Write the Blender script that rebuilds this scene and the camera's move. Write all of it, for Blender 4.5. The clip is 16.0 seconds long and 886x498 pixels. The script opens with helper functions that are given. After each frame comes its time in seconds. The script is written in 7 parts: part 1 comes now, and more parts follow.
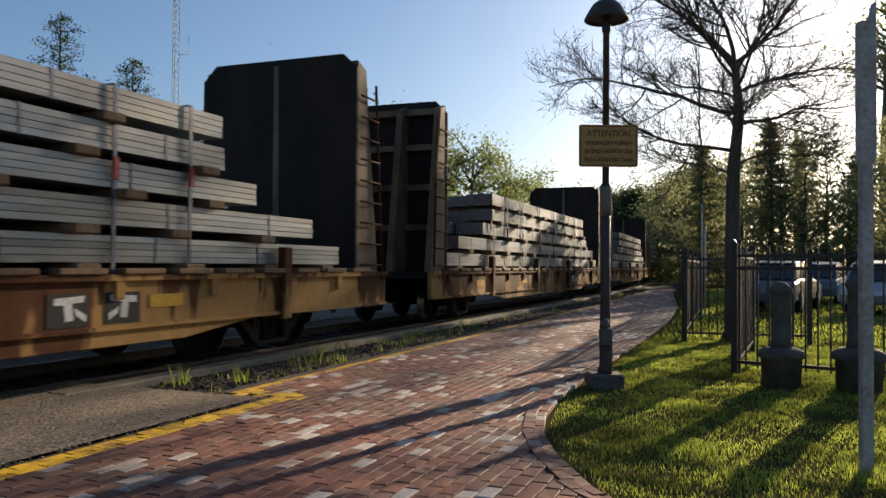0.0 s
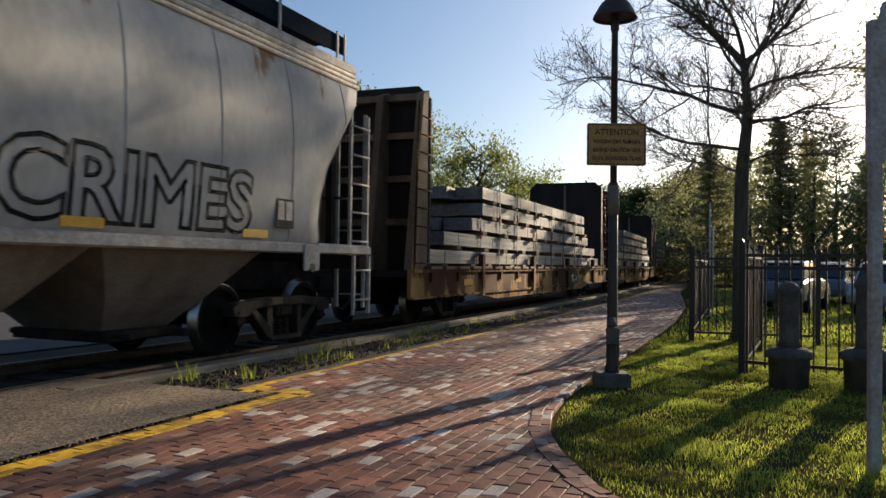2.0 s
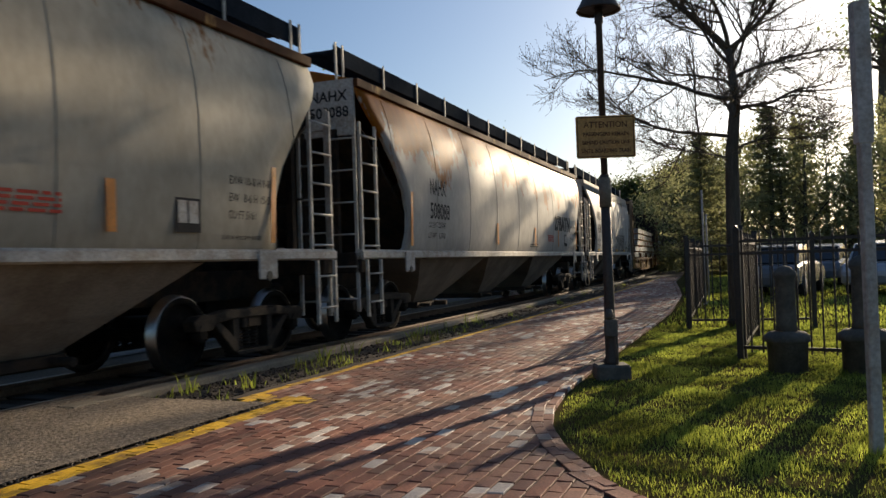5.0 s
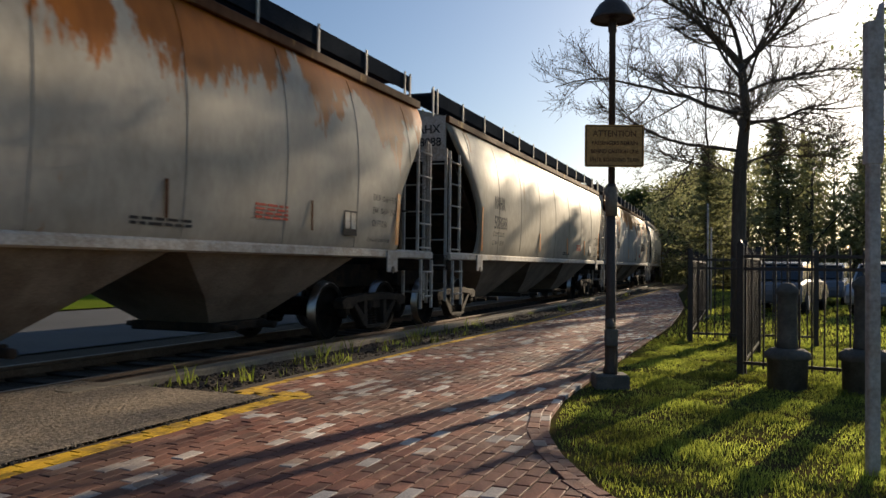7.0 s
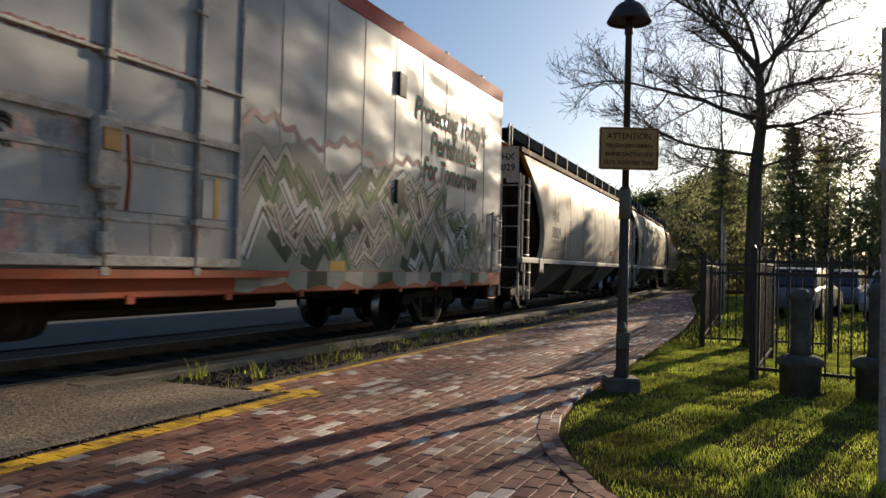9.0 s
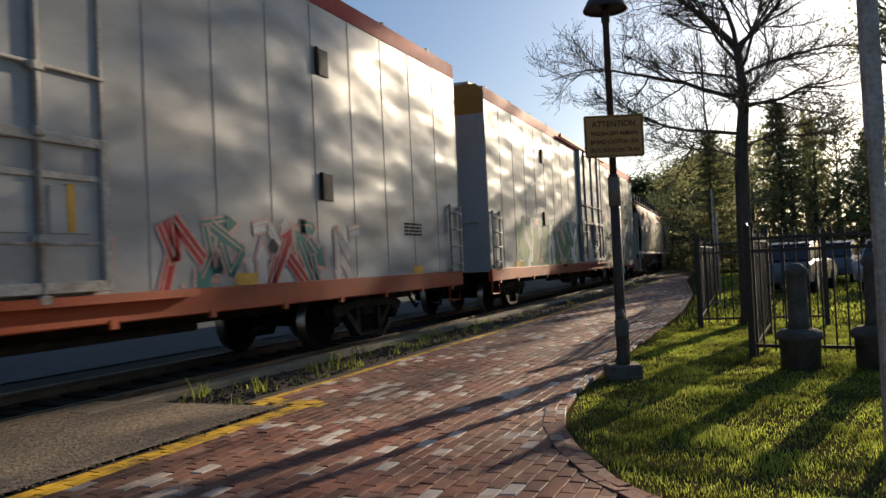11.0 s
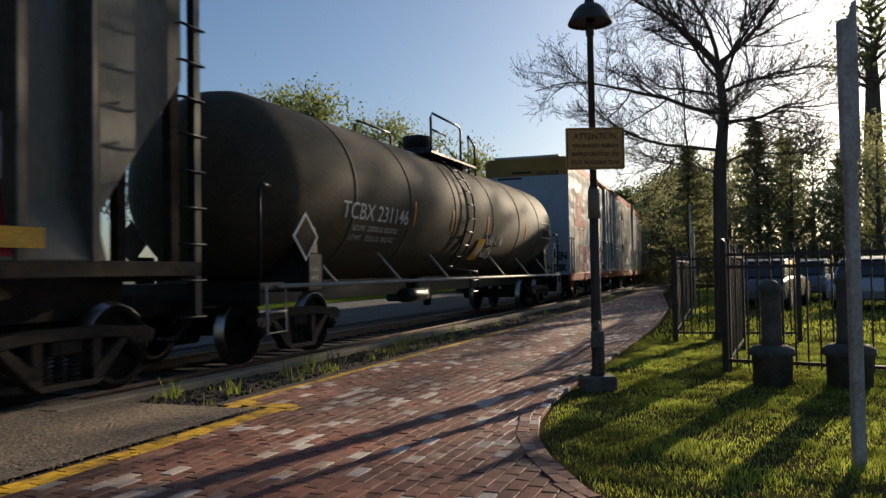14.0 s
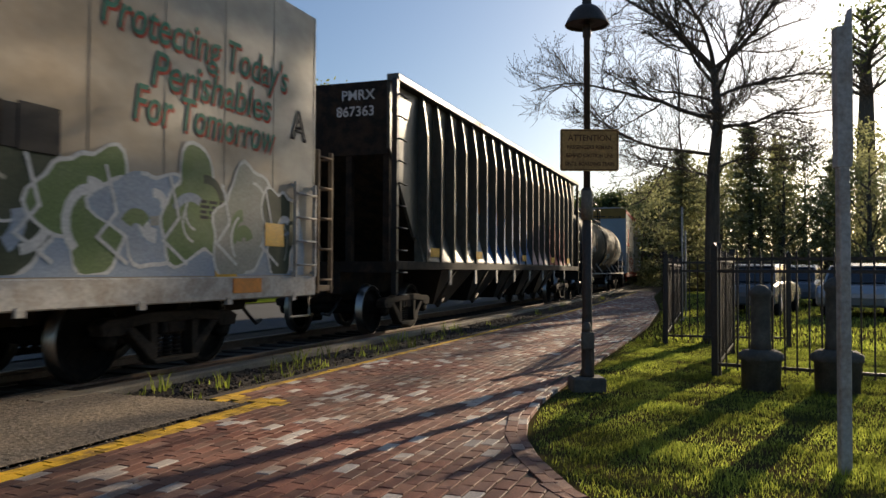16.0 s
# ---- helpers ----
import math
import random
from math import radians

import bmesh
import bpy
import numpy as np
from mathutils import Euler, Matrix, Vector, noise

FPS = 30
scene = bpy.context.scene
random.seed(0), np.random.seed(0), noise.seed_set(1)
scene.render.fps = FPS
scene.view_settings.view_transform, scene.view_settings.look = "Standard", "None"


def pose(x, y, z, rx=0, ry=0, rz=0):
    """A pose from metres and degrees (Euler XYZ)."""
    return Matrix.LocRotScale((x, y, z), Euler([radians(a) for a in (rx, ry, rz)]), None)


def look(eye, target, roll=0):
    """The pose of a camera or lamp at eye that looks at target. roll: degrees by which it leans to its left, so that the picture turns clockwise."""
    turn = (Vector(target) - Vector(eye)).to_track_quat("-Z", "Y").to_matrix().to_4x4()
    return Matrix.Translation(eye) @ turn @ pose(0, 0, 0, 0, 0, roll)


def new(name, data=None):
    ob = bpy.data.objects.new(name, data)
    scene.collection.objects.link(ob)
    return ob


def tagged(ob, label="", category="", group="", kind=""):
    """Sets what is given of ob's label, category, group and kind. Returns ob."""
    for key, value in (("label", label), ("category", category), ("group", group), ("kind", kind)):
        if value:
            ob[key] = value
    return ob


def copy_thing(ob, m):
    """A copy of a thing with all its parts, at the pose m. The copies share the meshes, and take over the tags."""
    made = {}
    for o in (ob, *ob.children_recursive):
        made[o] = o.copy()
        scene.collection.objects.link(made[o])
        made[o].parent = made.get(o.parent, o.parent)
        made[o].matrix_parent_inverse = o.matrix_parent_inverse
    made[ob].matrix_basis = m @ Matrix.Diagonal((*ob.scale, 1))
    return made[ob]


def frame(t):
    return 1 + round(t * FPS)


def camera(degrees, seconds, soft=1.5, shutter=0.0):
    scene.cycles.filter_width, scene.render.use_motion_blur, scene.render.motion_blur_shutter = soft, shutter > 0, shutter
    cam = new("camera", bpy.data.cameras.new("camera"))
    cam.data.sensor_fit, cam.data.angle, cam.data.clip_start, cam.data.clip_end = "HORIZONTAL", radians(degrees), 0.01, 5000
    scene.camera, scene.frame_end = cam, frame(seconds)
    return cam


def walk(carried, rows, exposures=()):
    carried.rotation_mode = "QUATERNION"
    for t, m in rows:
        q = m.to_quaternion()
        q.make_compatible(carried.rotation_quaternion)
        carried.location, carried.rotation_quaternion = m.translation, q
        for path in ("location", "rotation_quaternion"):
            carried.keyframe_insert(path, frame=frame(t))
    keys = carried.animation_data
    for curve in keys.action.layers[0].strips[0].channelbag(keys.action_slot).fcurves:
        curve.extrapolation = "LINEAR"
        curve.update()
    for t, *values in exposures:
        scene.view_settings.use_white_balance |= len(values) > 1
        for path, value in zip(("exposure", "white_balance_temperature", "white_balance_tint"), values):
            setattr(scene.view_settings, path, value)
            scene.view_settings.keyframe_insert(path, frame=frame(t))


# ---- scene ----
cam = camera(58.44, 16.0, 1.5, 0.13)
EYE = 1.2
# seconds, yaw, pitch, roll of the hand-held camera
TURNS = [
    (0.0, 0.0, 1.20, -0.47), (0.5, 0.20, 1.29, -0.21), (1.0, 1.07, 1.34, -0.25), (1.5, 1.04, 1.14, -0.67),
    (2.0, 0.51, 1.05, -0.78), (2.5, 0.48, 1.02, -0.49), (3.0, 1.18, 0.95, 1.24), (3.5, 1.06, 0.96, 2.27),
    (4.3, 0.6, 1.0, 2.4), (5.2, 0.1, 1.05, 1.8),
    (6.0, 0.50, 1.02, 1.22), (6.5, 0.83, 1.07, 0.85), (7.0, 0.39, 1.18, -0.64), (7.5, 0.01, 1.39, -0.83),
    (8.0, 1.09, 1.41, -1.45), (8.5, 1.52, 1.16, -1.82), (9.0, 1.26, 1.18, -1.56),
    (9.8, 1.0, 1.2, 0.0), (10.7, 0.9, 1.2, 2.2),
    (11.5, 0.54, 1.21, 3.22), (12.0, -0.15, 1.27, 3.52), (12.5, -0.76, 1.21, 2.46), (13.0, -1.27, 1.27, 1.45),
    (13.5, -0.59, 1.51, 1.22), (14.0, -0.70, 1.65, 0.97), (14.5, -0.69, 1.65, 0.64), (15.0, -0.71, 1.63, 0.37),
    (15.5, -1.02, 1.62, 0.17), (16.0, -1.28, 1.52, -0.24)]
walk(cam, [(t, pose(0, 0, EYE, 90 + p, r, y)) for t, y, p, r in TURNS], exposures=[(0.0, 1.42, 7150, 11), (3.5, 1.33, 7250, 11), (7.5, 1.25, 7300, 11), (11.5, 1.2, 7150, 11), (14.0, 1.08, 7150, 11), (16.0, 1.26, 7300, 11)])

# ---- world and sun ----
SUN_AZ, SUN_EL = 35.5, 15.0          # degrees right of straight ahead, above the horizon
world = bpy.data.worlds.new("world")
scene.world = world
world.use_nodes = True
wn = world.node_tree
sky = wn.nodes.new("ShaderNodeTexSky")
sky.sky_type = "NISHITA"
sky.sun_disc = False
sky.sun_elevation = radians(SUN_EL)
sky.sun_rotation = radians(SUN_AZ)
sky.air_density, sky.dust_density, sky.ozone_density = 1.0, 1.5, 5.0
wn.nodes["Background"].inputs["Strength"].default_value = 0.055
wn.links.new(sky.outputs[0], wn.nodes["Background"].inputs["Color"])
sun = new("sun", bpy.data.lights.new("sun", "SUN"))
sun.data.energy, sun.data.angle, sun.data.color = 3.2, radians(0.45), (1.0, 0.86, 0.67)
sun_dir = Vector((math.sin(radians(SUN_AZ)) * math.cos(radians(SUN_EL)), math.cos(radians(SUN_AZ)) * math.cos(radians(SUN_EL)), math.sin(radians(SUN_EL))))
sun.matrix_world = look(sun_dir * 60, (0, 0, 0))

# ---- the line of the track: s metres along it, n metres to the camera's side ----
TH = radians(21.56)
TRACK = -7.2
S0, RAD = 12.0, 788.0


def line(s, n=0.0, z=0.0):
    """World point s along the railway and n right of the line through the camera; the line bends left past S0."""
    ux, uy, nx, ny = math.sin(TH), math.cos(TH), math.cos(TH), -math.sin(TH)
    if s <= S0:
        return Vector((ux * s + nx * n, uy * s + ny * n, z))
    a = (s - S0) / RAD
    # centre of the bend lies RAD to the left of the track
    ccx, ccy = ux * S0 + nx * (TRACK - RAD), uy * S0 + ny * (TRACK - RAD)
    h = TH - a
    d = n - TRACK + RAD
    return Vector((ccx + math.cos(h) * d, ccy - math.sin(h) * d, z))


def heading(s):
    return TH - max(0.0, (s - S0) / RAD)


def gone(t):
    """Metres the train has rolled at t, counted from 8 s."""
    return 11.19 * (t - 8) + 0.072 * (t - 8) ** 2


def car_pose(s, half):
    """Pose of a car whose middle stands at s, borne on two trucks half metres fore and aft."""
    a, b = line(s - half, TRACK), line(s + half, TRACK)
    d = b - a
    m = (a + b) / 2
    return pose(m.x, m.y, 0, 0, 0, math.degrees(math.atan2(d.y, d.x)))


MOVERS = []          # (car, its middle s at 8 s, half the truck distance)
WHEELS = []          # wheel sets that roll


# ---- building tools ----
def part(name, bm, material, parent=None, label=""):
    """One mesh object from a bmesh, under a thing or a part."""
    me = bpy.data.meshes.new(name)
    bm.to_mesh(me)
    bm.free()
    mats = material if isinstance(material, (list, tuple)) else [material]
    for m in mats:
        me.materials.append(m)
    ob = new(name, me)
    ob.parent = parent
    if label:
        ob["label"] = label
    return ob


def shared(name, me, parent, m):
    ob = new(name, me)
    ob.parent = parent
    ob.matrix_local = m
    return ob


def mesh_of(name, bm, material):
    me = bpy.data.meshes.new(name)
    bm.to_mesh(me)
    bm.free()
    me.materials.append(material)
    return me


def empty(name, label, category, group="", kind=""):
    return tagged(new(name), label, category, group, kind)


def box(bm, x0, x1, y0, y1, z0, z1, bevel=0.0, mi=0, m=None):
    """An axis-aligned block, its edges bevelled, perhaps moved by m."""
    vs = [bm.verts.new((x, y, z)) for x in (x0, x1) for y in (y0, y1) for z in (z0, z1)]
    fs = [bm.faces.new([vs[i] for i in q]) for q in ((0, 1, 3, 2), (4, 6, 7, 5), (0, 4, 5, 1), (2, 3, 7, 6), (0, 2, 6, 4), (1, 5, 7, 3))]
    for f in fs:
        f.material_index = mi
    if m is not None:
        bmesh.ops.transform(bm, matrix=m, verts=vs)
    if bevel > 0:
        es = list({e for f in fs for e in f.edges})
        bmesh.ops.bevel(bm, geom=es, offset=bevel, segments=1, affect="EDGES")
    return bm


def block(x0, x1, y0, y1, z0, z1, bevel=0.0):
    return box(bmesh.new(), x0, x1, y0, y1, z0, z1, bevel)


def tube(bm, pts, r, n=8, mi=0):
    """A round bar along points."""
    rings = []
    pts = [Vector(p) for p in pts]
    for i, p in enumerate(pts):
        d = (pts[min(i + 1, len(pts) - 1)] - pts[max(i - 1, 0)]).normalized()
        a = d.cross(Vector((0, 0, 1)) if abs(d.z) < 0.9 else Vector((1, 0, 0))).normalized()
        b = d.cross(a)
        rr = r[i] if isinstance(r, (list, tuple)) else r
        rings.append([bm.verts.new(p + (a * math.cos(2 * math.pi * k / n) + b * math.sin(2 * math.pi * k / n)) * rr) for k in range(n)])
    for u, v in zip(rings, rings[1:]):
        for k in range(n):
            f = bm.faces.new((u[k], u[(k + 1) % n], v[(k + 1) % n], v[k]))
            f.smooth, f.material_index = True, mi
    for ring, flip in ((rings[0], True), (rings[-1], False)):
        try:
            f = bm.faces.new(ring[::-1] if flip else ring)
            f.material_index = mi
        except ValueError:
            pass
    return bm


def lathe(bm, prof, centre=(0, 0, 0), axis="z", n=20, mi=0, caps=True):
    """A turned body from (radius, height) pairs."""
    rings = []
    for r, h in prof:
        ring = []
        for k in range(n):
            a = 2 * math.pi * k / n
            c, s_ = r * math.cos(a), r * math.sin(a)
            v = {"z": (c, s_, h), "x": (h, c, s_), "y": (s_, h, c)}[axis]
            ring.append(bm.verts.new(Vector(v) + Vector(centre)))
        rings.append(ring)
    for u, v in zip(rings, rings[1:]):
        for k in range(n):
            f = bm.faces.new((u[k], u[(k + 1) % n], v[(k + 1) % n], v[k]))
            f.smooth, f.material_index = True, mi
    for ring, flip in ((rings[0], True), (rings[-1], False)) if caps else ():
        f = bm.faces.new(ring[::-1] if flip else ring)
        f.material_index = mi
    return bm


def prism(bm, outline, axis, a0, a1, mi=0, bevel=0.0):
    """A flat outline pushed along an axis: x (points y, z), y (points x, z) or z (points x, y)."""
    def at(p, a):
        return {"x": (a, p[0], p[1]), "y": (p[0], a, p[1]), "z": (p[0], p[1], a)}[axis]
    lo = [bm.verts.new(at(p, a0)) for p in outline]
    hi = [bm.verts.new(at(p, a1)) for p in outline]
    fs = [bm.faces.new(lo[::-1]), bm.faces.new(hi)]
    k = len(outline)
    for i in range(k):
        fs.append(bm.faces.new((lo[i], lo[(i + 1) % k], hi[(i + 1) % k], hi[i])))
    bmesh.ops.recalc_face_normals(bm, faces=fs)
    for f in fs:
        f.material_index = mi
    if bevel:
        bmesh.ops.bevel(bm, geom=list({e for f in fs for e in f.edges}), offset=bevel, segments=1, affect="EDGES")
    return bm


# ---- materials ----
def mat(name, base, rough=0.8, metal=0.0, spot=None, scale=3.0, amount=0.5, fine=40.0, fine_amount=0.25, bump=0.2, bump_scale=60.0, stretch=(1, 1, 1), island=0.0, spec=0.3, lo=0.42, hi=0.62, objrand=0.0, bump_dist=0.01, bump_detail=4.0):
    """A painted, rusty or earthy surface: base colour, broad spots of another, fine grain, and relief."""
    m = bpy.data.materials.new(name)
    m.use_nodes = True
    t = m.node_tree
    N, L = t.nodes, t.links
    b = N["Principled BSDF"]
    b.inputs["Roughness"].default_value, b.inputs["Metallic"].default_value = rough, metal
    b.inputs["Specular IOR Level"].default_value = spec
    tc = N.new("ShaderNodeTexCoord")
    mp = N.new("ShaderNodeMapping")
    mp.inputs["Scale"].default_value = stretch
    L.new(tc.outputs["Object"], mp.inputs[0])

    def noise_(sc, detail=4.0, rough_=0.6):
        n = N.new("ShaderNodeTexNoise")
        n.inputs["Scale"].default_value, n.inputs["Detail"].default_value, n.inputs["Roughness"].default_value = sc, detail, rough_
        L.new(mp.outputs[0], n.inputs["Vector"])
        return n.outputs["Fac"]

    def ramp(src, a, c):
        r = N.new("ShaderNodeMapRange")
        r.inputs[1].default_value, r.inputs[2].default_value = a, c
        L.new(src, r.inputs[0])
        return r.outputs[0]

    def mixc(fac, a, c, mode="MIX"):
        x = N.new("ShaderNodeMix")
        x.data_type, x.blend_type = "RGBA", mode
        for sock, v in ((x.inputs[0], fac), (x.inputs[6], a), (x.inputs[7], c)):
            if hasattr(v, "links"):
                L.new(v, sock)
            elif isinstance(v, (int, float)):
                sock.default_value = v
            else:
                sock.default_value = (*v, 1)
        return x.outputs[2]

    def times(a, k):
        x = N.new("ShaderNodeMath")
        x.operation = "MULTIPLY"
        L.new(a, x.inputs[0])
        x.inputs[1].default_value = k
        return x.outputs[0]
    col = mixc(times(ramp(noise_(scale), lo, hi), amount), base, spot or tuple(c * 0.6 for c in base))
    g = N.new("ShaderNodeMapRange")
    g.inputs[1].default_value, g.inputs[2].default_value, g.inputs[3].default_value, g.inputs[4].default_value = 0.3, 0.7, 1 - fine_amount, 1 + fine_amount
    L.new(noise_(fine, 3.0), g.inputs[0])
    col = mixc(1.0, col, g.outputs[0], "MULTIPLY")
    if island or objrand:
        src = N.new("ShaderNodeNewGeometry").outputs["Random Per Island"] if island else N.new("ShaderNodeObjectInfo").outputs["Random"]
        k = island or objrand
        r = N.new("ShaderNodeMapRange")
        r.inputs[3].default_value, r.inputs[4].default_value = 1 - k, 1 + k
        L.new(src, r.inputs[0])
        col = mixc(1.0, col, r.outputs[0], "MULTIPLY")
    L.new(col, b.inputs["Base Color"])
    if bump:
        bp = N.new("ShaderNodeBump")
        bp.inputs["Strength"].default_value, bp.inputs["Distance"].default_value = bump, bump_dist
        L.new(noise_(bump_scale, bump_detail), bp.inputs["Height"])
        L.new(bp.outputs[0], b.inputs["Normal"])
    return m


def rusted(name, base, rust, low, high, seed, rough=0.5, streak=(1.2, 1.2, 0.25), gain=0.12):
    """Old car paint with rust that runs down from the roof: most of it between heights low and high."""
    m = mat(name, base, rough, spot=tuple(c * 0.72 for c in base), scale=0.9, amount=0.7, fine=9, fine_amount=0.1, bump=0.12, bump_scale=2.5, stretch=(1, 1, 0.6), bump_dist=0.03, spec=0.05)
    t = m.node_tree
    N, L = t.nodes, t.links
    b = N["Principled BSDF"]
    old = b.inputs["Base Color"].links[0].from_socket
    tc = N.new("ShaderNodeTexCoord")
    sep = N.new("ShaderNodeSeparateXYZ")
    L.new(tc.outputs["Object"], sep.inputs[0])
    mp = N.new("ShaderNodeMapping")
    mp.inputs["Scale"].default_value = streak
    mp.inputs["Location"].default_value = (seed, seed, 0)
    L.new(tc.outputs["Object"], mp.inputs[0])
    n1 = N.new("ShaderNodeTexNoise")
    n1.inputs["Scale"].default_value, n1.inputs["Detail"].default_value, n1.inputs["Roughness"].default_value = 0.8, 6, 0.68
    L.new(mp.outputs[0], n1.inputs["Vector"])
    r = N.new("ShaderNodeMapRange")
    r.inputs[1].default_value, r.inputs[2].default_value, r.inputs[3].default_value, r.inputs[4].default_value = low, high, -0.2, gain
    L.new(sep.outputs[2], r.inputs[0])
    a = N.new("ShaderNodeMath")
    L.new(n1.outputs["Fac"], a.inputs[0])
    L.new(r.outputs[0], a.inputs[1])
    g = N.new("ShaderNodeMapRange")
    g.inputs[1].default_value, g.inputs[2].default_value = 0.485, 0.53
    L.new(a.outputs[0], g.inputs[0])
    n2 = N.new("ShaderNodeTexNoise")
    n2.inputs["Scale"].default_value, n2.inputs["Detail"].default_value = 5, 5
    L.new(mp.outputs[0], n2.inputs["Vector"])
    cr = N.new("ShaderNodeMix")
    cr.data_type = "RGBA"
    cr.inputs[6].default_value, cr.inputs[7].default_value = (*rust, 1), (rust[0] * 0.35, rust[1] * 0.3, rust[2] * 0.3, 1)
    L.new(n2.outputs["Fac"], cr.inputs[0])
    x = N.new("ShaderNodeMix")
    x.data_type = "RGBA"
    L.new(g.outputs[0], x.inputs[0])
    L.new(old, x.inputs[6])
    L.new(cr.outputs[2], x.inputs[7])
    L.new(x.outputs[2], b.inputs["Base Color"])
    return m


M_LAWN = mat("lawn_green", (0.09, 0.135, 0.015), 1.0, spot=(0.13, 0.15, 0.03), scale=1.6, amount=0.6, fine=70, fine_amount=0.4, bump=0.3, bump_scale=60, spec=0.0)
M_SOIL = mat("lawn_soil", (0.06, 0.062, 0.022), 1.0, spot=(0.075, 0.05, 0.028), scale=2.5, amount=0.8, fine=70, fine_amount=0.5, bump=0.6, bump_scale=45, spec=0.0)
M_CONC = mat("old_concrete", (0.22, 0.185, 0.135), 0.85, spot=(0.16, 0.13, 0.1), scale=3, amount=0.8, fine=50, bump=0.4)
M_WOODTIE = mat("tarred_sleeper", (0.04, 0.03, 0.024), 0.9, scale=4, bump=0.4, objrand=0.3)
M_RAIL = mat("rusty_rail", (0.14, 0.09, 0.06), 0.5, 0.4, spot=(0.2, 0.15, 0.11), scale=5, bump=0.1)
M_GRASS = mat("grass_soil", (0.05, 0.07, 0.02), 0.95, spot=(0.08, 0.075, 0.03), scale=1.2, fine=60, bump=0.6, bump_scale=50)
M_ASPH = mat("asphalt", (0.25, 0.195, 0.14), 0.9, spot=(0.17, 0.145, 0.12), scale=0.7, fine=42, fine_amount=0.75, bump=1.0, bump_scale=38, bump_dist=0.02, spec=0.15)
M_STREET = mat("street", (0.05, 0.052, 0.056), 0.8, scale=0.5, fine=90, bump=0.4, bump_scale=100)
M_BALL = mat("ballast", (0.055, 0.041, 0.03), 1.0, spot=(0.04, 0.032, 0.024), scale=2, fine=40, bump=1.0, bump_scale=30, bump_dist=0.04)
M_JOINT = mat("brick_bed", (0.05, 0.036, 0.028), 0.95, scale=4, bump=0.4)
M_HOP = rusted("hopper_grey", (0.4, 0.4, 0.38), (0.25, 0.11, 0.035), 2.0, 6.5, 3.0, 0.5)
M_HOPR = rusted("hopper_rusty", (0.43, 0.41, 0.375), (0.42, 0.135, 0.018), 2.1, 4.4, 7.0, 0.5, (1.0, 1.0, 0.5), 0.21)
M_HOPW = rusted("hopper_rust_edge", (0.38, 0.355, 0.305), (0.42, 0.135, 0.018), 2.5, 4.3, 2.0, 0.5, (1.3, 1.1, 0.4), 0.2)
M_HOPT = rusted("hopper_cream", (0.35, 0.32, 0.26), (0.26, 0.12, 0.04), 2.6, 6.2, 11.0, 0.48)
M_PALE = mat("pale_frame_paint", (0.44, 0.42, 0.385), 0.6, spot=(0.28, 0.225, 0.165), scale=5, amount=0.6, fine=30, bump=0.1, spec=0.12)
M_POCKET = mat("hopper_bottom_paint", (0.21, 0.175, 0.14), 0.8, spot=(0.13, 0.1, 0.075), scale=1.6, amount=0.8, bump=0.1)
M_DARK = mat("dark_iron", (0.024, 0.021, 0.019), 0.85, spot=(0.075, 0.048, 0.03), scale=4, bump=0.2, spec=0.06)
M_BLACK = mat("black_enamel", (0.013, 0.013, 0.013), 0.38, spot=(0.03, 0.028, 0.025), scale=1.2, amount=0.6, fine=20, fine_amount=0.2, bump=0.05, bump_scale=4)
M_TANK = mat("tank_black", (0.058, 0.047, 0.032), 0.72, spot=(0.105, 0.082, 0.052), scale=0.8, amount=0.6, fine=15, fine_amount=0.2, bump=0.06, bump_scale=2.2, bump_dist=0.03, stretch=(0.5, 1, 1), spec=0.14)
M_WHEEL = mat("wheel_steel", (0.012, 0.011, 0.01), 0.8, 0.0, spot=(0.03, 0.022, 0.016), scale=5, bump=0.15, spec=0.04)
M_TREAD = mat("worn_wheel_rim", (0.38, 0.36, 0.34), 0.3, 1.0, scale=5, bump=0.0)
M_DIRTY = mat("dusty_casting", (0.03, 0.025, 0.021), 0.75, spot=(0.06, 0.045, 0.033), scale=5, amount=0.7, bump=0.3, spec=0.08)
M_FLAT = rusted("flat_car_tan", (0.4, 0.22, 0.08), (0.13, 0.055, 0.025), -0.6, 1.3, 5.0, 0.7)
M_BULK = mat("bulkhead_brown", (0.02, 0.013, 0.011), 0.8, spot=(0.045, 0.024, 0.017), scale=1.5, amount=0.7, stretch=(1, 1, 0.3), bump=0.2)
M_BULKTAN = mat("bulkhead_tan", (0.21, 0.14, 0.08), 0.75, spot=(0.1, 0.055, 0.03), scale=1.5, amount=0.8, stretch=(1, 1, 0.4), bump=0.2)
M_LOAD = mat("zinc_tube", (0.225, 0.235, 0.245), 0.4, 0.4, spot=(0.19, 0.16, 0.125), scale=1.6, amount=0.6, fine=8, fine_amount=0.12, bump=0.05, stretch=(0.3, 2, 2), island=0.16)
M_LOADONE = mat("zinc_tube_single", (0.225, 0.235, 0.245), 0.4, 0.4, spot=(0.19, 0.16, 0.125), scale=1.6, amount=0.6, fine=8, fine_amount=0.12, bump=0.05, stretch=(0.3, 2, 2), objrand=0.16)
M_WOOD = mat("dunnage_wood", (0.22, 0.13, 0.07), 0.85, spot=(0.1, 0.06, 0.035), scale=4, stretch=(3, 0.5, 3), bump=0.3, objrand=0.25)
M_STRAP = mat("strap_steel", (0.1, 0.11, 0.14), 0.5, 0.5, bump=0.0)
M_TAG = mat("red_strap_tag", (0.42, 0.06, 0.05), 0.6, bump=0.0)
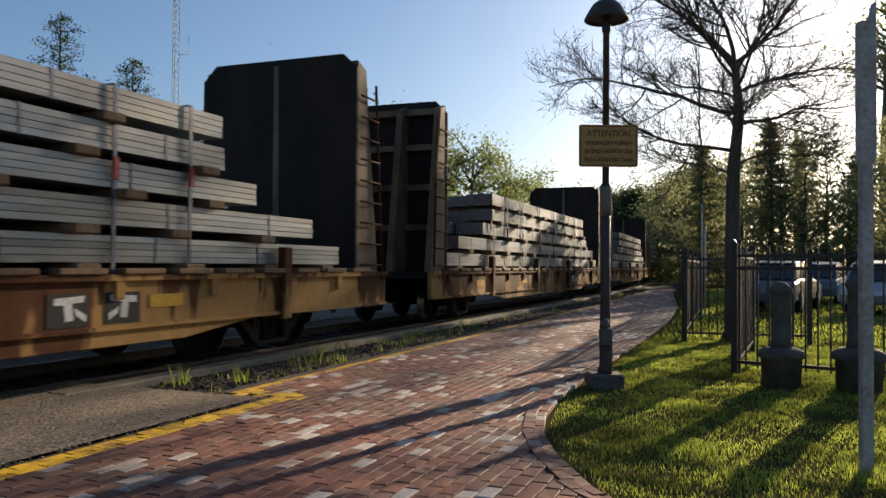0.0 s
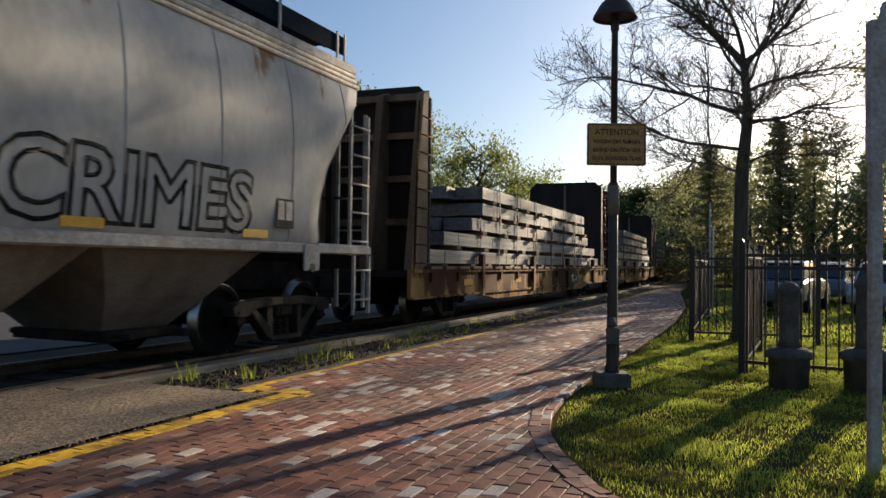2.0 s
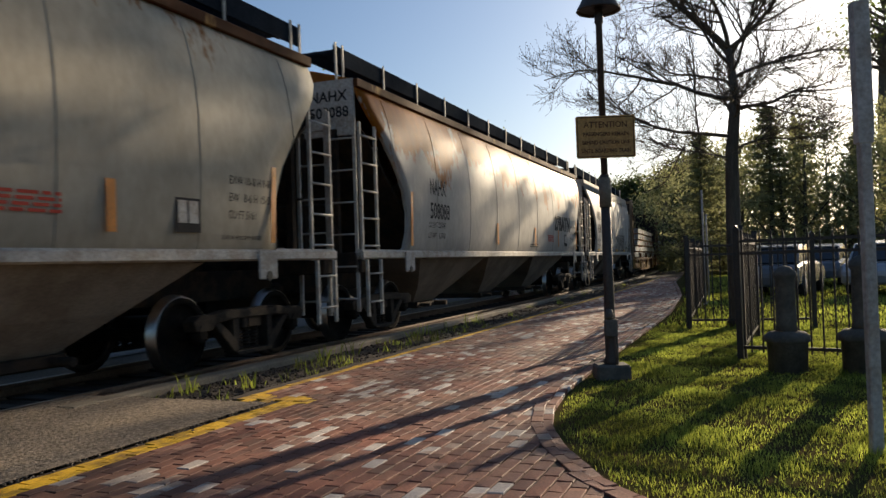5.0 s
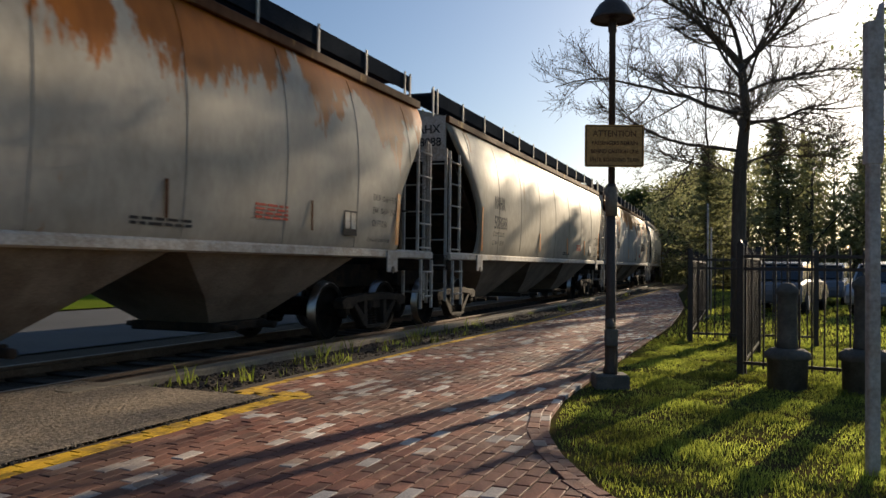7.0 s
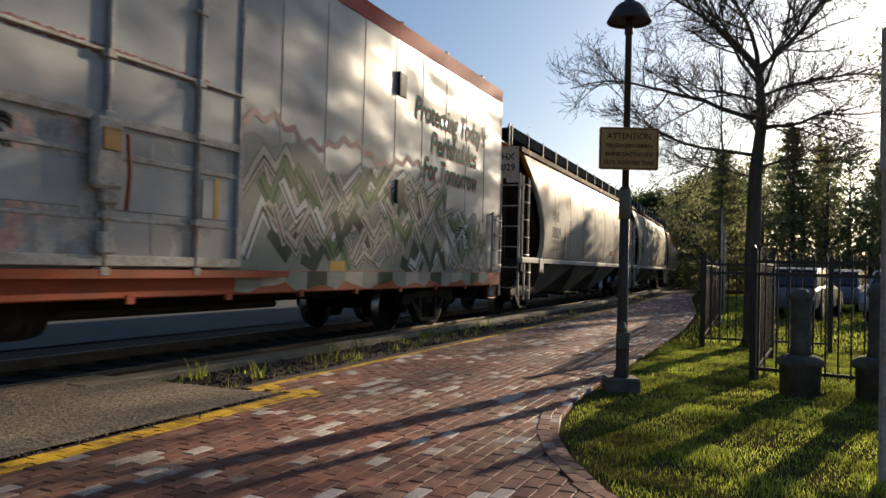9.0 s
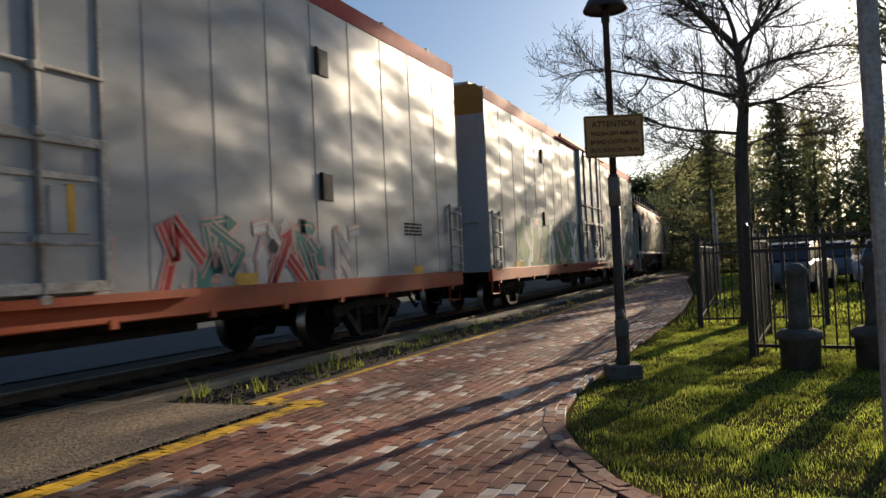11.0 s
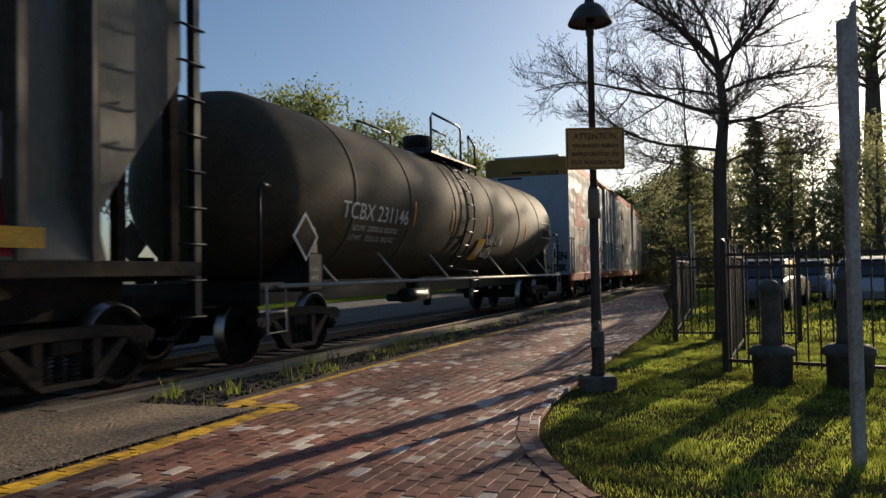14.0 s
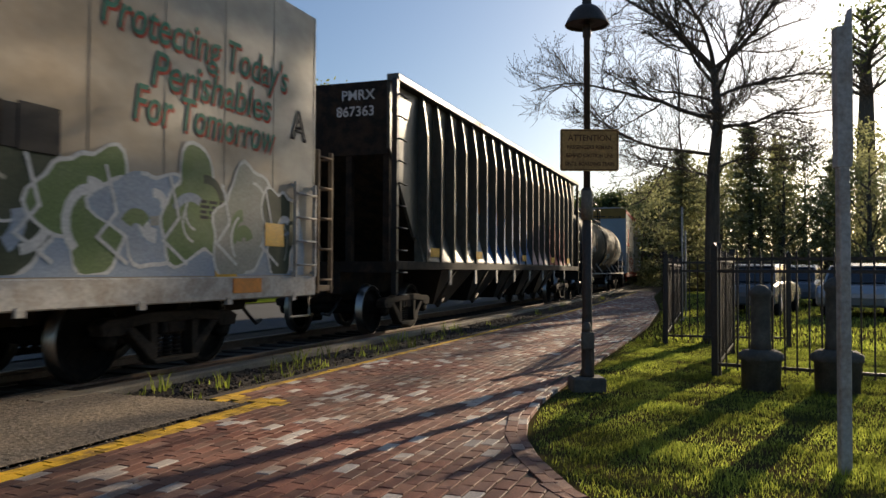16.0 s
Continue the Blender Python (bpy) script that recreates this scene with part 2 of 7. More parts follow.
M_REEF = mat("reefer_white", (0.3, 0.315, 0.325), 0.36, spot=(0.35, 0.33, 0.3), scale=0.8, amount=0.6, fine=6, fine_amount=0.08, bump=0.75, bump_scale=2.1, bump_dist=0.1, stretch=(0.42, 1, 1.0), spec=0.3, bump_detail=0.6)
M_REEFC = mat("reefer_cream", (0.37, 0.34, 0.285), 0.42, spot=(0.36, 0.26, 0.16), scale=0.55, amount=0.75, fine=6, fine_amount=0.12, bump=0.5, bump_scale=1.8, bump_dist=0.08, stretch=(0.45, 1, 0.8), spec=0.14, bump_detail=0.8)
M_RED = mat("faded_red_paint", (0.45, 0.045, 0.045), 0.6, spot=(0.42, 0.1, 0.09), scale=1.4, amount=0.7, bump=0.1, spec=0.06)
M_ORANGE = mat("orange_sill_paint", (0.37, 0.06, 0.016), 0.65, spot=(0.22, 0.055, 0.022), scale=1.6, amount=0.7, bump=0.15)
M_OCHRE = mat("ochre_paint", (0.3, 0.15, 0.03), 0.6, spot=(0.18, 0.1, 0.03), scale=1.0, bump=0.1)
M_ENDWHITE = mat("blue_white_end_paint", (0.33, 0.36, 0.39), 0.5, spot=(0.27, 0.28, 0.29), scale=0.8, bump=0.05)
M_YELLOW = mat("yellow_line_paint", (0.75, 0.43, 0.025), 0.8, spot=(0.2, 0.11, 0.03), scale=4, amount=0.9, lo=0.45, hi=0.65, fine=60, bump=0.4)
M_REFL = mat("yellow_reflector", (0.62, 0.33, 0.02), 0.4, bump=0.0)
M_REFO = mat("orange_reflector", (0.6, 0.2, 0.02), 0.4, bump=0.0)
M_INK = mat("black_lettering", (0.025, 0.025, 0.028), 0.6, bump=0.0, spec=0.06)
M_INKW = mat("white_lettering", (0.62, 0.61, 0.58), 0.6, bump=0.0, spec=0.06)
M_INKR = mat("red_lettering", (0.42, 0.06, 0.04), 0.6, bump=0.0, spec=0.06)
M_INKG = mat("green_lettering", (0.05, 0.2, 0.14), 0.6, bump=0.0, spec=0.06)
M_SB = mat("spray_blue", (0.04, 0.13, 0.32), 0.5, spot=(0.1, 0.25, 0.4), scale=3, bump=0.0, spec=0.12)
M_ST = mat("spray_teal", (0.03, 0.2, 0.18), 0.5, spot=(0.01, 0.08, 0.08), scale=2, bump=0.0, spec=0.12)
M_SGT = mat("spray_sea_green", (0.06, 0.36, 0.3), 0.5, spot=(0.03, 0.2, 0.18), scale=2, bump=0.0, spec=0.12)
M_SR = mat("spray_red", (0.45, 0.03, 0.035), 0.6, spot=(0.3, 0.02, 0.03), scale=1.5, bump=0.0, spec=0.12)
M_SP = mat("spray_pink", (0.58, 0.4, 0.34), 0.6, spot=(0.34, 0.14, 0.12), scale=3, bump=0.0, spec=0.12)
M_SG = mat("spray_green", (0.13, 0.19, 0.075), 0.6, spot=(0.2, 0.24, 0.13), scale=2, bump=0.0, spec=0.12)
M_SW = mat("spray_white", (0.58, 0.58, 0.55), 0.5, spot=(0.48, 0.49, 0.47), scale=3, bump=0.0, spec=0.12)
M_SBEIGE = mat("spray_beige", (0.47, 0.41, 0.34), 0.5, spot=(0.38, 0.35, 0.3), scale=3, bump=0.0, spec=0.12)
M_SHAZE = mat("spray_grey_green", (0.27, 0.28, 0.23), 0.6, spot=(0.36, 0.33, 0.28), scale=1.5, bump=0.0, spec=0.12)
M_SBLUE = mat("spray_pale_blue", (0.27, 0.33, 0.4), 0.6, spot=(0.38, 0.38, 0.36), scale=1.3, bump=0.0, spec=0.12)
M_SK = mat("spray_black", (0.02, 0.02, 0.022), 0.5, bump=0.0, spec=0.12)
M_SGD = mat("spray_dark_green", (0.04, 0.055, 0.035), 0.6, spot=(0.09, 0.1, 0.07), scale=2, bump=0.0, spec=0.12)
M_SRD = mat("spray_dark_red", (0.2, 0.014, 0.022), 0.6, spot=(0.3, 0.02, 0.03), scale=1.5, bump=0.0, spec=0.12)
M_COAL = mat("worn_black_car_paint", (0.066, 0.067, 0.058), 0.42, spot=(0.115, 0.095, 0.065), scale=1.1, amount=0.6, fine=14, fine_amount=0.25, bump=0.1, bump_scale=3, stretch=(1, 1, 0.5), spec=0.3)
M_GRATE = mat("walkway_grating", (0.025, 0.03, 0.038), 0.9, bump=0.0, spec=0.0)


# ---- ground ----
def strip(name, material, n0, n1, s0, s1, z0, z1=None, step=2.0, label="", cat_="ground"):
    """A band of ground beside the track, from n0 to n1 and s0 to s1."""
    bm = bmesh.new()
    k = max(1, int((s1 - s0) / step))
    rows = []
    for i in range(k + 1):
        s = s0 + (s1 - s0) * i / k
        rows.append((bm.verts.new(line(s, n0, z0)), bm.verts.new(line(s, n1, z0 if z1 is None else z1))))
    for a, b in zip(rows, rows[1:]):
        bm.faces.new((a[0], a[1], b[1], b[0]))
    bmesh.ops.recalc_face_normals(bm, faces=bm.faces[:])
    if bm.faces[0].normal.z < 0:
        bmesh.ops.reverse_faces(bm, faces=bm.faces[:])
    return tagged(part(name, bm, material), label, cat_, kind="structure")


def right_edge(s):
    """The lawn's border along the brick path: n at s."""
    tab = [(-6, 6.0), (1.5, 3.2), (2.4, 1.6), (3.1, .45), (3.7, -.25), (4.3, -.8), (5.0, -1.18), (5.6, -1.42), (6.3, -1.58), (7.2, -1.68), (9, -1.72), (17.4, -1.76), (25, -2.1), (38, -3.2), (60, -3.6), (90, -3.8)]
    for (a, p), (b, q) in zip(tab, tab[1:]):
        if s <= b:
            return p + (q - p) * max(0.0, (s - a) / (b - a))
    return -3.8


def left_edge(s):
    return -4.12 if s < 6.15 else -4.62


bm = bmesh.new()
bmesh.ops.create_grid(bm, x_segments=60, y_segments=60, size=900)
bmesh.ops.translate(bm, verts=bm.verts[:], vec=(0, 0, -0.24))
tagged(part("ground", bm, M_GRASS), "dull green grass and soil running to the horizon", "ground", kind="structure")
strip("track_bed", M_BALL, TRACK - 2.6, -4.62, -200, 190, -0.16, label="dark stone ballast under the rails", cat_="track bed")
strip("weed_strip", M_BALL, -5.78, -4.62, 5.9, 95, -0.06, label="dark gravelly soil between track and bricks", cat_="gravel")
strip("crossing", M_ASPH, TRACK + 0.9, -4.12, -30, 6.0, 0.012, label="grey worn asphalt of the level crossing", cat_="road")
strip("far_road", M_STREET, -17.3, -9.8, -120, 160, -0.14, label="smooth grey street beyond the track", cat_="road")
strip("far_lawn", M_LAWN, -60, -17.3, -120, 160, -0.1, label="bright green lawn beyond the street", cat_="lawn")
# lawn and path bed follow the curved border
for name, material, z, label, cat_ in (("lawn", M_SOIL, -0.03, "short green lawn behind the brick border", "lawn"), ("path_bed", M_JOINT, -0.009, "dark sand bed under the brick paving", "path")):
    bm = bmesh.new()
    rows = []
    s = -9.0
    while s < 92:
        e = right_edge(s)
        a, b = (e, 40.0) if name == "lawn" else (left_edge(s) - (.0 if s < 6 else .1), e)
        if b > a:
            rows.append((bm.verts.new(line(s, a, z)), bm.verts.new(line(s, b, z))))
        s += 0.25 if s < 12 else 2.0
    for a, b in zip(rows, rows[1:]):
        bm.faces.new((a[0], a[1], b[1], b[0]))
    bmesh.ops.recalc_face_normals(bm, faces=bm.faces[:])
    if bm.faces[0].normal.z < 0:
        bmesh.ops.reverse_faces(bm, faces=bm.faces[:])
    ob = tagged(part(name, bm, material), label, cat_, kind="structure")
    if name == "path_bed":
        PATH = ob
for n in (TRACK + 0.755, TRACK - 0.755):
    bm = bmesh.new()
    s = -200
    prev = None
    while s <= 185:
        ring = [bm.verts.new(line(s, n + dx, z)) for dx, z in ((-.07, -.17), (.07, -.17), (.07, -.15), (.012, -.13), (.012, -.05), (.036, -.035), (.036, -.006), (.028, 0), (-.028, 0), (-.036, -.006), (-.036, -.035), (-.012, -.05), (-.012, -.13), (-.07, -.15))]
        if prev:
            for k in range(14):
                bm.faces.new((prev[k], prev[(k + 1) % 14], ring[(k + 1) % 14], ring[k]))
        prev = ring
        s += 40 if s < 0 else 2.5
    bmesh.ops.recalc_face_normals(bm, faces=bm.faces[:])
    tagged(part("rail", bm, M_RAIL), "steel running rail, worn on top and rusty below", "rail", "rails of the track", "structure")
# pale concrete edge between track and weeds
bm = bmesh.new()
s = 5.4
prev = None
while s < 95:
    j = random.uniform(-.015, .015)
    ring = [bm.verts.new(line(s, n + j, z)) for n, z in ((-6.0, -.2), (-6.0, .0), (-5.98, .02), (-5.78, .02), (-5.76, .0), (-5.76, -.2))]
    if prev:
        for k in range(5):
            bm.faces.new((prev[k], ring[k], ring[k + 1], prev[k + 1]))
    prev = ring
    s += 0.9 if s < 30 else 3
bmesh.ops.recalc_face_normals(bm, faces=bm.faces[:])
tagged(part("platform_edge", bm, M_CONC), "low pale concrete edging beside the track", "kerb", kind="structure")
bm = bmesh.new()
box(bm, -.11, .11, -1.3, 1.3, -.2, -.13, .012)
TIE = mesh_of("sleeper", bm, M_WOODTIE)
bed = bpy.data.objects["track_bed"]
for i in range(120):
    s = -8 + i * .56
    p = line(s, TRACK)
    ob = shared("sleeper", TIE, bed, pose(p.x, p.y, -.005, 0, 0, 90 - math.degrees(heading(s))))


# ---- lettering and spray paint ----
def lettering(body, size, m, material, parent, stroke=0.0, bold=0.0, name="lettering", width=0.0, wrap=None, slant=0.0):
    """Words as a thin mesh on a surface; stroke > 0 draws their outlines only; wrap gives a bulging wall's distance at a height."""
    cu = bpy.data.curves.new(name, "FONT")
    cu.body, cu.size, cu.resolution_u = body, size, 3
    cu.offset, cu.shear = bold, slant
    if stroke:
        cu.fill_mode, cu.bevel_depth, cu.bevel_resolution = "NONE", stroke, 0
    tmp = bpy.data.objects.new(name, cu)
    me = bpy.data.meshes.new_from_object(tmp)
    bpy.data.objects.remove(tmp)
    xs = [v.co.x for v in me.vertices]
    k = width / (max(xs) - min(xs)) if width else 1.0
    me.transform(Matrix.Diagonal((k, 1, 0.0 if not stroke else 0.08, 1)))
    if wrap:
        bm = bmesh.new()
        bm.from_mesh(me)
        bmesh.ops.subdivide_edges(bm, edges=[e for e in bm.edges if e.calc_length() > size * .2], cuts=2)
        for v in bm.verts:
            v.co.z = wrap(m.translation.z + v.co.y) + .005
        bm.to_mesh(me)
        bm.free()
    me.materials.clear()
    me.materials.append(material)
    return shared(name, me, parent, m)


def side_text(body, size, x, z, material, parent, y=-1.5, wrap=None, **kw):
    return lettering(body, size, pose(x, 0 if wrap else y, z, 90, 0, 0), material, parent, wrap=wrap, **kw)


def end_text(body, size, y, z, material, parent, x, **kw):
    return lettering(body, size, pose(x, y, z, 90, 0, -90), material, parent, **kw)


SHELL = [(1.44, 1.50), (1.50, 1.535), (1.75, 1.565), (2.1, 1.59), (2.5, 1.60), (2.9, 1.59), (3.25, 1.555), (3.55, 1.50), (3.8, 1.43), (3.98, 1.36), (4.08, 1.31)]


def shell_y(z):
    for (a, p), (b, q) in zip(SHELL, SHELL[1:]):
        if z <= b:
            return p + (q - p) * max(0, (z - a) / (b - a))
    return 1.31


def tank_y(z):
    return math.sqrt(max(.05, 1.432 ** 2 - (z - 2.5) ** 2))


def patch(bm, x0, x1, z0, z1, y, mi=0):
    """A thin painted or stuck-on plate on the camera's side of a car."""
    return box(bm, x0, x1, y - 0.004, y, z0, z1, 0, mi)


def bars(parent, x, z, w, rows, h, y, material, seed=0):
    """Small writing that cannot be read."""
    rnd = random.Random(seed)
    bm = bmesh.new()
    for r in range(rows):
        c = x
        while c < x + w:
            q = rnd.uniform(0.08, 0.22)
            patch(bm, c, min(c + q, x + w), z - r * h * 1.7, z - r * h * 1.7 + h, y)
            c += q + 0.04
    return part("small_print", bm, material, parent)


def spray(parent, x0, x1, z0, z1, y, mats, seed, n=6, spiky=0.5, name="graffiti", label="", cloud=None):
    """A sprayed piece, flat on the wall: letters of thick outlined strokes, angular or round, over a cloud of colour."""
    rnd = random.Random(seed)
    bm = bmesh.new()
    w, h = (x1 - x0) / n, z1 - z0
    top = len(mats) - 1

    def clip(p):
        return (min(max(p[0], x0), x1), min(max(p[1], z0), z1))

    def poly(pts, lvl, mi):
        vs = [bm.verts.new((*((q := clip(p))[0:1]), y - 0.0012 * lvl, q[1])) for p in pts]
        f_ = bm.faces.new(vs)
        f_.material_index = mi
        if f_.calc_area() < 1e-6:
            bm.faces.remove(f_)

    def stroke(pts, t, lvl, mi):
        for (ax, az), (bx, bz) in zip(pts, pts[1:]):
            d = math.hypot(bx - ax, bz - az) or 1
            ux, uz = (bx - ax) / d * t, (bz - az) / d * t
            poly([(ax - uz - ux * .3, az + ux - uz * .3), (ax + uz - ux * .3, az - ux - uz * .3), (bx + uz + ux * .3, bz - ux + uz * .3), (bx - uz + ux * .3, bz + ux + uz * .3)], lvl, mi)
        if spiky < .5:
            for px, pz in pts:
                poly([(px + t * 1.15 * math.cos(k * .785), pz + t * 1.15 * math.sin(k * .785)) for k in range(8)], lvl + .01, mi)
        else:
            (ax, az), (bx, bz) = pts[-2], pts[-1]
            d = math.hypot(bx - ax, bz - az) or 1
            ux, uz = (bx - ax) / d, (bz - az) / d
            k = t * 1.9
            poly([(bx + ux * k * 1.6, bz + uz * k * 1.6), (bx - uz * k, bz + ux * k), (bx + uz * k, bz - ux * k)], lvl + .01, mi)
    if cloud is not None:
        k = n * 4
        up = [(x0 + (x1 - x0) * i / k, z1 - h * (.08 + .22 * rnd.random())) for i in range(k + 1)]
        for (ax, az), (bx, bz) in zip(up, up[1:]):
            poly([(ax, z0), (bx, z0), (bx, bz), (ax, az)], .4, cloud)
    for i in range(n):
        cx = x0 + (i + 0.5) * w
        fill = 1 + i % max(1, top - 1)
        for j in range(3):
            pts = []
            px, pz = cx + rnd.uniform(-.55, .1) * w, z0 + h * rnd.choice((.12, .85, .5))
            pts.append((px, pz))
            for k in range(rnd.choice((2, 3))):
                px = min(max(px + rnd.uniform(-.5, .75) * w, cx - .75 * w), cx + .8 * w)
                pz = z0 + h * min(.9, max(.1, (pz - z0) / h + rnd.choice((-1, 1)) * rnd.uniform(.25, .6)))
                pts.append((px, pz))
            t = h * rnd.uniform(.05, .085) * (1.5 if spiky < .5 else 1)
            lv = 1 + i * .22 + j * .06
            stroke(pts, t + h * .03, lv, 0)
            stroke(pts, t, lv + .03, fill)
            stroke([(a_ - t * .3, b_ + t * .35) for a_, b_ in pts], t * .16, lv + .045, top)
    bmesh.ops.recalc_face_normals(bm, faces=bm.faces[:])
    return part(name, bm, list(mats), parent, label)


# ---- trucks and running gear ----
def wheel_mesh():
    bm = bmesh.new()
    for sgn in (-1, 1):
        o = sgn * 0.755
        lathe(bm, [(0.085, o + sgn * 0.02), (0.15, o + sgn * 0.03), (0.2, o - sgn * 0.005), (0.36, o - sgn * 0.02), (0.385, o + sgn * 0.05)], axis="y", n=28, caps=False)
        lathe(bm, [(0.37, o + sgn * 0.045), (0.39, o + sgn * 0.054), (0.446, o + sgn * 0.054), (0.446, o + sgn * 0.04)], axis="y", n=28, caps=False)
        lathe(bm, [(0.444, o + sgn * 0.0545), (0.452, o + sgn * 0.053), (0.458, o - sgn * 0.045), (0.484, o - sgn * 0.06), (0.484, o - sgn * 0.075), (0.38, o - sgn * 0.08)], axis="y", n=28, mi=1, caps=False)
    lathe(bm, [(0.085, -1.0), (0.085, 1.0)], axis="y", n=12)
    for sgn in (-1, 1):
        lathe(bm, [(0.115, sgn * 0.96), (0.115, sgn * 1.09), (0.08, sgn * 1.12), (0.045, sgn * 1.125)], axis="y", n=12)
        for k in range(3):
            a = k * 2.094
            box(bm, 0.07 * math.cos(a) - .014, 0.07 * math.cos(a) + .014, sgn * 1.125 - .012, sgn * 1.125 + .012, 0.07 * math.sin(a) - .014, 0.07 * math.sin(a) + .014)
    bmesh.ops.recalc_face_normals(bm, faces=bm.faces[:])
    me = mesh_of("wheel_set", bm, M_WHEEL)
    me.materials.append(M_TREAD)
    return me


def frame_mesh():
    bm = bmesh.new()
    top = [(-1.14, .50), (-1.18, .62), (-1.05, .68), (-.8, .68), (-.5, .72), (.5, .72), (.8, .68), (1.05, .68), (1.18, .62), (1.14, .50), (.82, .50), (.78, .57), (.42, .6), (-.42, .6), (-.78, .57), (-.82, .50)]
    prism(bm, top, "y", -.09, .09, bevel=0.012)
    for s_ in (-1, 1):
        prism(bm, [(s_ * .8, .56), (s_ * .68, .58), (s_ * .3, .3), (s_ * .3, .19), (s_ * .42, .2)], "y", -.08, .08, bevel=0.01)
        prism(bm, [(s_ * .42, .62), (s_ * .3, .62), (s_ * .3, .22), (s_ * .4, .28)], "y", -.07, .07)
        prism(bm, [(s_ * .85, .5), (s_ * 1.1, .5), (s_ * 1.06, .57), (s_ * .9, .57)], "y", -.1, .1)
    prism(bm, [(-.42, .2), (.42, .2), (.34, .14), (-.34, .14)], "y", -.1, .1, bevel=0.01)
    return mesh_of("side_frame", bm, M_DIRTY)


def spring_mesh():
    bm = bmesh.new()
    for cx in (-.17, 0, .17):
        for k in range(6):
            z = .2 + k * .043
            lathe(bm, [(.05, z), (.07, z + .009), (.07, z + .018), (.05, z + .027)], (cx, 0, 0), n=10)
        lathe(bm, [(.04, .2), (.04, .47)], (cx, 0, 0), n=8)
    return mesh_of("spring_nest", bm, M_DARK)


WHEEL_ME, FRAME_ME, SPRING_ME = wheel_mesh(), frame_mesh(), spring_mesh()
bm = bmesh.new()
box(bm, -.2, .2, -1.12, 1.12, .46, .62, .02)
lathe(bm, [(.2, .6), (.2, .95)], n=12)
box(bm, -.1, .1, -1.13, 1.13, .48, .58)
for sx in (-.62, .62):
    box(bm, sx - .06, sx + .06, -.95, .95, .38, .5)
TRUCK_ME = mesh_of("truck", bm, M_DARK)


def truck(parent, x, base=1.96):
    tr = shared("truck", TRUCK_ME, parent, pose(x, 0, 0))
    for sy in (-1, 1):
        shared("side_frame", FRAME_ME, tr, pose(0, sy * 1.06, 0))
        shared("spring_nest", SPRING_ME, tr, pose(0, sy * 1.0, 0))
    for sx in (-1, 1):
        WHEELS.append((shared("wheel_set", WHEEL_ME, tr, pose(sx * base / 2, 0, 0.455)), sx * base / 2))
    return tr


def ladder(bm, x0, x1, z0, z1, y, rungs, r=0.018, mi=0):
    for x in (x0, x1):
        box(bm, x - .025, x + .025, y - .012, y + .03, z0, z1, 0, mi)
    for k in range(rungs):
        z = z0 + (k + 0.5) * (z1 - z0) / rungs
        tube(bm, [(x0, y - .02, z), (x1, y - .02, z)], r, 6, mi)
    return bm


def coupler(parent, half):
    for sx in (-1, 1):
        bm = bmesh.new()
        box(bm, sx * (half - 1.2), sx * (half - .1), -.16, .16, .62, .95, .02)
        box(bm, sx * (half - .12), sx * (half + .42), -.08, .08, .72, .92, .02)
        box(bm, sx * (half + .3), sx * (half + .72), -.14, .14, .68, .98, .04)
        part("coupler", bm, M_DARK, parent)
        bm = bmesh.new()
        pts = [(sx * (half - .1), -.35, .68), (sx * (half + .12), -.36, .5), (sx * (half + .32), -.34, .38), (sx * (half + .5), -.3, .42)]
        tube(bm, pts, .028, 7)
        part("brake_hose", bm, M_BLACK, parent)


def car(name, label, category, mid, half, truck_off, group=""):
    th = empty(name, label, category, group)
    coupler(th, half)
    for sx in (-1, 1):
        truck(th, sx * truck_off)
    MOVERS.append((th, mid, truck_off))
    return th


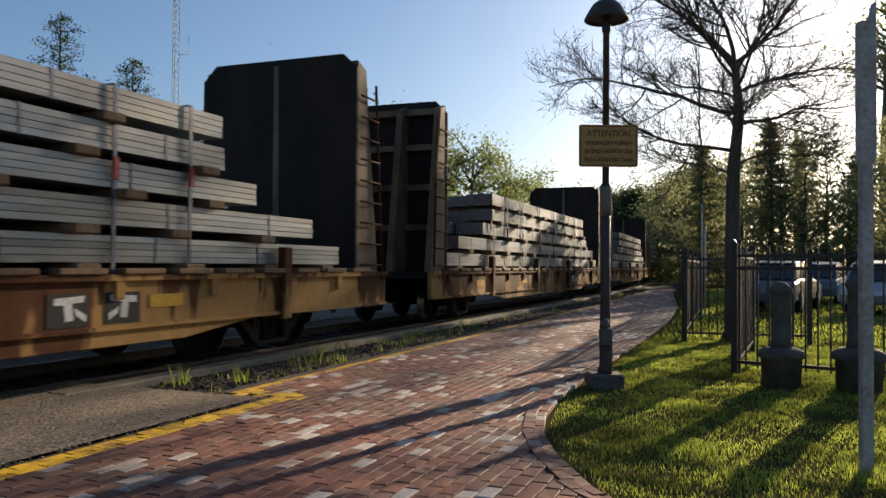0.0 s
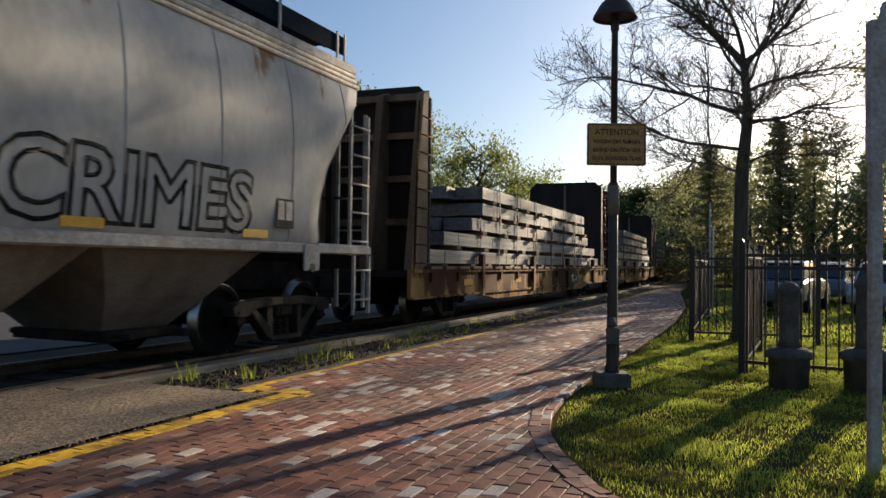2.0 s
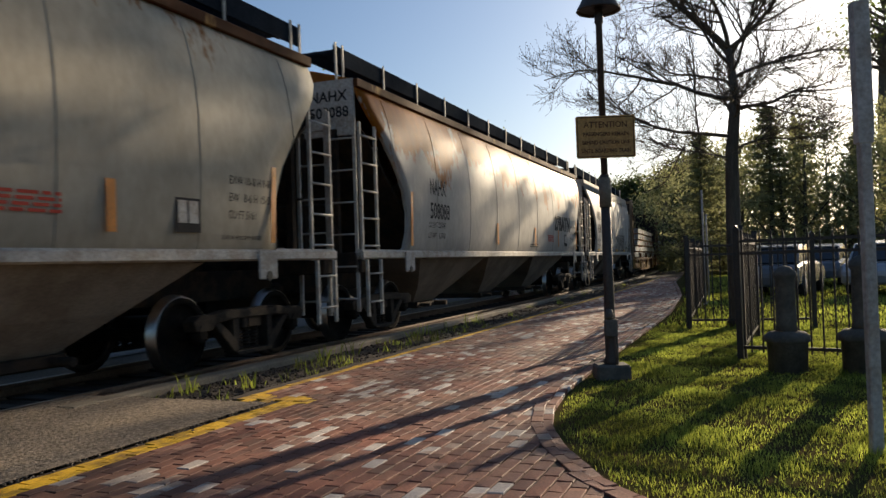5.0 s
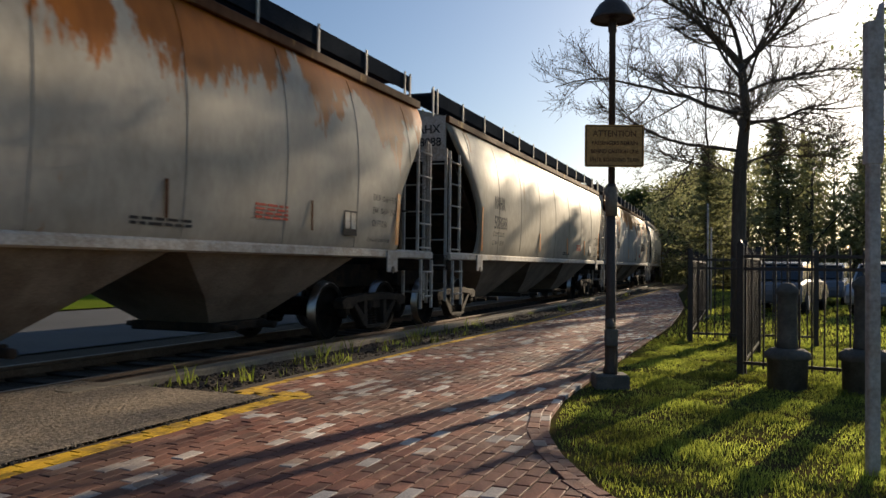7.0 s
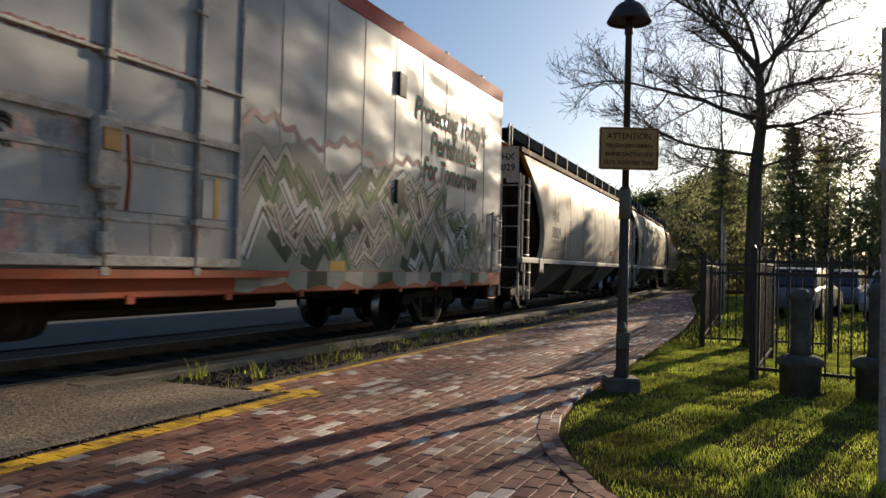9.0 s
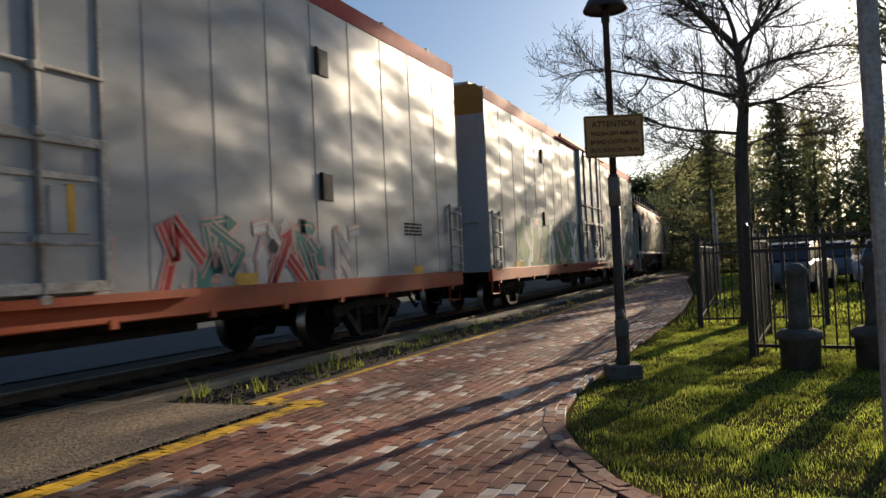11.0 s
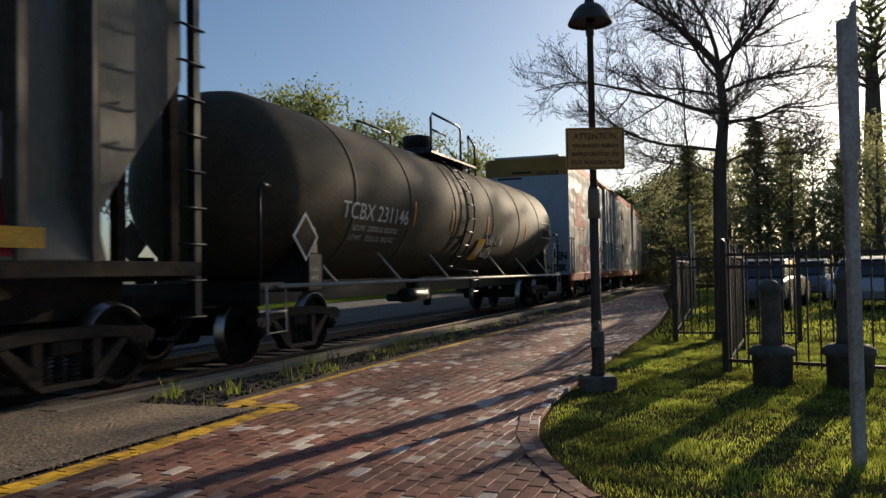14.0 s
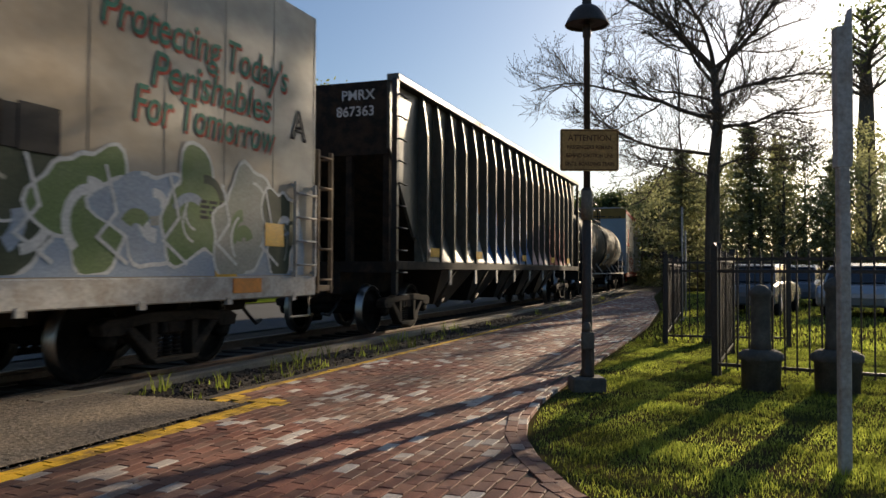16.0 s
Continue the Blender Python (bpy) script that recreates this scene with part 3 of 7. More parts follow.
# ---- covered hopper ----
def covered_hopper(label, mid, half, off, shell, pockets, ribbed, group):
    th = car("covered_hopper_car", label, "hopper car", mid, half, off, group)
    X = half
    prof = SHELL

    def xe(z):
        tab = [(1.4, 1.5), (1.7, 1.62), (2.1, 1.6), (2.5, 1.44), (2.9, 1.12), (3.2, .84), (3.5, .52), (3.75, .34), (3.9, .3), (4.2, .3)]
        for (a, p), (b, q) in zip(tab, tab[1:]):
            if z <= b:
                return X - (p + (q - p) * max(0, (z - a) / (b - a)))
        return X - .3
    for sy, nm in ((-1, "side_shell"), (1, "side_shell")):
        bm = bmesh.new()
        k = 40
        grid = []
        for z, y in prof:
            e = xe(z)
            grid.append([bm.verts.new((-e + 2 * e * i / k, sy * y, z)) for i in range(k + 1)])
        inner = []
        for z, y in prof:
            e = xe(z)
            inner.append([bm.verts.new((-e + 2 * e * i / k, sy * (y - .05), z)) for i in range(k + 1)])
        for a, b in zip(grid, grid[1:]):
            for i in range(k):
                f = bm.faces.new((a[i], a[i + 1], b[i + 1], b[i]))
                f.smooth = True
        for a, b, c, d in zip(grid, grid[1:], inner, inner[1:]):
            bm.faces.new((a[0], b[0], d[0], c[0]))
            bm.faces.new((a[k], b[k], d[k], c[k]))
        # weld seams
        bmesh.ops.recalc_face_normals(bm, faces=bm.faces[:])
        sd = part(nm, bm, shell, th)
        for j in range(-4, 5):
            xs = j * X / 4.6
            bm = bmesh.new()
            tube(bm, [(max(-xe(z), min(xe(z), xs)), sy * (y + .001), z) for z, y in prof[:-1]], .006, 4)
            part("weld_seam", bm, shell, sd)
    # roof, top rails and hatches
    bm = bmesh.new()
    prism(bm, [(-1.31, 4.05), (-1.27, 4.2), (-.55, 4.4), (.55, 4.4), (1.27, 4.2), (1.31, 4.05)], "x", -X + .3, X - .3)
    part("roof", bm, shell, th)
    for sy in (-1, 1):
        bm = bmesh.new()
        if ribbed:
            for k in range(4):
                z = 3.86 + k * .085
                y = 1.42 - k * .03
                tube(bm, [(-X + .3, sy * y, z), (X - .3, sy * y, z)], .035, 8)
        box(bm, -X + .28, X - .28, sy * 1.33 - .05, sy * 1.33 + .05, 4.06, 4.2, .012)
        part("top_rail", bm, M_PALE if ribbed else M_FLAT, th, "" if ribbed else "rust-stained roof edge rail")
    for j in range(8):
        xx = (j - 3.5) * X / 4.4
        bm = bmesh.new()
        box(bm, xx - .55, xx + .55, -.28, .28, 4.36, 4.5, .03)
        part("hatch_cover", bm, M_PALE, th)
    for sy in (-1, 1):
        # grating walkway with posts
        bm = bmesh.new()
        y0, y1 = sy * .42, sy * 1.05
        a, b = min(y0, y1), max(y0, y1)
        k = int(2 * (X - .1) / .075)
        for i in range(k):
            x = -X + .1 + i * .075
            box(bm, x, x + .02, a, b, 4.60, 4.645)
        for y in (a, (a + b) / 2, b):
            box(bm, -X + .1, X - .1, y - .012, y + .012, 4.595, 4.65)
        box(bm, -X + .1, X - .1, sy * 1.06 - .008, sy * 1.06 + .008, 4.44, 4.72)
        part("walkway", bm, M_GRATE, th, "dark steel grating walkway")
        k = int(2 * X / 1.55)
        for x in [-X + .35 + i * (2 * X - .7) / k for i in range(k + 1)] + [-X + .12, X - .12]:
            bm = bmesh.new()
            box(bm, x - .022, x + .022, sy * 1.09 - .012, sy * 1.09 + .012, 4.16, 4.76)
            part("walkway_post", bm, M_PALE, th)
    # side sills, ends
    for sy in (-1, 1):
        bm = bmesh.new()
        prism(bm, [(sy * 1.5, 1.31), (sy * 1.54, 1.33), (sy * 1.54, 1.42), (sy * 1.49, 1.46), (sy * 1.42, 1.46), (sy * 1.42, 1.31)], "x", -X, X)
        part("side_sill", bm, M_PALE, th)
        for sx in (-1, 1):
            bm = bmesh.new()
            x = sx * (X - 1.75)
            box(bm, x - .2, x + .2, sy * 1.55 - .015, sy * 1.55 + .015, 1.08, 1.44, .02)
            p = part("jack_plate", bm, M_PALE, th)
            bm = bmesh.new()
            lathe(bm, [(.06, sy * 1.555), (.06, sy * 1.575)], (x, 0, 1.12), "y", 12)
            part("hole", bm, M_BLACK, p, "dark round jacking hole")
    for sx in (-1, 1):
        bm = bmesh.new()
        box(bm, sx * (X - .32), sx * (X - .26), -1.3, 1.3, 3.3, 4.2)
        part("end_panel", bm, M_PALE, th)
        bm = bmesh.new()
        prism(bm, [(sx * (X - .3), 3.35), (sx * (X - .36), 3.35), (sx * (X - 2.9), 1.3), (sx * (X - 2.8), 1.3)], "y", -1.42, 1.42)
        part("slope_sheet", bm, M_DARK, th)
        bm = bmesh.new()
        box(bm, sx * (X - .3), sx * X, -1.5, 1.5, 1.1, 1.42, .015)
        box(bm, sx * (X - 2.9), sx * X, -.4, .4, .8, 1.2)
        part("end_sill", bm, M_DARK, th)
        for y in (-.95, -.35, .35, .95):
            bm = bmesh.new()
            box(bm, sx * (X - .3), sx * (X - .2), y - .05, y + .05, 1.4, 3.4)
            part("end_post", bm, M_DARK, th)
        bm = bmesh.new()
        tube(bm, [(sx * (X - .16), -1.1, 2.2), (sx * (X - .16), 1.1, 2.2)], .02, 6)
        part("grab_rail", bm, M_DARK, th)
        for sy in (-1, 1):
            bm = bmesh.new()
            xa, xb = sx * (X - .06), sx * (X - .6)
            ladder(bm, min(xa, xb), max(xa, xb), 1.3, 3.45, sy * 1.5, 5)
            ladder(bm, min(xa, xb) + .03, max(xa, xb) - .03, .42, 1.3, sy * 1.56, 2, .016)
            tube(bm, [(xb, sy * 1.49, 3.45), (xb - sx * .05, sy * 1.45, 3.6), (sx * (X - .45), sy * 1.38, 3.8)], .022, 6)
            part("side_ladder", bm, M_PALE, th)
            bm = bmesh.new()
            for y in (sy * 1.42, sy * .95):
                box(bm, sx * (X - .02) - .02, sx * (X - .02) + .02, y - .025, y + .025, .5, 3.5)
            for k in range(6):
                tube(bm, [(sx * (X + .01), sy * .95, .7 + k * .5), (sx * (X + .01), sy * 1.42, .7 + k * .5)], .016, 6)
            part("end_ladder", bm, M_PALE, th)
    # discharge pockets
    inner = X - 2.55
    w = 2 * inner / pockets
    for i in range(pockets):
        xc = -inner + (i + .5) * w
        bm = bmesh.new()
        top = [(xc - w * .5, -1.4), (xc + w * .5, -1.4), (xc + w * .5, 1.4), (xc - w * .5, 1.4)]
        bot = [(xc - .5, -.55), (xc + .5, -.55), (xc + .5, .55), (xc - .5, .55)]
        mid_ = [(xc - w * .5, -1.42), (xc + w * .5, -1.42), (xc + w * .5, 1.42), (xc - w * .5, 1.42)]
        q = .5 + (w * .5 - .5) * .36
        a = [bm.verts.new((*p, 1.4)) for p in mid_]
        c = [bm.verts.new((xc + sx * q, sy * .92, .78)) for sx, sy in ((-1, -1), (1, -1), (1, 1), (-1, 1))]
        b = [bm.verts.new((*p, .4)) for p in bot]
        bm.faces.new(a[::-1])
        bm.faces.new(b)
        for up, dn in ((a, c), (c, b)):
            for j in range(4):
                bm.faces.new((up[j], up[(j + 1) % 4], dn[(j + 1) % 4], dn[j]))
        bmesh.ops.recalc_face_normals(bm, faces=bm.faces[:])
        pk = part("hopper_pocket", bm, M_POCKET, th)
        bm = bmesh.new()
        box(bm, xc - .58, xc + .58, -.68, .68, .3, .42, .015)
        tube(bm, [(xc - .4, -.9, .36), (xc - .4, .9, .36)], .035, 8)
        tube(bm, [(xc + .4, -.95, .36), (xc + .4, .95, .36)], .05, 8)
        part("outlet_gate", bm, M_DARK, pk)
    return th, xe


def hopper_marks(th, X, mark, number, extra=True, dark=M_INK):
    big = mark == "NASX"
    x0 = -X + (1.84 if big else 2.66)
    side_text(mark, .5 if big else .42, x0, 2.72 if big else 2.5, dark, th, wrap=shell_y, bold=.006, width=.9 if big else .8)
    side_text(number, .5 if big else .42, x0, 2.22 if big else 2.05, dark, th, wrap=shell_y, bold=.006, width=.84 if big else 1.0)
    side_text("LD LMT 229000" if big else "LD LMT 223300", .15, x0 - .06, 1.88, dark, th, wrap=shell_y, width=.85)
    side_text("LT WT   57000" if big else "LT WT   62700", .15, x0 - .06, 1.68, dark, th, wrap=shell_y, width=.85)
    end_text(mark, .24, -.5, 3.86, M_INK, th, -X + .255, bold=.004)
    end_text(number, .24, -.5, 3.6, M_INK, th, -X + .255, bold=.004)
    sq = X - (2.65 if big else 3.45)
    if extra:
        side_text("EXW 10-8 H 9-8", .14, X - 2.55, 2.2, dark, th, wrap=shell_y, width=.8)
        side_text("EW   8-6 H 15-0", .14, X - 2.55, 2.0, dark, th, wrap=shell_y, width=.8)
        side_text("CU FT 5161", .14, X - 2.55, 1.8, dark, th, wrap=shell_y, width=.52)
        side_text("2 INCH HF COMP SHOES", .07, X - 2.65, 1.56, dark, th, wrap=shell_y)
    bm = bmesh.new()
    patch(bm, sq, sq + .4, 1.62, 2.0, -1.578)
    p = part("stencil_panel", bm, M_INK, th, "black stencil square")
    bm = bmesh.new()
    patch(bm, sq + .04, sq + .18, 1.72, 1.96, -1.583)
    patch(bm, sq + .21, sq + .36, 1.72, 1.96, -1.583)
    part("stencil_blank", bm, M_PALE, p)
    if not big:
        bars(th, X - 5.6, 1.9, .7, 4, .03, -1.578, M_INKR, 2)
        bars(th, X - 7.6, 1.62, .9, 2, .03, -1.552, M_INK, 3)


def reflectors(th, spots, w, h, z, y, material=M_REFO, lean=0.0):
    for x in spots:
        bm = bmesh.new()
        prism(bm, [(x - w / 2, z - h / 2), (x + w / 2, z - h / 2), (x + w / 2 + lean, z + h / 2), (x - w / 2 + lean, z + h / 2)], "y", y - .004, y)
        part("reflector", bm, material, th)


GH = "covered hopper cars of the freight train"
h, xe = covered_hopper("grey covered hopper car with black outline graffiti on its curved side", 68.9, 6.62, 4.9, M_HOP, 3, True, GH)
hopper_marks(h, 6.62, "NASX", "4248", False)
reflectors(h, [-4.3, -1.3, 1.0, 3.6], .5, .1, 1.53, -1.545, M_REFL)
side_text("FATAL", 1.25, -3.25, 1.52, M_SK, h, wrap=shell_y, stroke=.03, bold=.035, name="graffiti", width=3.0)
side_text("CRIMES", .95, .05, 1.56, M_SK, h, wrap=shell_y, stroke=.022, bold=.025, name="graffiti", width=3.45)
bm = bmesh.new()
for a in ((-3.38, -3.08, 2.64, 2.66), (-3.38, -3.08, 2.34, 2.36)):
    patch(bm, *a, -1.597)
for a in ((-3.38, -3.36, 2.34, 2.66), (-3.1, -3.08, 2.34, 2.66)):
    patch(bm, *a, -1.597)
part("plate_mark", bm, M_INK, h)
side_text("C", .16, -3.28, 2.4, M_INK, h, wrap=shell_y)
h, xe = covered_hopper("grey covered hopper car with broad orange rust stains below the roof", 52.55, 8.75, 7.25, M_HOPR, 3, False, GH)
hopper_marks(h, 8.75, "NAHX", "508088")
reflectors(h, [-1.9, 1.6, 4.4], .12, .5, 1.85, -1.6)
reflectors(h, [-7.0, 7.05], .1, .95, 2.0, -1.6, M_REFO, .06)
side_text("27BATN", .58, 3.95, 2.12, M_SK, h, wrap=shell_y, stroke=.03, name="graffiti", width=2.15)
h, xe = covered_hopper("cream covered hopper car with tree shadows on its smooth side", 34.25, 8.75, 7.25, M_HOPT, 3, False, GH)
hopper_marks(h, 8.75, "NAHX", "508088")
reflectors(h, [-1.9, 1.6, 4.4], .12, .5, 1.85, -1.6)
reflectors(h, [-7.0, 7.05], .1, .95, 2.0, -1.6, M_REFO, .06)
h, xe = covered_hopper("cream covered hopper car with rust patches along its roof edge", 15.9, 8.75, 7.25, M_HOPW, 3, False, GH)
hopper_marks(h, 8.75, "NAHX", "508029")
reflectors(h, [-1.75], .12, .5, 1.85, -1.6)
reflectors(h, [-4.5, 7.05], .12, .85, 1.95, -1.6, M_REFO, .08)
reflectors(h, [1.6, 4.4], .05, .4, 1.85, -1.6, M_FLAT)


def plate_mark(th, x, z, letter):
    """A stencilled square with a letter in it."""
    bm = bmesh.new()
    for q in ((x - .15, x + .15, z + .17, z + .185), (x - .15, x + .15, z - .185, z - .17), (x - .15, x - .135, z - .185, z + .185), (x + .135, x + .15, z - .185, z + .185)):
        patch(bm, *q, -shell_y(z) - .004)
    part("plate_mark", bm, M_INK, th, "black stencilled square")
    side_text("PLATE", .07, x - .1, z + .05, M_INK, th, wrap=shell_y)
    side_text(letter, .15, x - .05, z - .12, M_INK, th, wrap=shell_y)


plate_mark(h, -3.8, 2.43, "C")
side_text("C", .26, -4.98, 1.94, M_INK, h, wrap=shell_y)
side_text("G", .18, -4.76, 1.9, M_INK, h, wrap=shell_y)


# ---- bulkhead flat car and its load ----
def flat_car(mid, label):
    half, off = 9.85, 7.1
    th = car("bulkhead_flat_car", label, "flat car", mid, half, off, "flat cars of the freight train")
    bm = bmesh.new()
    box(bm, -half, half, -1.38, 1.38, .95, 1.07)
    box(bm, -half, half, -.35, .35, .55, .95)
    part("deck", bm, M_BULK, th)
    for sy in (-1, 1):
        bm = bmesh.new()
        prism(bm, [(-half, 1.08), (half, 1.08), (half, .56), (6.3, .56), (4.9, .40), (-4.9, .40), (-6.3, .56), (-half, .56)], "y", sy * 1.46 - .04, sy * 1.46 + .04, bevel=.01)
        box(bm, -half, half, sy * 1.5 - .06, sy * 1.5 + .06, 1.03, 1.09)
        box(bm, -half, half, sy * 1.5 - .05, sy * 1.5 + .05, .56, .6)
        part("side_sill", bm, M_FLAT, th)
        k = 26
        for i in range(k):
            x = -half + .9 + i * (2 * half - 1.8) / (k - 1)
            if i % 6 == 4:
                bm = bmesh.new()
                box(bm, x - .09, x + .09, sy * 1.53 - .06, sy * 1.53 + .06, .5, 1.42, .015)
                part("stake", bm, M_FLAT, th)
            elif i % 2 == 0:
                bm = bmesh.new()
                box(bm, x - .06, x + .06, sy * 1.52 - .03, sy * 1.52 + .03, .85, 1.04, .01)
                part("stake_pocket", bm, M_FLAT, th)
        for i in range(24):
            x = -half + 1 + i * (2 * half - 2) / 23
            bm = bmesh.new()
            box(bm, x - .28, x + .28, sy * 1.5 - .09, sy * 1.5 + .06, 1.09, 1.15, .01)
            part("deck_board", bm, M_WOOD, th)
    for sx in (-1, 1):
        xi, xo = sx * (half - .98), sx * (half - .9)
        bm = bmesh.new()
        prism(bm, [(-1.45, 1.07), (1.45, 1.07), (1.45, 4.25), (1.2, 4.5), (-1.2, 4.5), (-1.45, 4.25)], "x", min(xi, xo), max(xi, xo), bevel=.01)
        bh = part("bulkhead", bm, M_BULK, th)
        for y in (-1.36, -.55, .55, 1.36):
            bm = bmesh.new()
            prism(bm, [(xo, 1.07), (xo + sx * .75, 1.07), (xo + sx * .28, 4.3), (xo, 4.4)], "y", y - .07, y + .07, bevel=.01)
            part("bulkhead_post", bm, M_BULKTAN, bh)
        bm = bmesh.new()
        box(bm, min(xo, xo + sx * .2), max(xo, xo + sx * .2), -1.42, 1.42, 4.2, 4.32)
        for z in (1.9, 2.7, 3.5):
            box(bm, min(xo, xo + sx * .12), max(xo, xo + sx * .12), -1.4, 1.4, z, z + .12)
        part("bulkhead_beam", bm, M_BULKTAN, bh)
        bm = bmesh.new()
        prism(bm, [(-.07, 1.5), (.05, 1.5), (.05, 4.4), (-.03, 4.4)], "x", min(xi - sx * .012, xi), max(xi - sx * .012, xi))
        part("pale_streak", bm, M_BULKTAN, bh, "pale rust streak")
        for sy in (-1, 1):
            bm = bmesh.new()
            tube(bm, [(sx * (half - .12), sy * 1.5, .95), (sx * (half - .35), sy * 1.47, 4.1)], .025, 6)
            for k in range(9):
                z = 1.2 + k * .33
                xx = sx * (half - .14 - .07 * k * .33)
                tube(bm, [(xx, sy * 1.5, z), (xo, sy * 1.5, z)], .016, 6)
            part("bulkhead_ladder", bm, M_FLAT, bh)
    # yellow reflector plates and plain marks
    reflectors(th, [-6.9, -3.1, 4.62], .5, .13, .82, -1.505, M_REFL)
    bm = bmesh.new()
    for x in (3.36, 4.02):
        patch(bm, x - .24, x + .22, .62, .92, -1.503)
    p = part("owner_panel", bm, M_SK, th)
    bm = bmesh.new()
    for x, k in ((3.36, 1), (4.02, -1)):
        prism(bm, [(x - .16 * k, .88), (x + .18 * k, .9), (x + .16 * k, .84), (x + .03 * k, .83), (x + .05 * k, .68), (x - .04 * k, .67), (x - .06 * k, .82), (x - .17 * k, .82)], "y", -1.51, -1.505)
        prism(bm, [(x + .06 * k, .79), (x + .2 * k, .72), (x + .19 * k, .66), (x + .08 * k, .72)], "y", -1.51, -1.505)
    part("owner_sign", bm, M_INKW, p)
    # load: tiers of long bundles on wooden blocks, lashed with straps
    ends = [(-8.85, 8.4), (-8.1, 7.65), (-6.45, 6.3), (-5.75, 5.65), (-5.75, 5.6)]
    rnd = random.Random(int(mid))
    for k, (a, b) in enumerate(ends):
        z = 1.2 + k * .362
        for r, (y0, y1) in enumerate(((-1.42, -.76), (-.72, -.03), (.03, .72), (.76, 1.42))):
            da, db = (0, 0) if r == 0 else (rnd.uniform(-.5, .4), rnd.uniform(-.4, .5))
            a2, b2 = max(a - da * (k > 0), -8.85), min(b + db * (k > 0), 8.6)
            bm = bmesh.new()
            n = 6
            outer = []
            for i in range(n):
                for j in range(4):
                    w, hh = (y1 - y0) / n, .265 / 4
                    e = rnd.uniform(0, .02)
                    if r == 0 and i == 0:
                        outer.append((a2 - e, b2 + e, y0 + .002 - rnd.uniform(0, .006), y0 + w - .002, z + j * hh + .001, z + (j + 1) * hh - .001))
                        continue
                    box(bm, a2 - e, b2 + e, y0 + i * w + .002, y0 + (i + 1) * w - .002, z + j * hh + .001, z + (j + 1) * hh - .001)
            bd = part("tube_bundle", bm, M_LOAD, th, "bundle of long grey zinc-coated steel tubes")
            for q in outer:
                part("tube", block(*q, .004), M_LOADONE, bd)
            bm = bmesh.new()
            q = a2 + .8
            while q < b2 - .4:
                box(bm, q, q + .035, y0 - .006, y1 + .006, z - .006, z + .272)
                q += rnd.uniform(1.6, 2.4)
            part("band", bm, M_STRAP, bd)
        q = a + .5
        i = 0
        while q < b - .3:
            bm = bmesh.new()
            box(bm, q, q + .3, -1.5 - .06 * (i % 2), 1.48, z - .095, z - .003, .012)
            part("dunnage_block", bm, M_WOOD, th)
            q += rnd.uniform(1.25, 1.7)
            i += 1
    for q in (-6.0, -4.6, -3.1, -1.2, .6, 2.2, 3.9, 5.0):
        bm = bmesh.new()
        zt = 1.2 + 362e-3 * (4 if abs(q) < 5.4 else 2) + .28
        box(bm, q, q + .05, -1.46, -1.448, 1.05, zt)
        box(bm, q, q + .05, -1.45, 1.45, zt, zt + .006)
        st = part("tie_strap", bm, M_STRAP, th)
        bm = bmesh.new()
        zz = rnd.uniform(1.6, 2.4)
        box(bm, q - .012, q + .062, -1.485, -1.462, zz, zz + .22, .006)
        part("strap_tag", bm, M_TAG, st, "red and white strap tag")
    return th


flat_car(86.9, "rusty tan bulkhead flat car stacked with grey steel tube bundles")
flat_car(108.5, "rusty tan bulkhead flat car loaded with sunlit tube bundles")
flat_car(130.1, "rusty tan bulkhead flat car far along the train")
flat_car(151.7, "rusty tan bulkhead flat car far along the train")


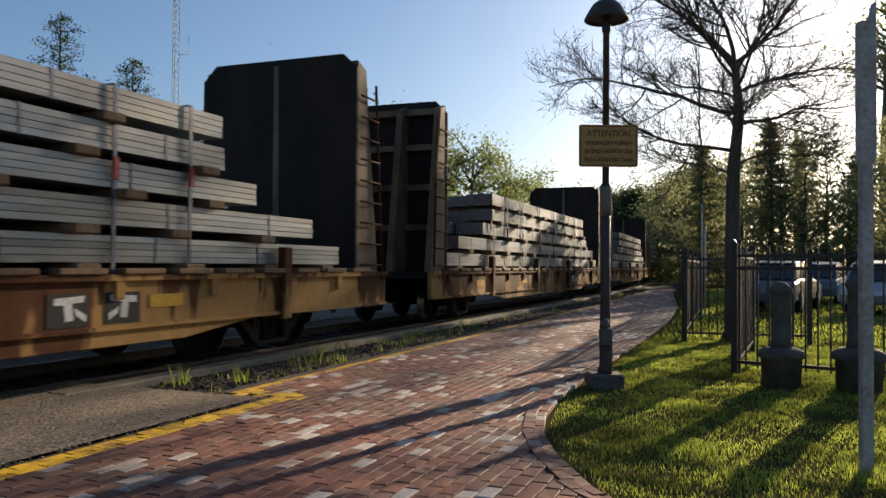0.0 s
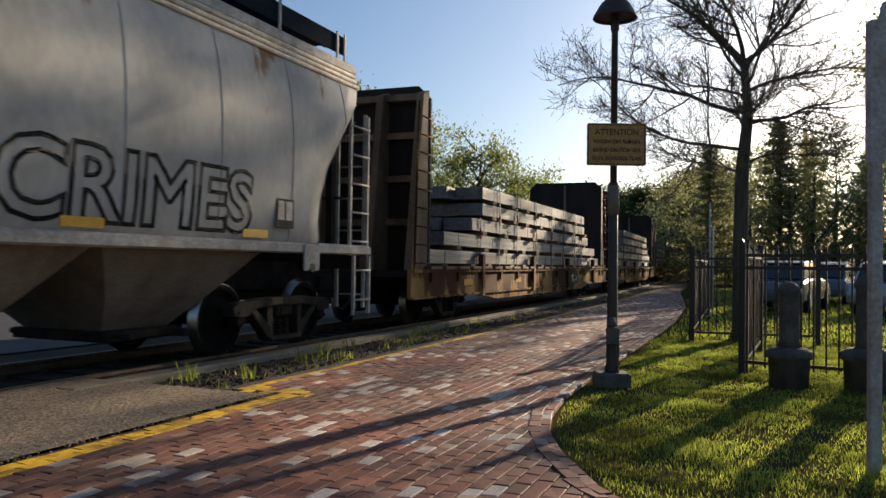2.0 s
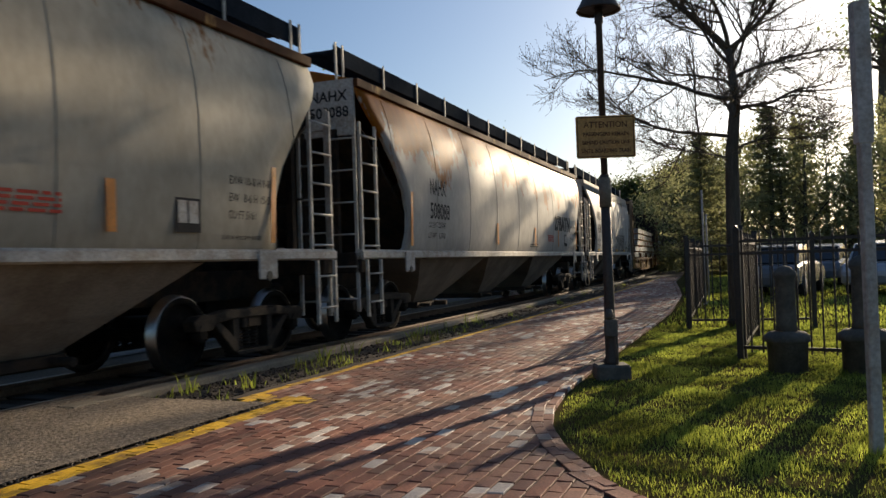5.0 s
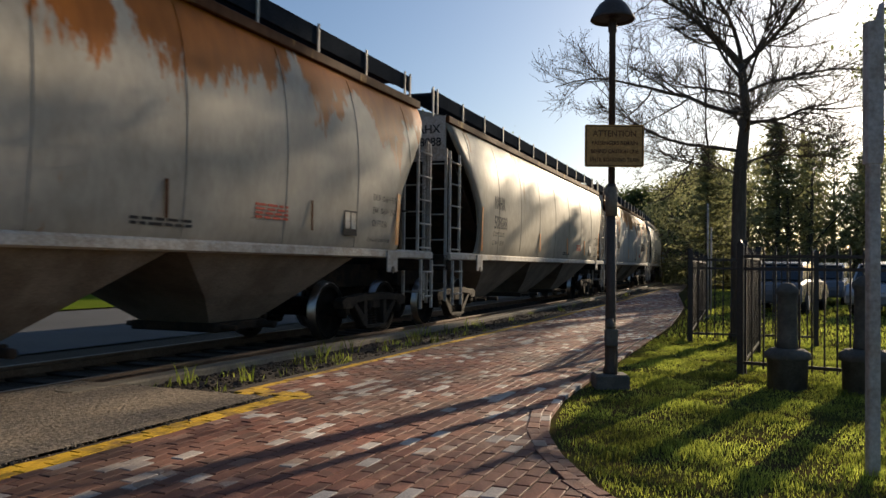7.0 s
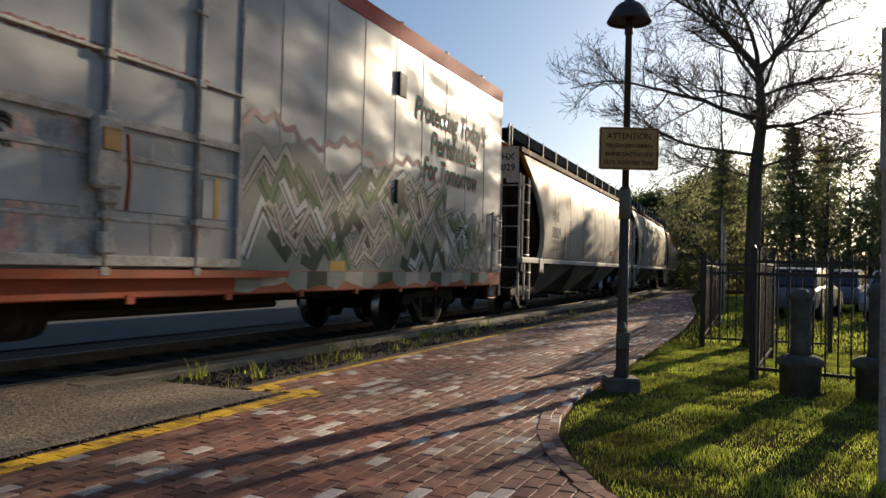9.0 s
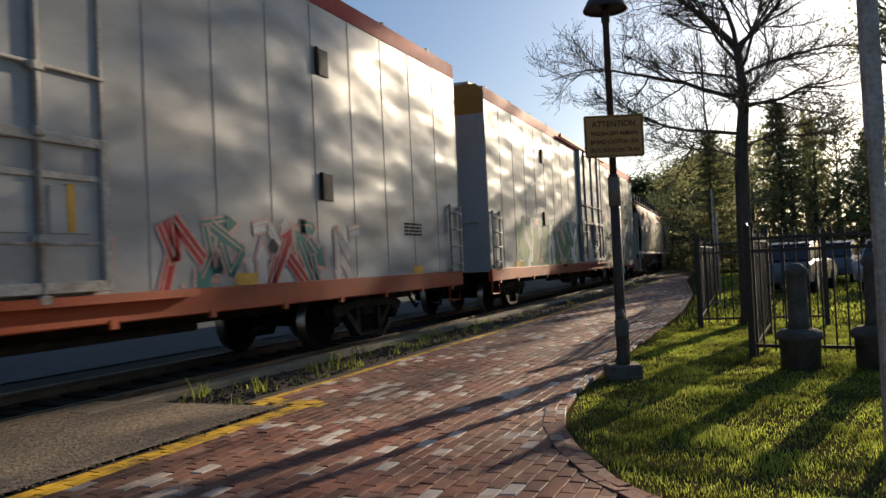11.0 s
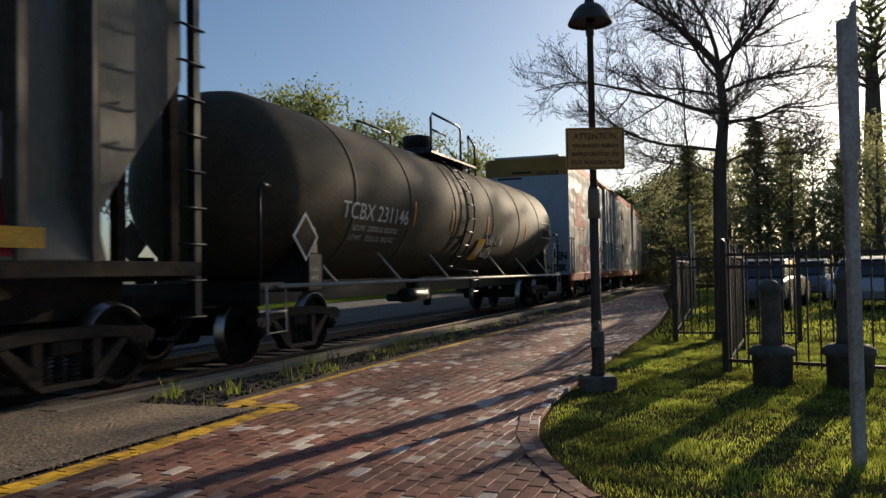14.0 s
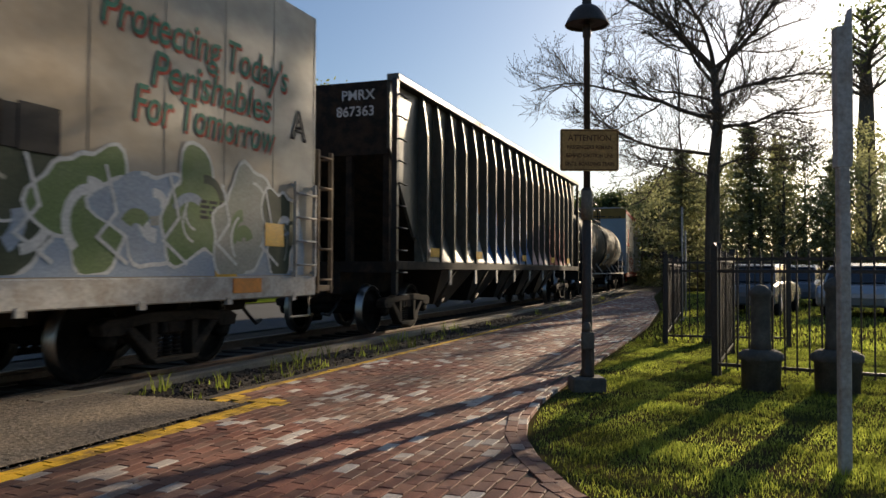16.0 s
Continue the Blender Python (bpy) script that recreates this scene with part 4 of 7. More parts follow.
# ---- insulated box cars ----
def reefer(mid, half, off, z0, z1, skin, label, endskin, seed, top=M_RED, sill=M_ORANGE, doors=True, door_x=.3):
    th = car("insulated_box_car", label, "box car", mid, half, off, "insulated box cars of the freight train")
    W_ = 1.52
    bm = bmesh.new()
    prism(bm, [(-W_, z0), (W_, z0), (W_, z1 - .12), (.9, z1 - .02), (-.9, z1 - .02), (-W_, z1 - .12)], "x", -half, half, bevel=.012)
    bd = part("body", bm, skin, th)
    k = int(2 * half / 1.02)
    for i in range(k + 1):
        x = -half + .03 + i * (2 * half - .06) / k
        for sy in (-1, 1):
            part("panel_seam", block(x - .02, x + .02, sy * W_ - .006, sy * W_ + .006, z0 + .06, z1 - .14), skin, bd)
    if top:
        bm = bmesh.new()
        for sy in (-1, 1):
            box(bm, -half, half, sy * (W_ + .003) - .006, sy * (W_ + .003) + .006, z1 - .4, z1 - .13)
        part("top_band", bm, top, bd, "faded red band under the roof")
    bm = bmesh.new()
    box(bm, -half, half, -1.2, 1.2, z1 - .03, z1 + .02)
    for i in range(12):
        x = -half + .8 + i * (2 * half - 1.6) / 11
        box(bm, x - .04, x + .04, -1.35, 1.35, z1 - .02, z1 + .045)
    part("roof_sheet", bm, M_PALE, bd)
    for sy in (-1, 1):
        bm = bmesh.new()
        box(bm, -half, half, sy * 1.5 - .05, sy * 1.5 + .05, z0 - .22, z0 + .06, .015)
        for i in range(16):
            x = -half + .6 + i * (2 * half - 1.2) / 15
            box(bm, x - .05, x + .05, sy * 1.54 - .02, sy * 1.54 + .02, z0 - .27, z0 - .18)
        part("side_sill", bm, sill, th)
    bm = bmesh.new()
    box(bm, -half + .2, half - .2, -.5, .5, .62, z0)
    for i in range(9):
        x = -half + 1.5 + i * (2 * half - 3) / 8
        box(bm, x - .06, x + .06, -1.4, 1.4, z0 - .2, z0 - .02)
    tube(bm, [(-4, -.9, .62), (4, -.9, .62)], .05, 8)
    lathe(bm, [(.2, -1.1), (.22, -1), (.22, .2), (.2, .3)], (0, -.8, .62), "x", 12)
    part("underframe", bm, M_DARK, th)
    # end walls
    for sx in (-1, 1):
        bm = bmesh.new()
        x0, x1 = sorted((sx * half, sx * (half + .03)))
        box(bm, x0, x1, -W_ + .02, W_ - .02, z0, z1 - .72)
        e = part("end_wall", bm, endskin, th)
        bm = bmesh.new()
        prism(bm, [(-W_ + .02, z1 - .72), (W_ - .02, z1 - .72), (W_ - .02, z1 - .2), (W_ - .14, z1 - .06), (-W_ + .14, z1 - .06), (-W_ + .02, z1 - .2)], "x", x0, x1)
        part("end_top", bm, M_OCHRE, e, "ochre painted top of the end wall")
        bm = bmesh.new()
        tube(bm, [(sx * (half + .06), -1.3, z0 + 1.1), (sx * (half + .06), 1.3, z0 + 1.1)], .02, 6)
        box(bm, min(sx * half, sx * (half + .5)), max(sx * half, sx * (half + .5)), -.8, .8, z0 - .05, z0, .01)
        part("crossover_step", bm, M_PALE, e)
        for sy in (-1, 1):
            bm = bmesh.new()
            xa, xb = sorted((sx * (half - .1), sx * (half - .62)))
            ladder(bm, xa, xb, z0 + .05, z0 + 1.35, sy * (W_ + .07), 4, .018)
            for z in (z0 + .1, z0 + 1.3):
                for x in (xa, xb):
                    box(bm, x - .02, x + .02, sy * W_ - .06, sy * W_ + .06, z - .02, z + .02)
            part("side_ladder", bm, M_PALE, th)
            bm = bmesh.new()
            pts = [(xa, sy * 1.5, z0 - .2), (xa, sy * 1.5, z0 - .5), (xb, sy * 1.5, z0 - .5), (xb, sy * 1.5, z0 - .2)]
            tube(bm, pts, .02, 6)
            part("sill_step", bm, sill, th)
    if doors:
        for sy in (-1, 1):
            hw = 1.98
            y0, y1 = sorted((sy * (W_ + .005), sy * (W_ + .085)))
            d = part("plug_door", block(-hw, hw, y0, y1, z0 + .1, z1 - .32, .02), skin, th)
            d.matrix_local = pose(door_x, 0, 0)
            yo = sy * (W_ + .11)
            for x in (-1.25, 0, 1.22):
                bm = bmesh.new()
                tube(bm, [(x, yo, z0 - .02), (x, yo, z1 - .26)], .028, 8)
                for z in (z0 + .04, z0 + .55, z0 + 1.45, z0 + 2.0, z0 + 2.75, z1 - .5):
                    box(bm, x - .06, x + .06, yo - .045, yo + .045, z - .04, z + .04, .01)
                    box(bm, x - .1, x - .06, yo - .02, yo + .02, z - .025, z + .02)
                part("lock_rod", bm, M_PALE, d)
            # heavy lower frame, its inner panels, and thin bars
            for z, q, out in ((z0 + .14, .05, .13), (z0 + 1.42, .045, .125), (z0 + .52, .018, .1), (z0 + 1.1, .03, .105), (z0 + 2.02, .018, .125)):
                part("door_bar", block(-hw + .02, hw - .02, *sorted((sy * (W_ + .08), sy * (W_ + out))), z - q, z + q, .008), M_PALE, d)
            for x in (-hw + .05, hw - .05):
                part("door_post", block(x - .05, x + .05, *sorted((sy * (W_ + .08), sy * (W_ + .13))), z0 + .1, z0 + 1.46, .01), M_PALE, d)
                part("door_edge", block(x - .025, x + .025, *sorted((sy * (W_ + .08), sy * (W_ + .11))), z0 + 1.46, z1 - .33, .006), M_PALE, d)
            for xa, xb in ((-1.75, -1.34), (-1.15, -.26), (.12, 1.12), (1.32, 1.75)):
                part("door_panel", block(xa, xb, *sorted((sy * (W_ + .084), sy * (W_ + .1))), z0 + .6, z0 + 1.02, .008), skin, d)
            for x in (-1.62, 1.55):
                part("door_stripe", block(x - .04, x + .04, *sorted((sy * (W_ + .09), sy * (W_ + .104))), z0 + .62, z0 + 1.04), M_REFL, d, "yellow paint stripe")
            part("gear_box", block(-.22, .12, sy * (W_ + .17) - .05, sy * (W_ + .17) + .05, z0 + .78, z0 + 1.42, .03), M_PALE, d)
            part("gear_cover", block(-.15, .05, *sorted((sy * (W_ + .22), sy * (W_ + .235))), z0 + 1.12, z0 + 1.32, .005), M_OCHRE, d)
            for z in (z0 + .75, z0 + .3):
                part("rod_guide", block(-.09, .09, *sorted((sy * (W_ + .1), sy * (W_ + .19))), z - .1, z + .1, .015), M_PALE, d)
            bm = bmesh.new()
            tube(bm, [(.16, sy * (W_ + .2), z0 + 1.3), (.2, sy * (W_ + .2), z0 + .95), (.17, sy * (W_ + .2), z0 + .6)], .02, 6)
            part("door_lever", bm, M_ORANGE, d)
            bm = bmesh.new()
            box(bm, -4.5, 3.2, sy * (W_ + .1) - .04, sy * (W_ + .1) + .04, z1 - .3, z1 - .22)
            part("door_track", bm, sill, th)
            bm = bmesh.new()
            box(bm, -4.5, 3.2, sy * (W_ + .1) - .05, sy * (W_ + .1) + .05, z0 - .02, z0 + .06)
            part("door_track", bm, sill, th)
    # vent flaps
    for x in (half - 5.1, -half + 5.1, half - 1.9 - 1.2):
        for z in (z0 + 1.35, z0 + 3.1):
            if x == half - 3.1:
                continue
            bm = bmesh.new()
            box(bm, x - .17, x + .17, -W_ - .02, -W_ - .004, z - .19, z + .19, .006)
            v = part("vent", bm, M_SK, bd, "small square dark vent")
            bm = bmesh.new()
            box(bm, x - .17, x - .13, -W_ - .05, -W_ - .02, z - .19, z + .19)
            part("vent_flap", bm, M_DARK, v)
    reflectors(th, [half - 2.1, half - 7.0, -half + 2.2, -half + 7.2], .42, .16, z0 + .12, -W_ - .008, M_REFL)
    bars(th, half - 2.6, z0 + .9, .7, 4, .035, -W_ - .008, M_INK, seed)
    return th, W_


def slogan(th, rows, size, W_):
    for words, x, z, w in rows:
        side_text(words, size, x + .022, z - .028, M_INKR, th, -W_ - .008, bold=.004, width=w, slant=.22)
        side_text(words, size, x, z, M_INKG, th, -W_ - .0095, bold=.003, width=w, slant=.22)


def flat_part(th, pts, y, material, name="graffiti", label=""):
    bm = bmesh.new()
    bm.faces.new([bm.verts.new((px, y, pz)) for px, pz in pts])
    bmesh.ops.recalc_face_normals(bm, faces=bm.faces[:])
    return part(name, bm, material, th, label)


def ribbon(pts, t):
    """Outline of an angular band of half-width t along points, with mitred corners and cut ends."""
    left, right = [], []
    for i, (px, pz) in enumerate(pts):
        ax, az = pts[max(i - 1, 0)]
        bx, bz = pts[min(i + 1, len(pts) - 1)]
        d0, d1 = Vector((px - ax, pz - az)), Vector((bx - px, bz - pz))
        d0 = d0.normalized() if d0.length > 1e-6 else d1.normalized()
        d1 = d1.normalized() if d1.length > 1e-6 else d0
        n0, n1 = Vector((-d0.y, d0.x)), Vector((-d1.y, d1.x))
        m = n0 + n1
        m = m.normalized() if m.length > .2 else n0
        k = t / max(.42, m.dot(n0))
        left.append((px + m.x * k, pz + m.y * k))
        right.append((px - m.x * k, pz - m.y * k))
    return left + right[::-1]


def zigzag_piece(th, x0, x1, z0, z1, y, seed, count, fills, edge, label, ground=True):
    """Interlocked angular letters: sharp bands with dark edges, pale faces and a thin shadow line."""
    r_ = random.Random(seed)
    k = 18
    top = [(x0 + (x1 - x0) * i / k, z1 - (z1 - z0) * r_.uniform(0, .22)) for i in range(k + 1)]
    if ground:
        flat_part(th, [(x0, z0)] + top + [(x1, z0)], y, M_SHAZE, label=label)
    for i in range(count):
        px = x0 + (x1 - x0) * ((i + r_.random()) / count) * .93
        pz = z0 + (z1 - z0) * r_.choice((.12, .3, .5, .68, .8))
        t = (z1 - z0) * r_.uniform(.03, .055)
        pts = [(px, pz)]
        up = r_.choice((-1, 1))
        for j in range(r_.choice((3, 4, 4))):
            ln = r_.uniform(.3, .75) * (1.0 if j % 2 == 0 else .75)
            ang = radians(r_.choice((38, 50, 62))) * up
            px, pz = px + math.cos(ang) * ln, min(max(pz + math.sin(ang) * ln, z0 + .1), z1 - .12)
            pts.append((min(max(px, x0), x1), pz))
            up = -up
        lv = y - .0006 - i * .00022
        flat_part(th, ribbon(pts, t + .014), lv, edge)
        flat_part(th, ribbon(pts, t), lv - .00006, fills[i % len(fills)])
        flat_part(th, ribbon([(a, b - t * .45) for a, b in pts], t * .2), lv - .00012, edge)


def bubble_piece(th, x0, x1, z0, z1, y, seed, fills, edge, label):
    """Round overlapping letters: fat pale rims, green faces, a lighter stroke and a slot in each."""
    r_ = random.Random(seed)
    n = max(3, int((x1 - x0) / .85))
    w, h_ = (x1 - x0) / n, z1 - z0

    def blob(cx, cz, rx, rz, ph, lobes, grow):
        out = []
        for q in range(44):
            a = 2 * math.pi * q / 44
            k = 1 + .24 * math.sin(lobes * a + ph) + .1 * math.sin(5 * a + ph * 2) + .05 * math.sin(9 * a + ph)
            out.append((min(max(cx + (rx * k + grow) * math.cos(a), x0), x1), max(cz + (rz * k + grow) * math.sin(a), z0)))
        return out
    for i in range(n):
        cx, cz = x0 + (i + .5) * w + r_.uniform(-.08, .08), z0 + h_ * r_.uniform(.42, .55)
        rx, rz = w * r_.uniform(.48, .78), h_ * r_.uniform(.34, .5)
        ph, lobes = r_.uniform(0, 6), r_.choice((2, 3))
        lv = y - i * .0009
        flat_part(th, blob(cx, cz, rx, rz, ph, lobes, .045), lv, edge, label=label)
        flat_part(th, blob(cx, cz, rx, rz, ph, lobes, 0), lv - .0002, fills[i % len(fills)])
        for q in range(5):
            # free arcs of paint inside the letter
            a0, span, ra = r_.uniform(0, 6.28), r_.uniform(1.2, 3.2) * r_.choice((-1, 1)), r_.uniform(.25, .8)
            ox, oz = cx + rx * r_.uniform(-.3, .3), cz + rz * r_.uniform(-.35, .3)
            arc = [(min(max(ox + rx * ra * math.cos(a0 + span * u / 8) * .8, x0), x1), max(oz + rz * ra * math.sin(a0 + span * u / 8) * .8, z0 + .04)) for u in range(9)]
            flat_part(th, ribbon(arc, r_.choice((.014, .02, .05, .075))), lv - .0003 - q * .00008, edge if q % 2 else fills[(i + q) % len(fills)])


R1, RW = reefer(-6.2, 11.6, 8.7, 1.02, 5.24, M_REEF, "dented white insulated box car with pale angular graffiti", M_ENDWHITE, 1)
slogan(R1, (("Protecting Today's", 7.0, 3.7, 3.5), ("Perishables", 7.7, 3.2, 2.3), ("For Tomorrow", 7.4, 2.72, 2.65)), .56, RW)
zigzag_piece(R1, 2.3, 8.4, 1.04, 2.75, -RW - .007, 4, 46, (M_SBEIGE, M_SW, M_SBEIGE, M_SG, M_SBEIGE, M_SGD), M_SGD, "beige and grey-green angular spray graffiti")
zigzag_piece(R1, 8.2, 10.6, 1.04, 2.35, -RW - .0181, 9, 18, (M_SBEIGE, M_SW, M_SBEIGE, M_SG), M_SGD, "beige and grey-green angular spray graffiti", False)
for q in range(17):
    xq = 2.3 + q * .5
    flat_part(R1, [(xq, .84 + .05 * (q % 3)), (xq, 1.07), (xq + .5, 1.07), (xq + .5, .84 + .05 * ((q + 1) % 3)), (xq + .25, .82 + .07 * (q % 2))], -1.5535, (M_SHAZE, M_SBEIGE, M_SHAZE, M_SGD)[q % 4])
for k in range(12):
    xk = 2.4 + k * .42
    flat_part(R1, ribbon([(xk, 2.78 + .1 * math.sin(k * 1.3)), (xk + .2, 2.9 + .1 * math.sin(k * 1.3 + .6)), (xk + .42, 2.78 + .1 * math.sin(k * 1.3 + 1.3))], .04), -RW - .0063 - .0002 * (k % 2), M_SP, label="pink sprayed cloud line")
spray(R1, -9.5, -2.3, 1.06, 2.4, -RW - .007, (M_ST, M_SG, M_SW, M_SP, M_SW), 6, 8, .9, cloud=1, label="teal and pink spray graffiti")
spray(R1, -1.9, 1.9, 1.2, 2.4, -RW - .088, (M_PALE, M_REEF, M_SP, M_PALE, M_REEF), 8, 4, .3, label="faded pink tags")
side_text("KUPS", .5, -1.8, 1.95, M_SK, R1, -RW - .096, stroke=.02, name="graffiti")
side_text("KING", .42, -1.75, 1.4, M_SK, R1, -RW - .096, stroke=.02, name="graffiti")
side_text("CLOSE AND LOCK DOORS BEFORE MOVING CAR", .14, -1.9, 3.0, M_INKR, R1, -RW - .09, width=3.6)

R2, RW = reefer(-30.7, 11.2, 7.95, 1.02, 5.32, M_REEF, "dented white insulated box car with red and teal graffiti", M_ENDWHITE, 2, door_x=.06)
side_text("CRYX", .46, -9.1, 2.3, M_INKR, R2, -RW - .008, bold=.006, width=.83)
side_text("6228", .46, -8.98, 1.82, M_INKR, R2, -RW - .008, bold=.006, width=.83)
side_text("LD LMT 195800", .15, -8.97, 1.36, M_INKR, R2, -RW - .012, width=1.05)
side_text("LT WT   90200", .15, -8.9, 1.16, M_INKR, R2, -RW - .012, width=1.05)
bm = bmesh.new()
lathe(bm, [(.5, -RW - .008), (.5, -RW - .005)], (-9.05, 0, 3.62), "y", 28)
box(bm, -9.0, -8.25, -RW - .0095, -RW - .005, 3.7, 4.05)
box(bm, -8.75, -8.4, -RW - .0095, -RW - .005, 3.2, 3.75)
part("owner_sign", bm, M_INKR, R2, "red disc and block sign of the owner")
bm = bmesh.new()
for k in range(3):
    box(bm, -.25, .25, -.002, 0, -.025, .025, 0, 0, pose(-9.1, -RW - .0105 - k * .0005, 3.68, 0, 60 * k, 0))
part("flake_sign", bm, M_INKW, R2)
bm = bmesh.new()
x = -10.0
for w in (.26, .26, .24, .29, .12, .25, .27, .27, .28, .27):
    patch(bm, x, x + w * .78, 2.84, 3.12 if w > .2 else 2.94, -RW - .006)
    x += w
part("name_bar", bm, M_INKR, R2)
bars(R2, -9.4, 2.7, 1.6, 1, .05, -RW - .006, M_INKR, 4)


def wild_piece(th, x0, x1, z0, z1, y, seed):
    """A red wild-style piece: dark red letters with lumpy tops, white shards and lines over them, teal horns behind."""
    r_ = random.Random(seed)

    def face(bm, pts, lvl):
        return bm.faces.new([bm.verts.new((px, y - .0015 * lvl, pz)) for px, pz in pts])

    def curve(a, b, c, k=6):
        return [((1 - q) ** 2 * a[0] + 2 * q * (1 - q) * b[0] + q * q * c[0], (1 - q) ** 2 * a[1] + 2 * q * (1 - q) * b[1] + q * q * c[1]) for q in [i / k for i in range(k + 1)]]

    def line_(bm, pts, t, lvl):
        for (ax, az), (bx, bz) in zip(pts, pts[1:]):
            d = math.hypot(bx - ax, bz - az) or 1
            ux, uz = (bx - ax) / d * t, (bz - az) / d * t
            face(bm, [(ax - uz, az + ux), (ax + uz, az - ux), (bx + uz, bz - ux), (bx - uz, bz + ux)], lvl + r_.random() * .15)
    h_ = z1 - z0
    k = 7
    w = (x1 - x0) / k
    for i in range(k):
        a = x0 + i * w
        t0, t1 = z1 - h_ * r_.uniform(.05, .3), z1 - h_ * r_.uniform(.0, .22)
        top = curve((a - .06, t0 - .1), (a + w * .4, t1 + .25), (a + w + .06, t1 - .15))
        for col, lo, grow, lvl, nm in ((M_SW, z0, .05, .2, "outline"), (M_SRD, z0, 0, 1, "letter")):
            bm = bmesh.new()
            face(bm, [(a - .07 - grow, lo)] + [(px, pz + grow) for px, pz in top] + [(a + w + .07 + grow, lo)], lvl + i * .08)
            part("graffiti", bm, col, th, "dark red wild-style spray piece")
        bm = bmesh.new()
        face(bm, [(a, z0)] + [(a + w * j / 5, z0 + h_ * (.42 + .1 * math.sin(i * 2 + j * 1.7))) for j in range(6)] + [(a + w, z0)], 1.9 + i * .02)
        part("graffiti", bm, M_SR, th)
        for q in range(4):
            bm = bmesh.new()
            cx, cz = a + w * r_.uniform(.1, .9), z0 + h_ * r_.uniform(.12, .8)
            dx, dz = r_.uniform(.18, .4), r_.uniform(-.2, .25)
            face(bm, [(cx - dx, cz - dz), (cx + .05, cz - dz * .2 - .08), (cx + dx, cz + dz), (cx - .04, cz + dz * .3 + .07)], 2.6 + q * .3)
            part("graffiti", bm, M_SW, th)
            bm = bmesh.new()
            px, pz = a + w * r_.random(), z0 + h_ * r_.uniform(.1, .8)
            pts = [(px, pz)]
            for _ in range(3):
                px = min(max(px + r_.uniform(-.45, .55), x0), x1)
                pz = min(max(pz + r_.uniform(-.5, .5), z0 + .06), z1 - h_ * .25)
                pts.append((px, pz))
            line_(bm, pts, .018, 4.2)
            part("graffiti", bm, M_SW, th)
    for cx, s_ in ((x0 + .5, 1), (x0 + 1.6, 1), (x0 + 3.1, -1), (x0 + 4.3, 1), (x1 - .9, 1), (x1 - .15, .8)):
        zb = z1 - .45 if cx < x1 - .5 else z0 + .55
        for col, g, lvl in ((M_SK, 0, .05), (M_ST, .1, .12), (M_SGT, .2, .17)):
            bm = bmesh.new()
            tip = (cx + s_ * .36, zb + .82 - g * 1.5)
            face(bm, curve((cx - s_ * (.42 - g), zb), (cx + s_ * (.05 + g), zb + .35), tip) + curve(tip, (cx + s_ * (.5 - g * .4), zb + .4), (cx + s_ * (.42 - g), zb))[1:], lvl)
            part("graffiti", bm, col, th, "teal horn of the spray piece")


for z in (3.63, 2.37):
    part("side_plate", block(-2.62, -2.3, -RW - .012, -RW - .004, z - .15, z + .15, .004), M_ENDWHITE, R2, "blue-white square plate")
    part("hinge_box", block(-2.32, -2.22, -RW - .06, -RW - .004, z - .15, z + .15, .01), M_DARK, R2)
part("notice_plate", block(-2.98, -2.68, -RW - .01, -RW - .004, 2.86, 3.12), M_REFL, R2, "yellow notice plate")
bars(R2, -2.95, 3.05, .22, 4, .02, -RW - .011, M_INK, 31)
bm = bmesh.new()
tube(bm, [(-2.72, -RW, 1.95), (-2.72, -RW - .07, 1.95), (-2.4, -RW - .07, 1.95), (-2.4, -RW - .07, 1.1), (-2.4, -RW, 1.1)], .016, 6)
part("grab_iron", bm, M_PALE, R2)
bm = bmesh.new()
lathe(bm, [(.09, -RW - .06), (.09, -RW - .03), (.03, -RW - .01)], (-2.5, 0, 1.3), "y", 14)
part("brake_valve", bm, M_DARK, R2)
x = -.6
for w in (.13, .11, .12, .12, .11, .12, .13):
    part("name_bar", block(x, x + w * .7, -RW - .09, -RW - .086, 4.0, 4.2), M_INKR, R2)
    x += w * 1.15
bars(R2, -.9, 3.45, .4, 3, .06, -RW - .088, M_INKR, 33)


flat_part(R2, [(-8.1, .82), (-8.1, 1.06), (-2.85, 1.06), (-2.6, .82)], -1.5535, M_SR, label="red spray paint run over the sill")
for q in range(9):
    flat_part(R2, ribbon([(-7.9 + q * .58, .83), (-7.7 + q * .58, 1.0), (-7.55 + q * .58, .86)], .02), -1.5545, M_SW)
wild_piece(R2, -8.05, -2.75, .9, 2.3, -RW - .007, 12)
spray(R2, -10.9, -9.2, .86, 1.9, -RW - .007, (M_SK, M_BULK, M_SRD, M_BULK, M_SRD), 3, 3, .3, cloud=0, label="dark red and black throw-up")
spray(R2, 1.9, 7.0, .86, 1.9, -RW - .007, (M_SP, M_SW, M_SR, M_ST, M_SP), 14, 7, .9, label="faded pink graffiti")
end_text("CRYX 6228", .2, -.36, 4.62, M_INK, R2, -11.24, bold=.004, width=.82)
for z, a, b in ((4.7, -.2, .52), (4.5, .15, 1.05)):
    bm = bmesh.new()
    box(bm, -11.24, -11.232, a, b, z, z + .07)
    part("small_print", bm, M_INK, R2)
bm = bmesh.new()
for r in range(7):
    box(bm, -11.24, -11.232, -.35, .05 + .1 * (r % 3), 2.5 + r * .11, 2.53 + r * .11)
part("small_print", bm, M_INKR, R2)
bm = bmesh.new()
box(bm, -11.236, -11.231, -.7, .25, 1.12, 2.05)
part("graffiti", bm, M_SRD, R2, "dark red sprayed block")
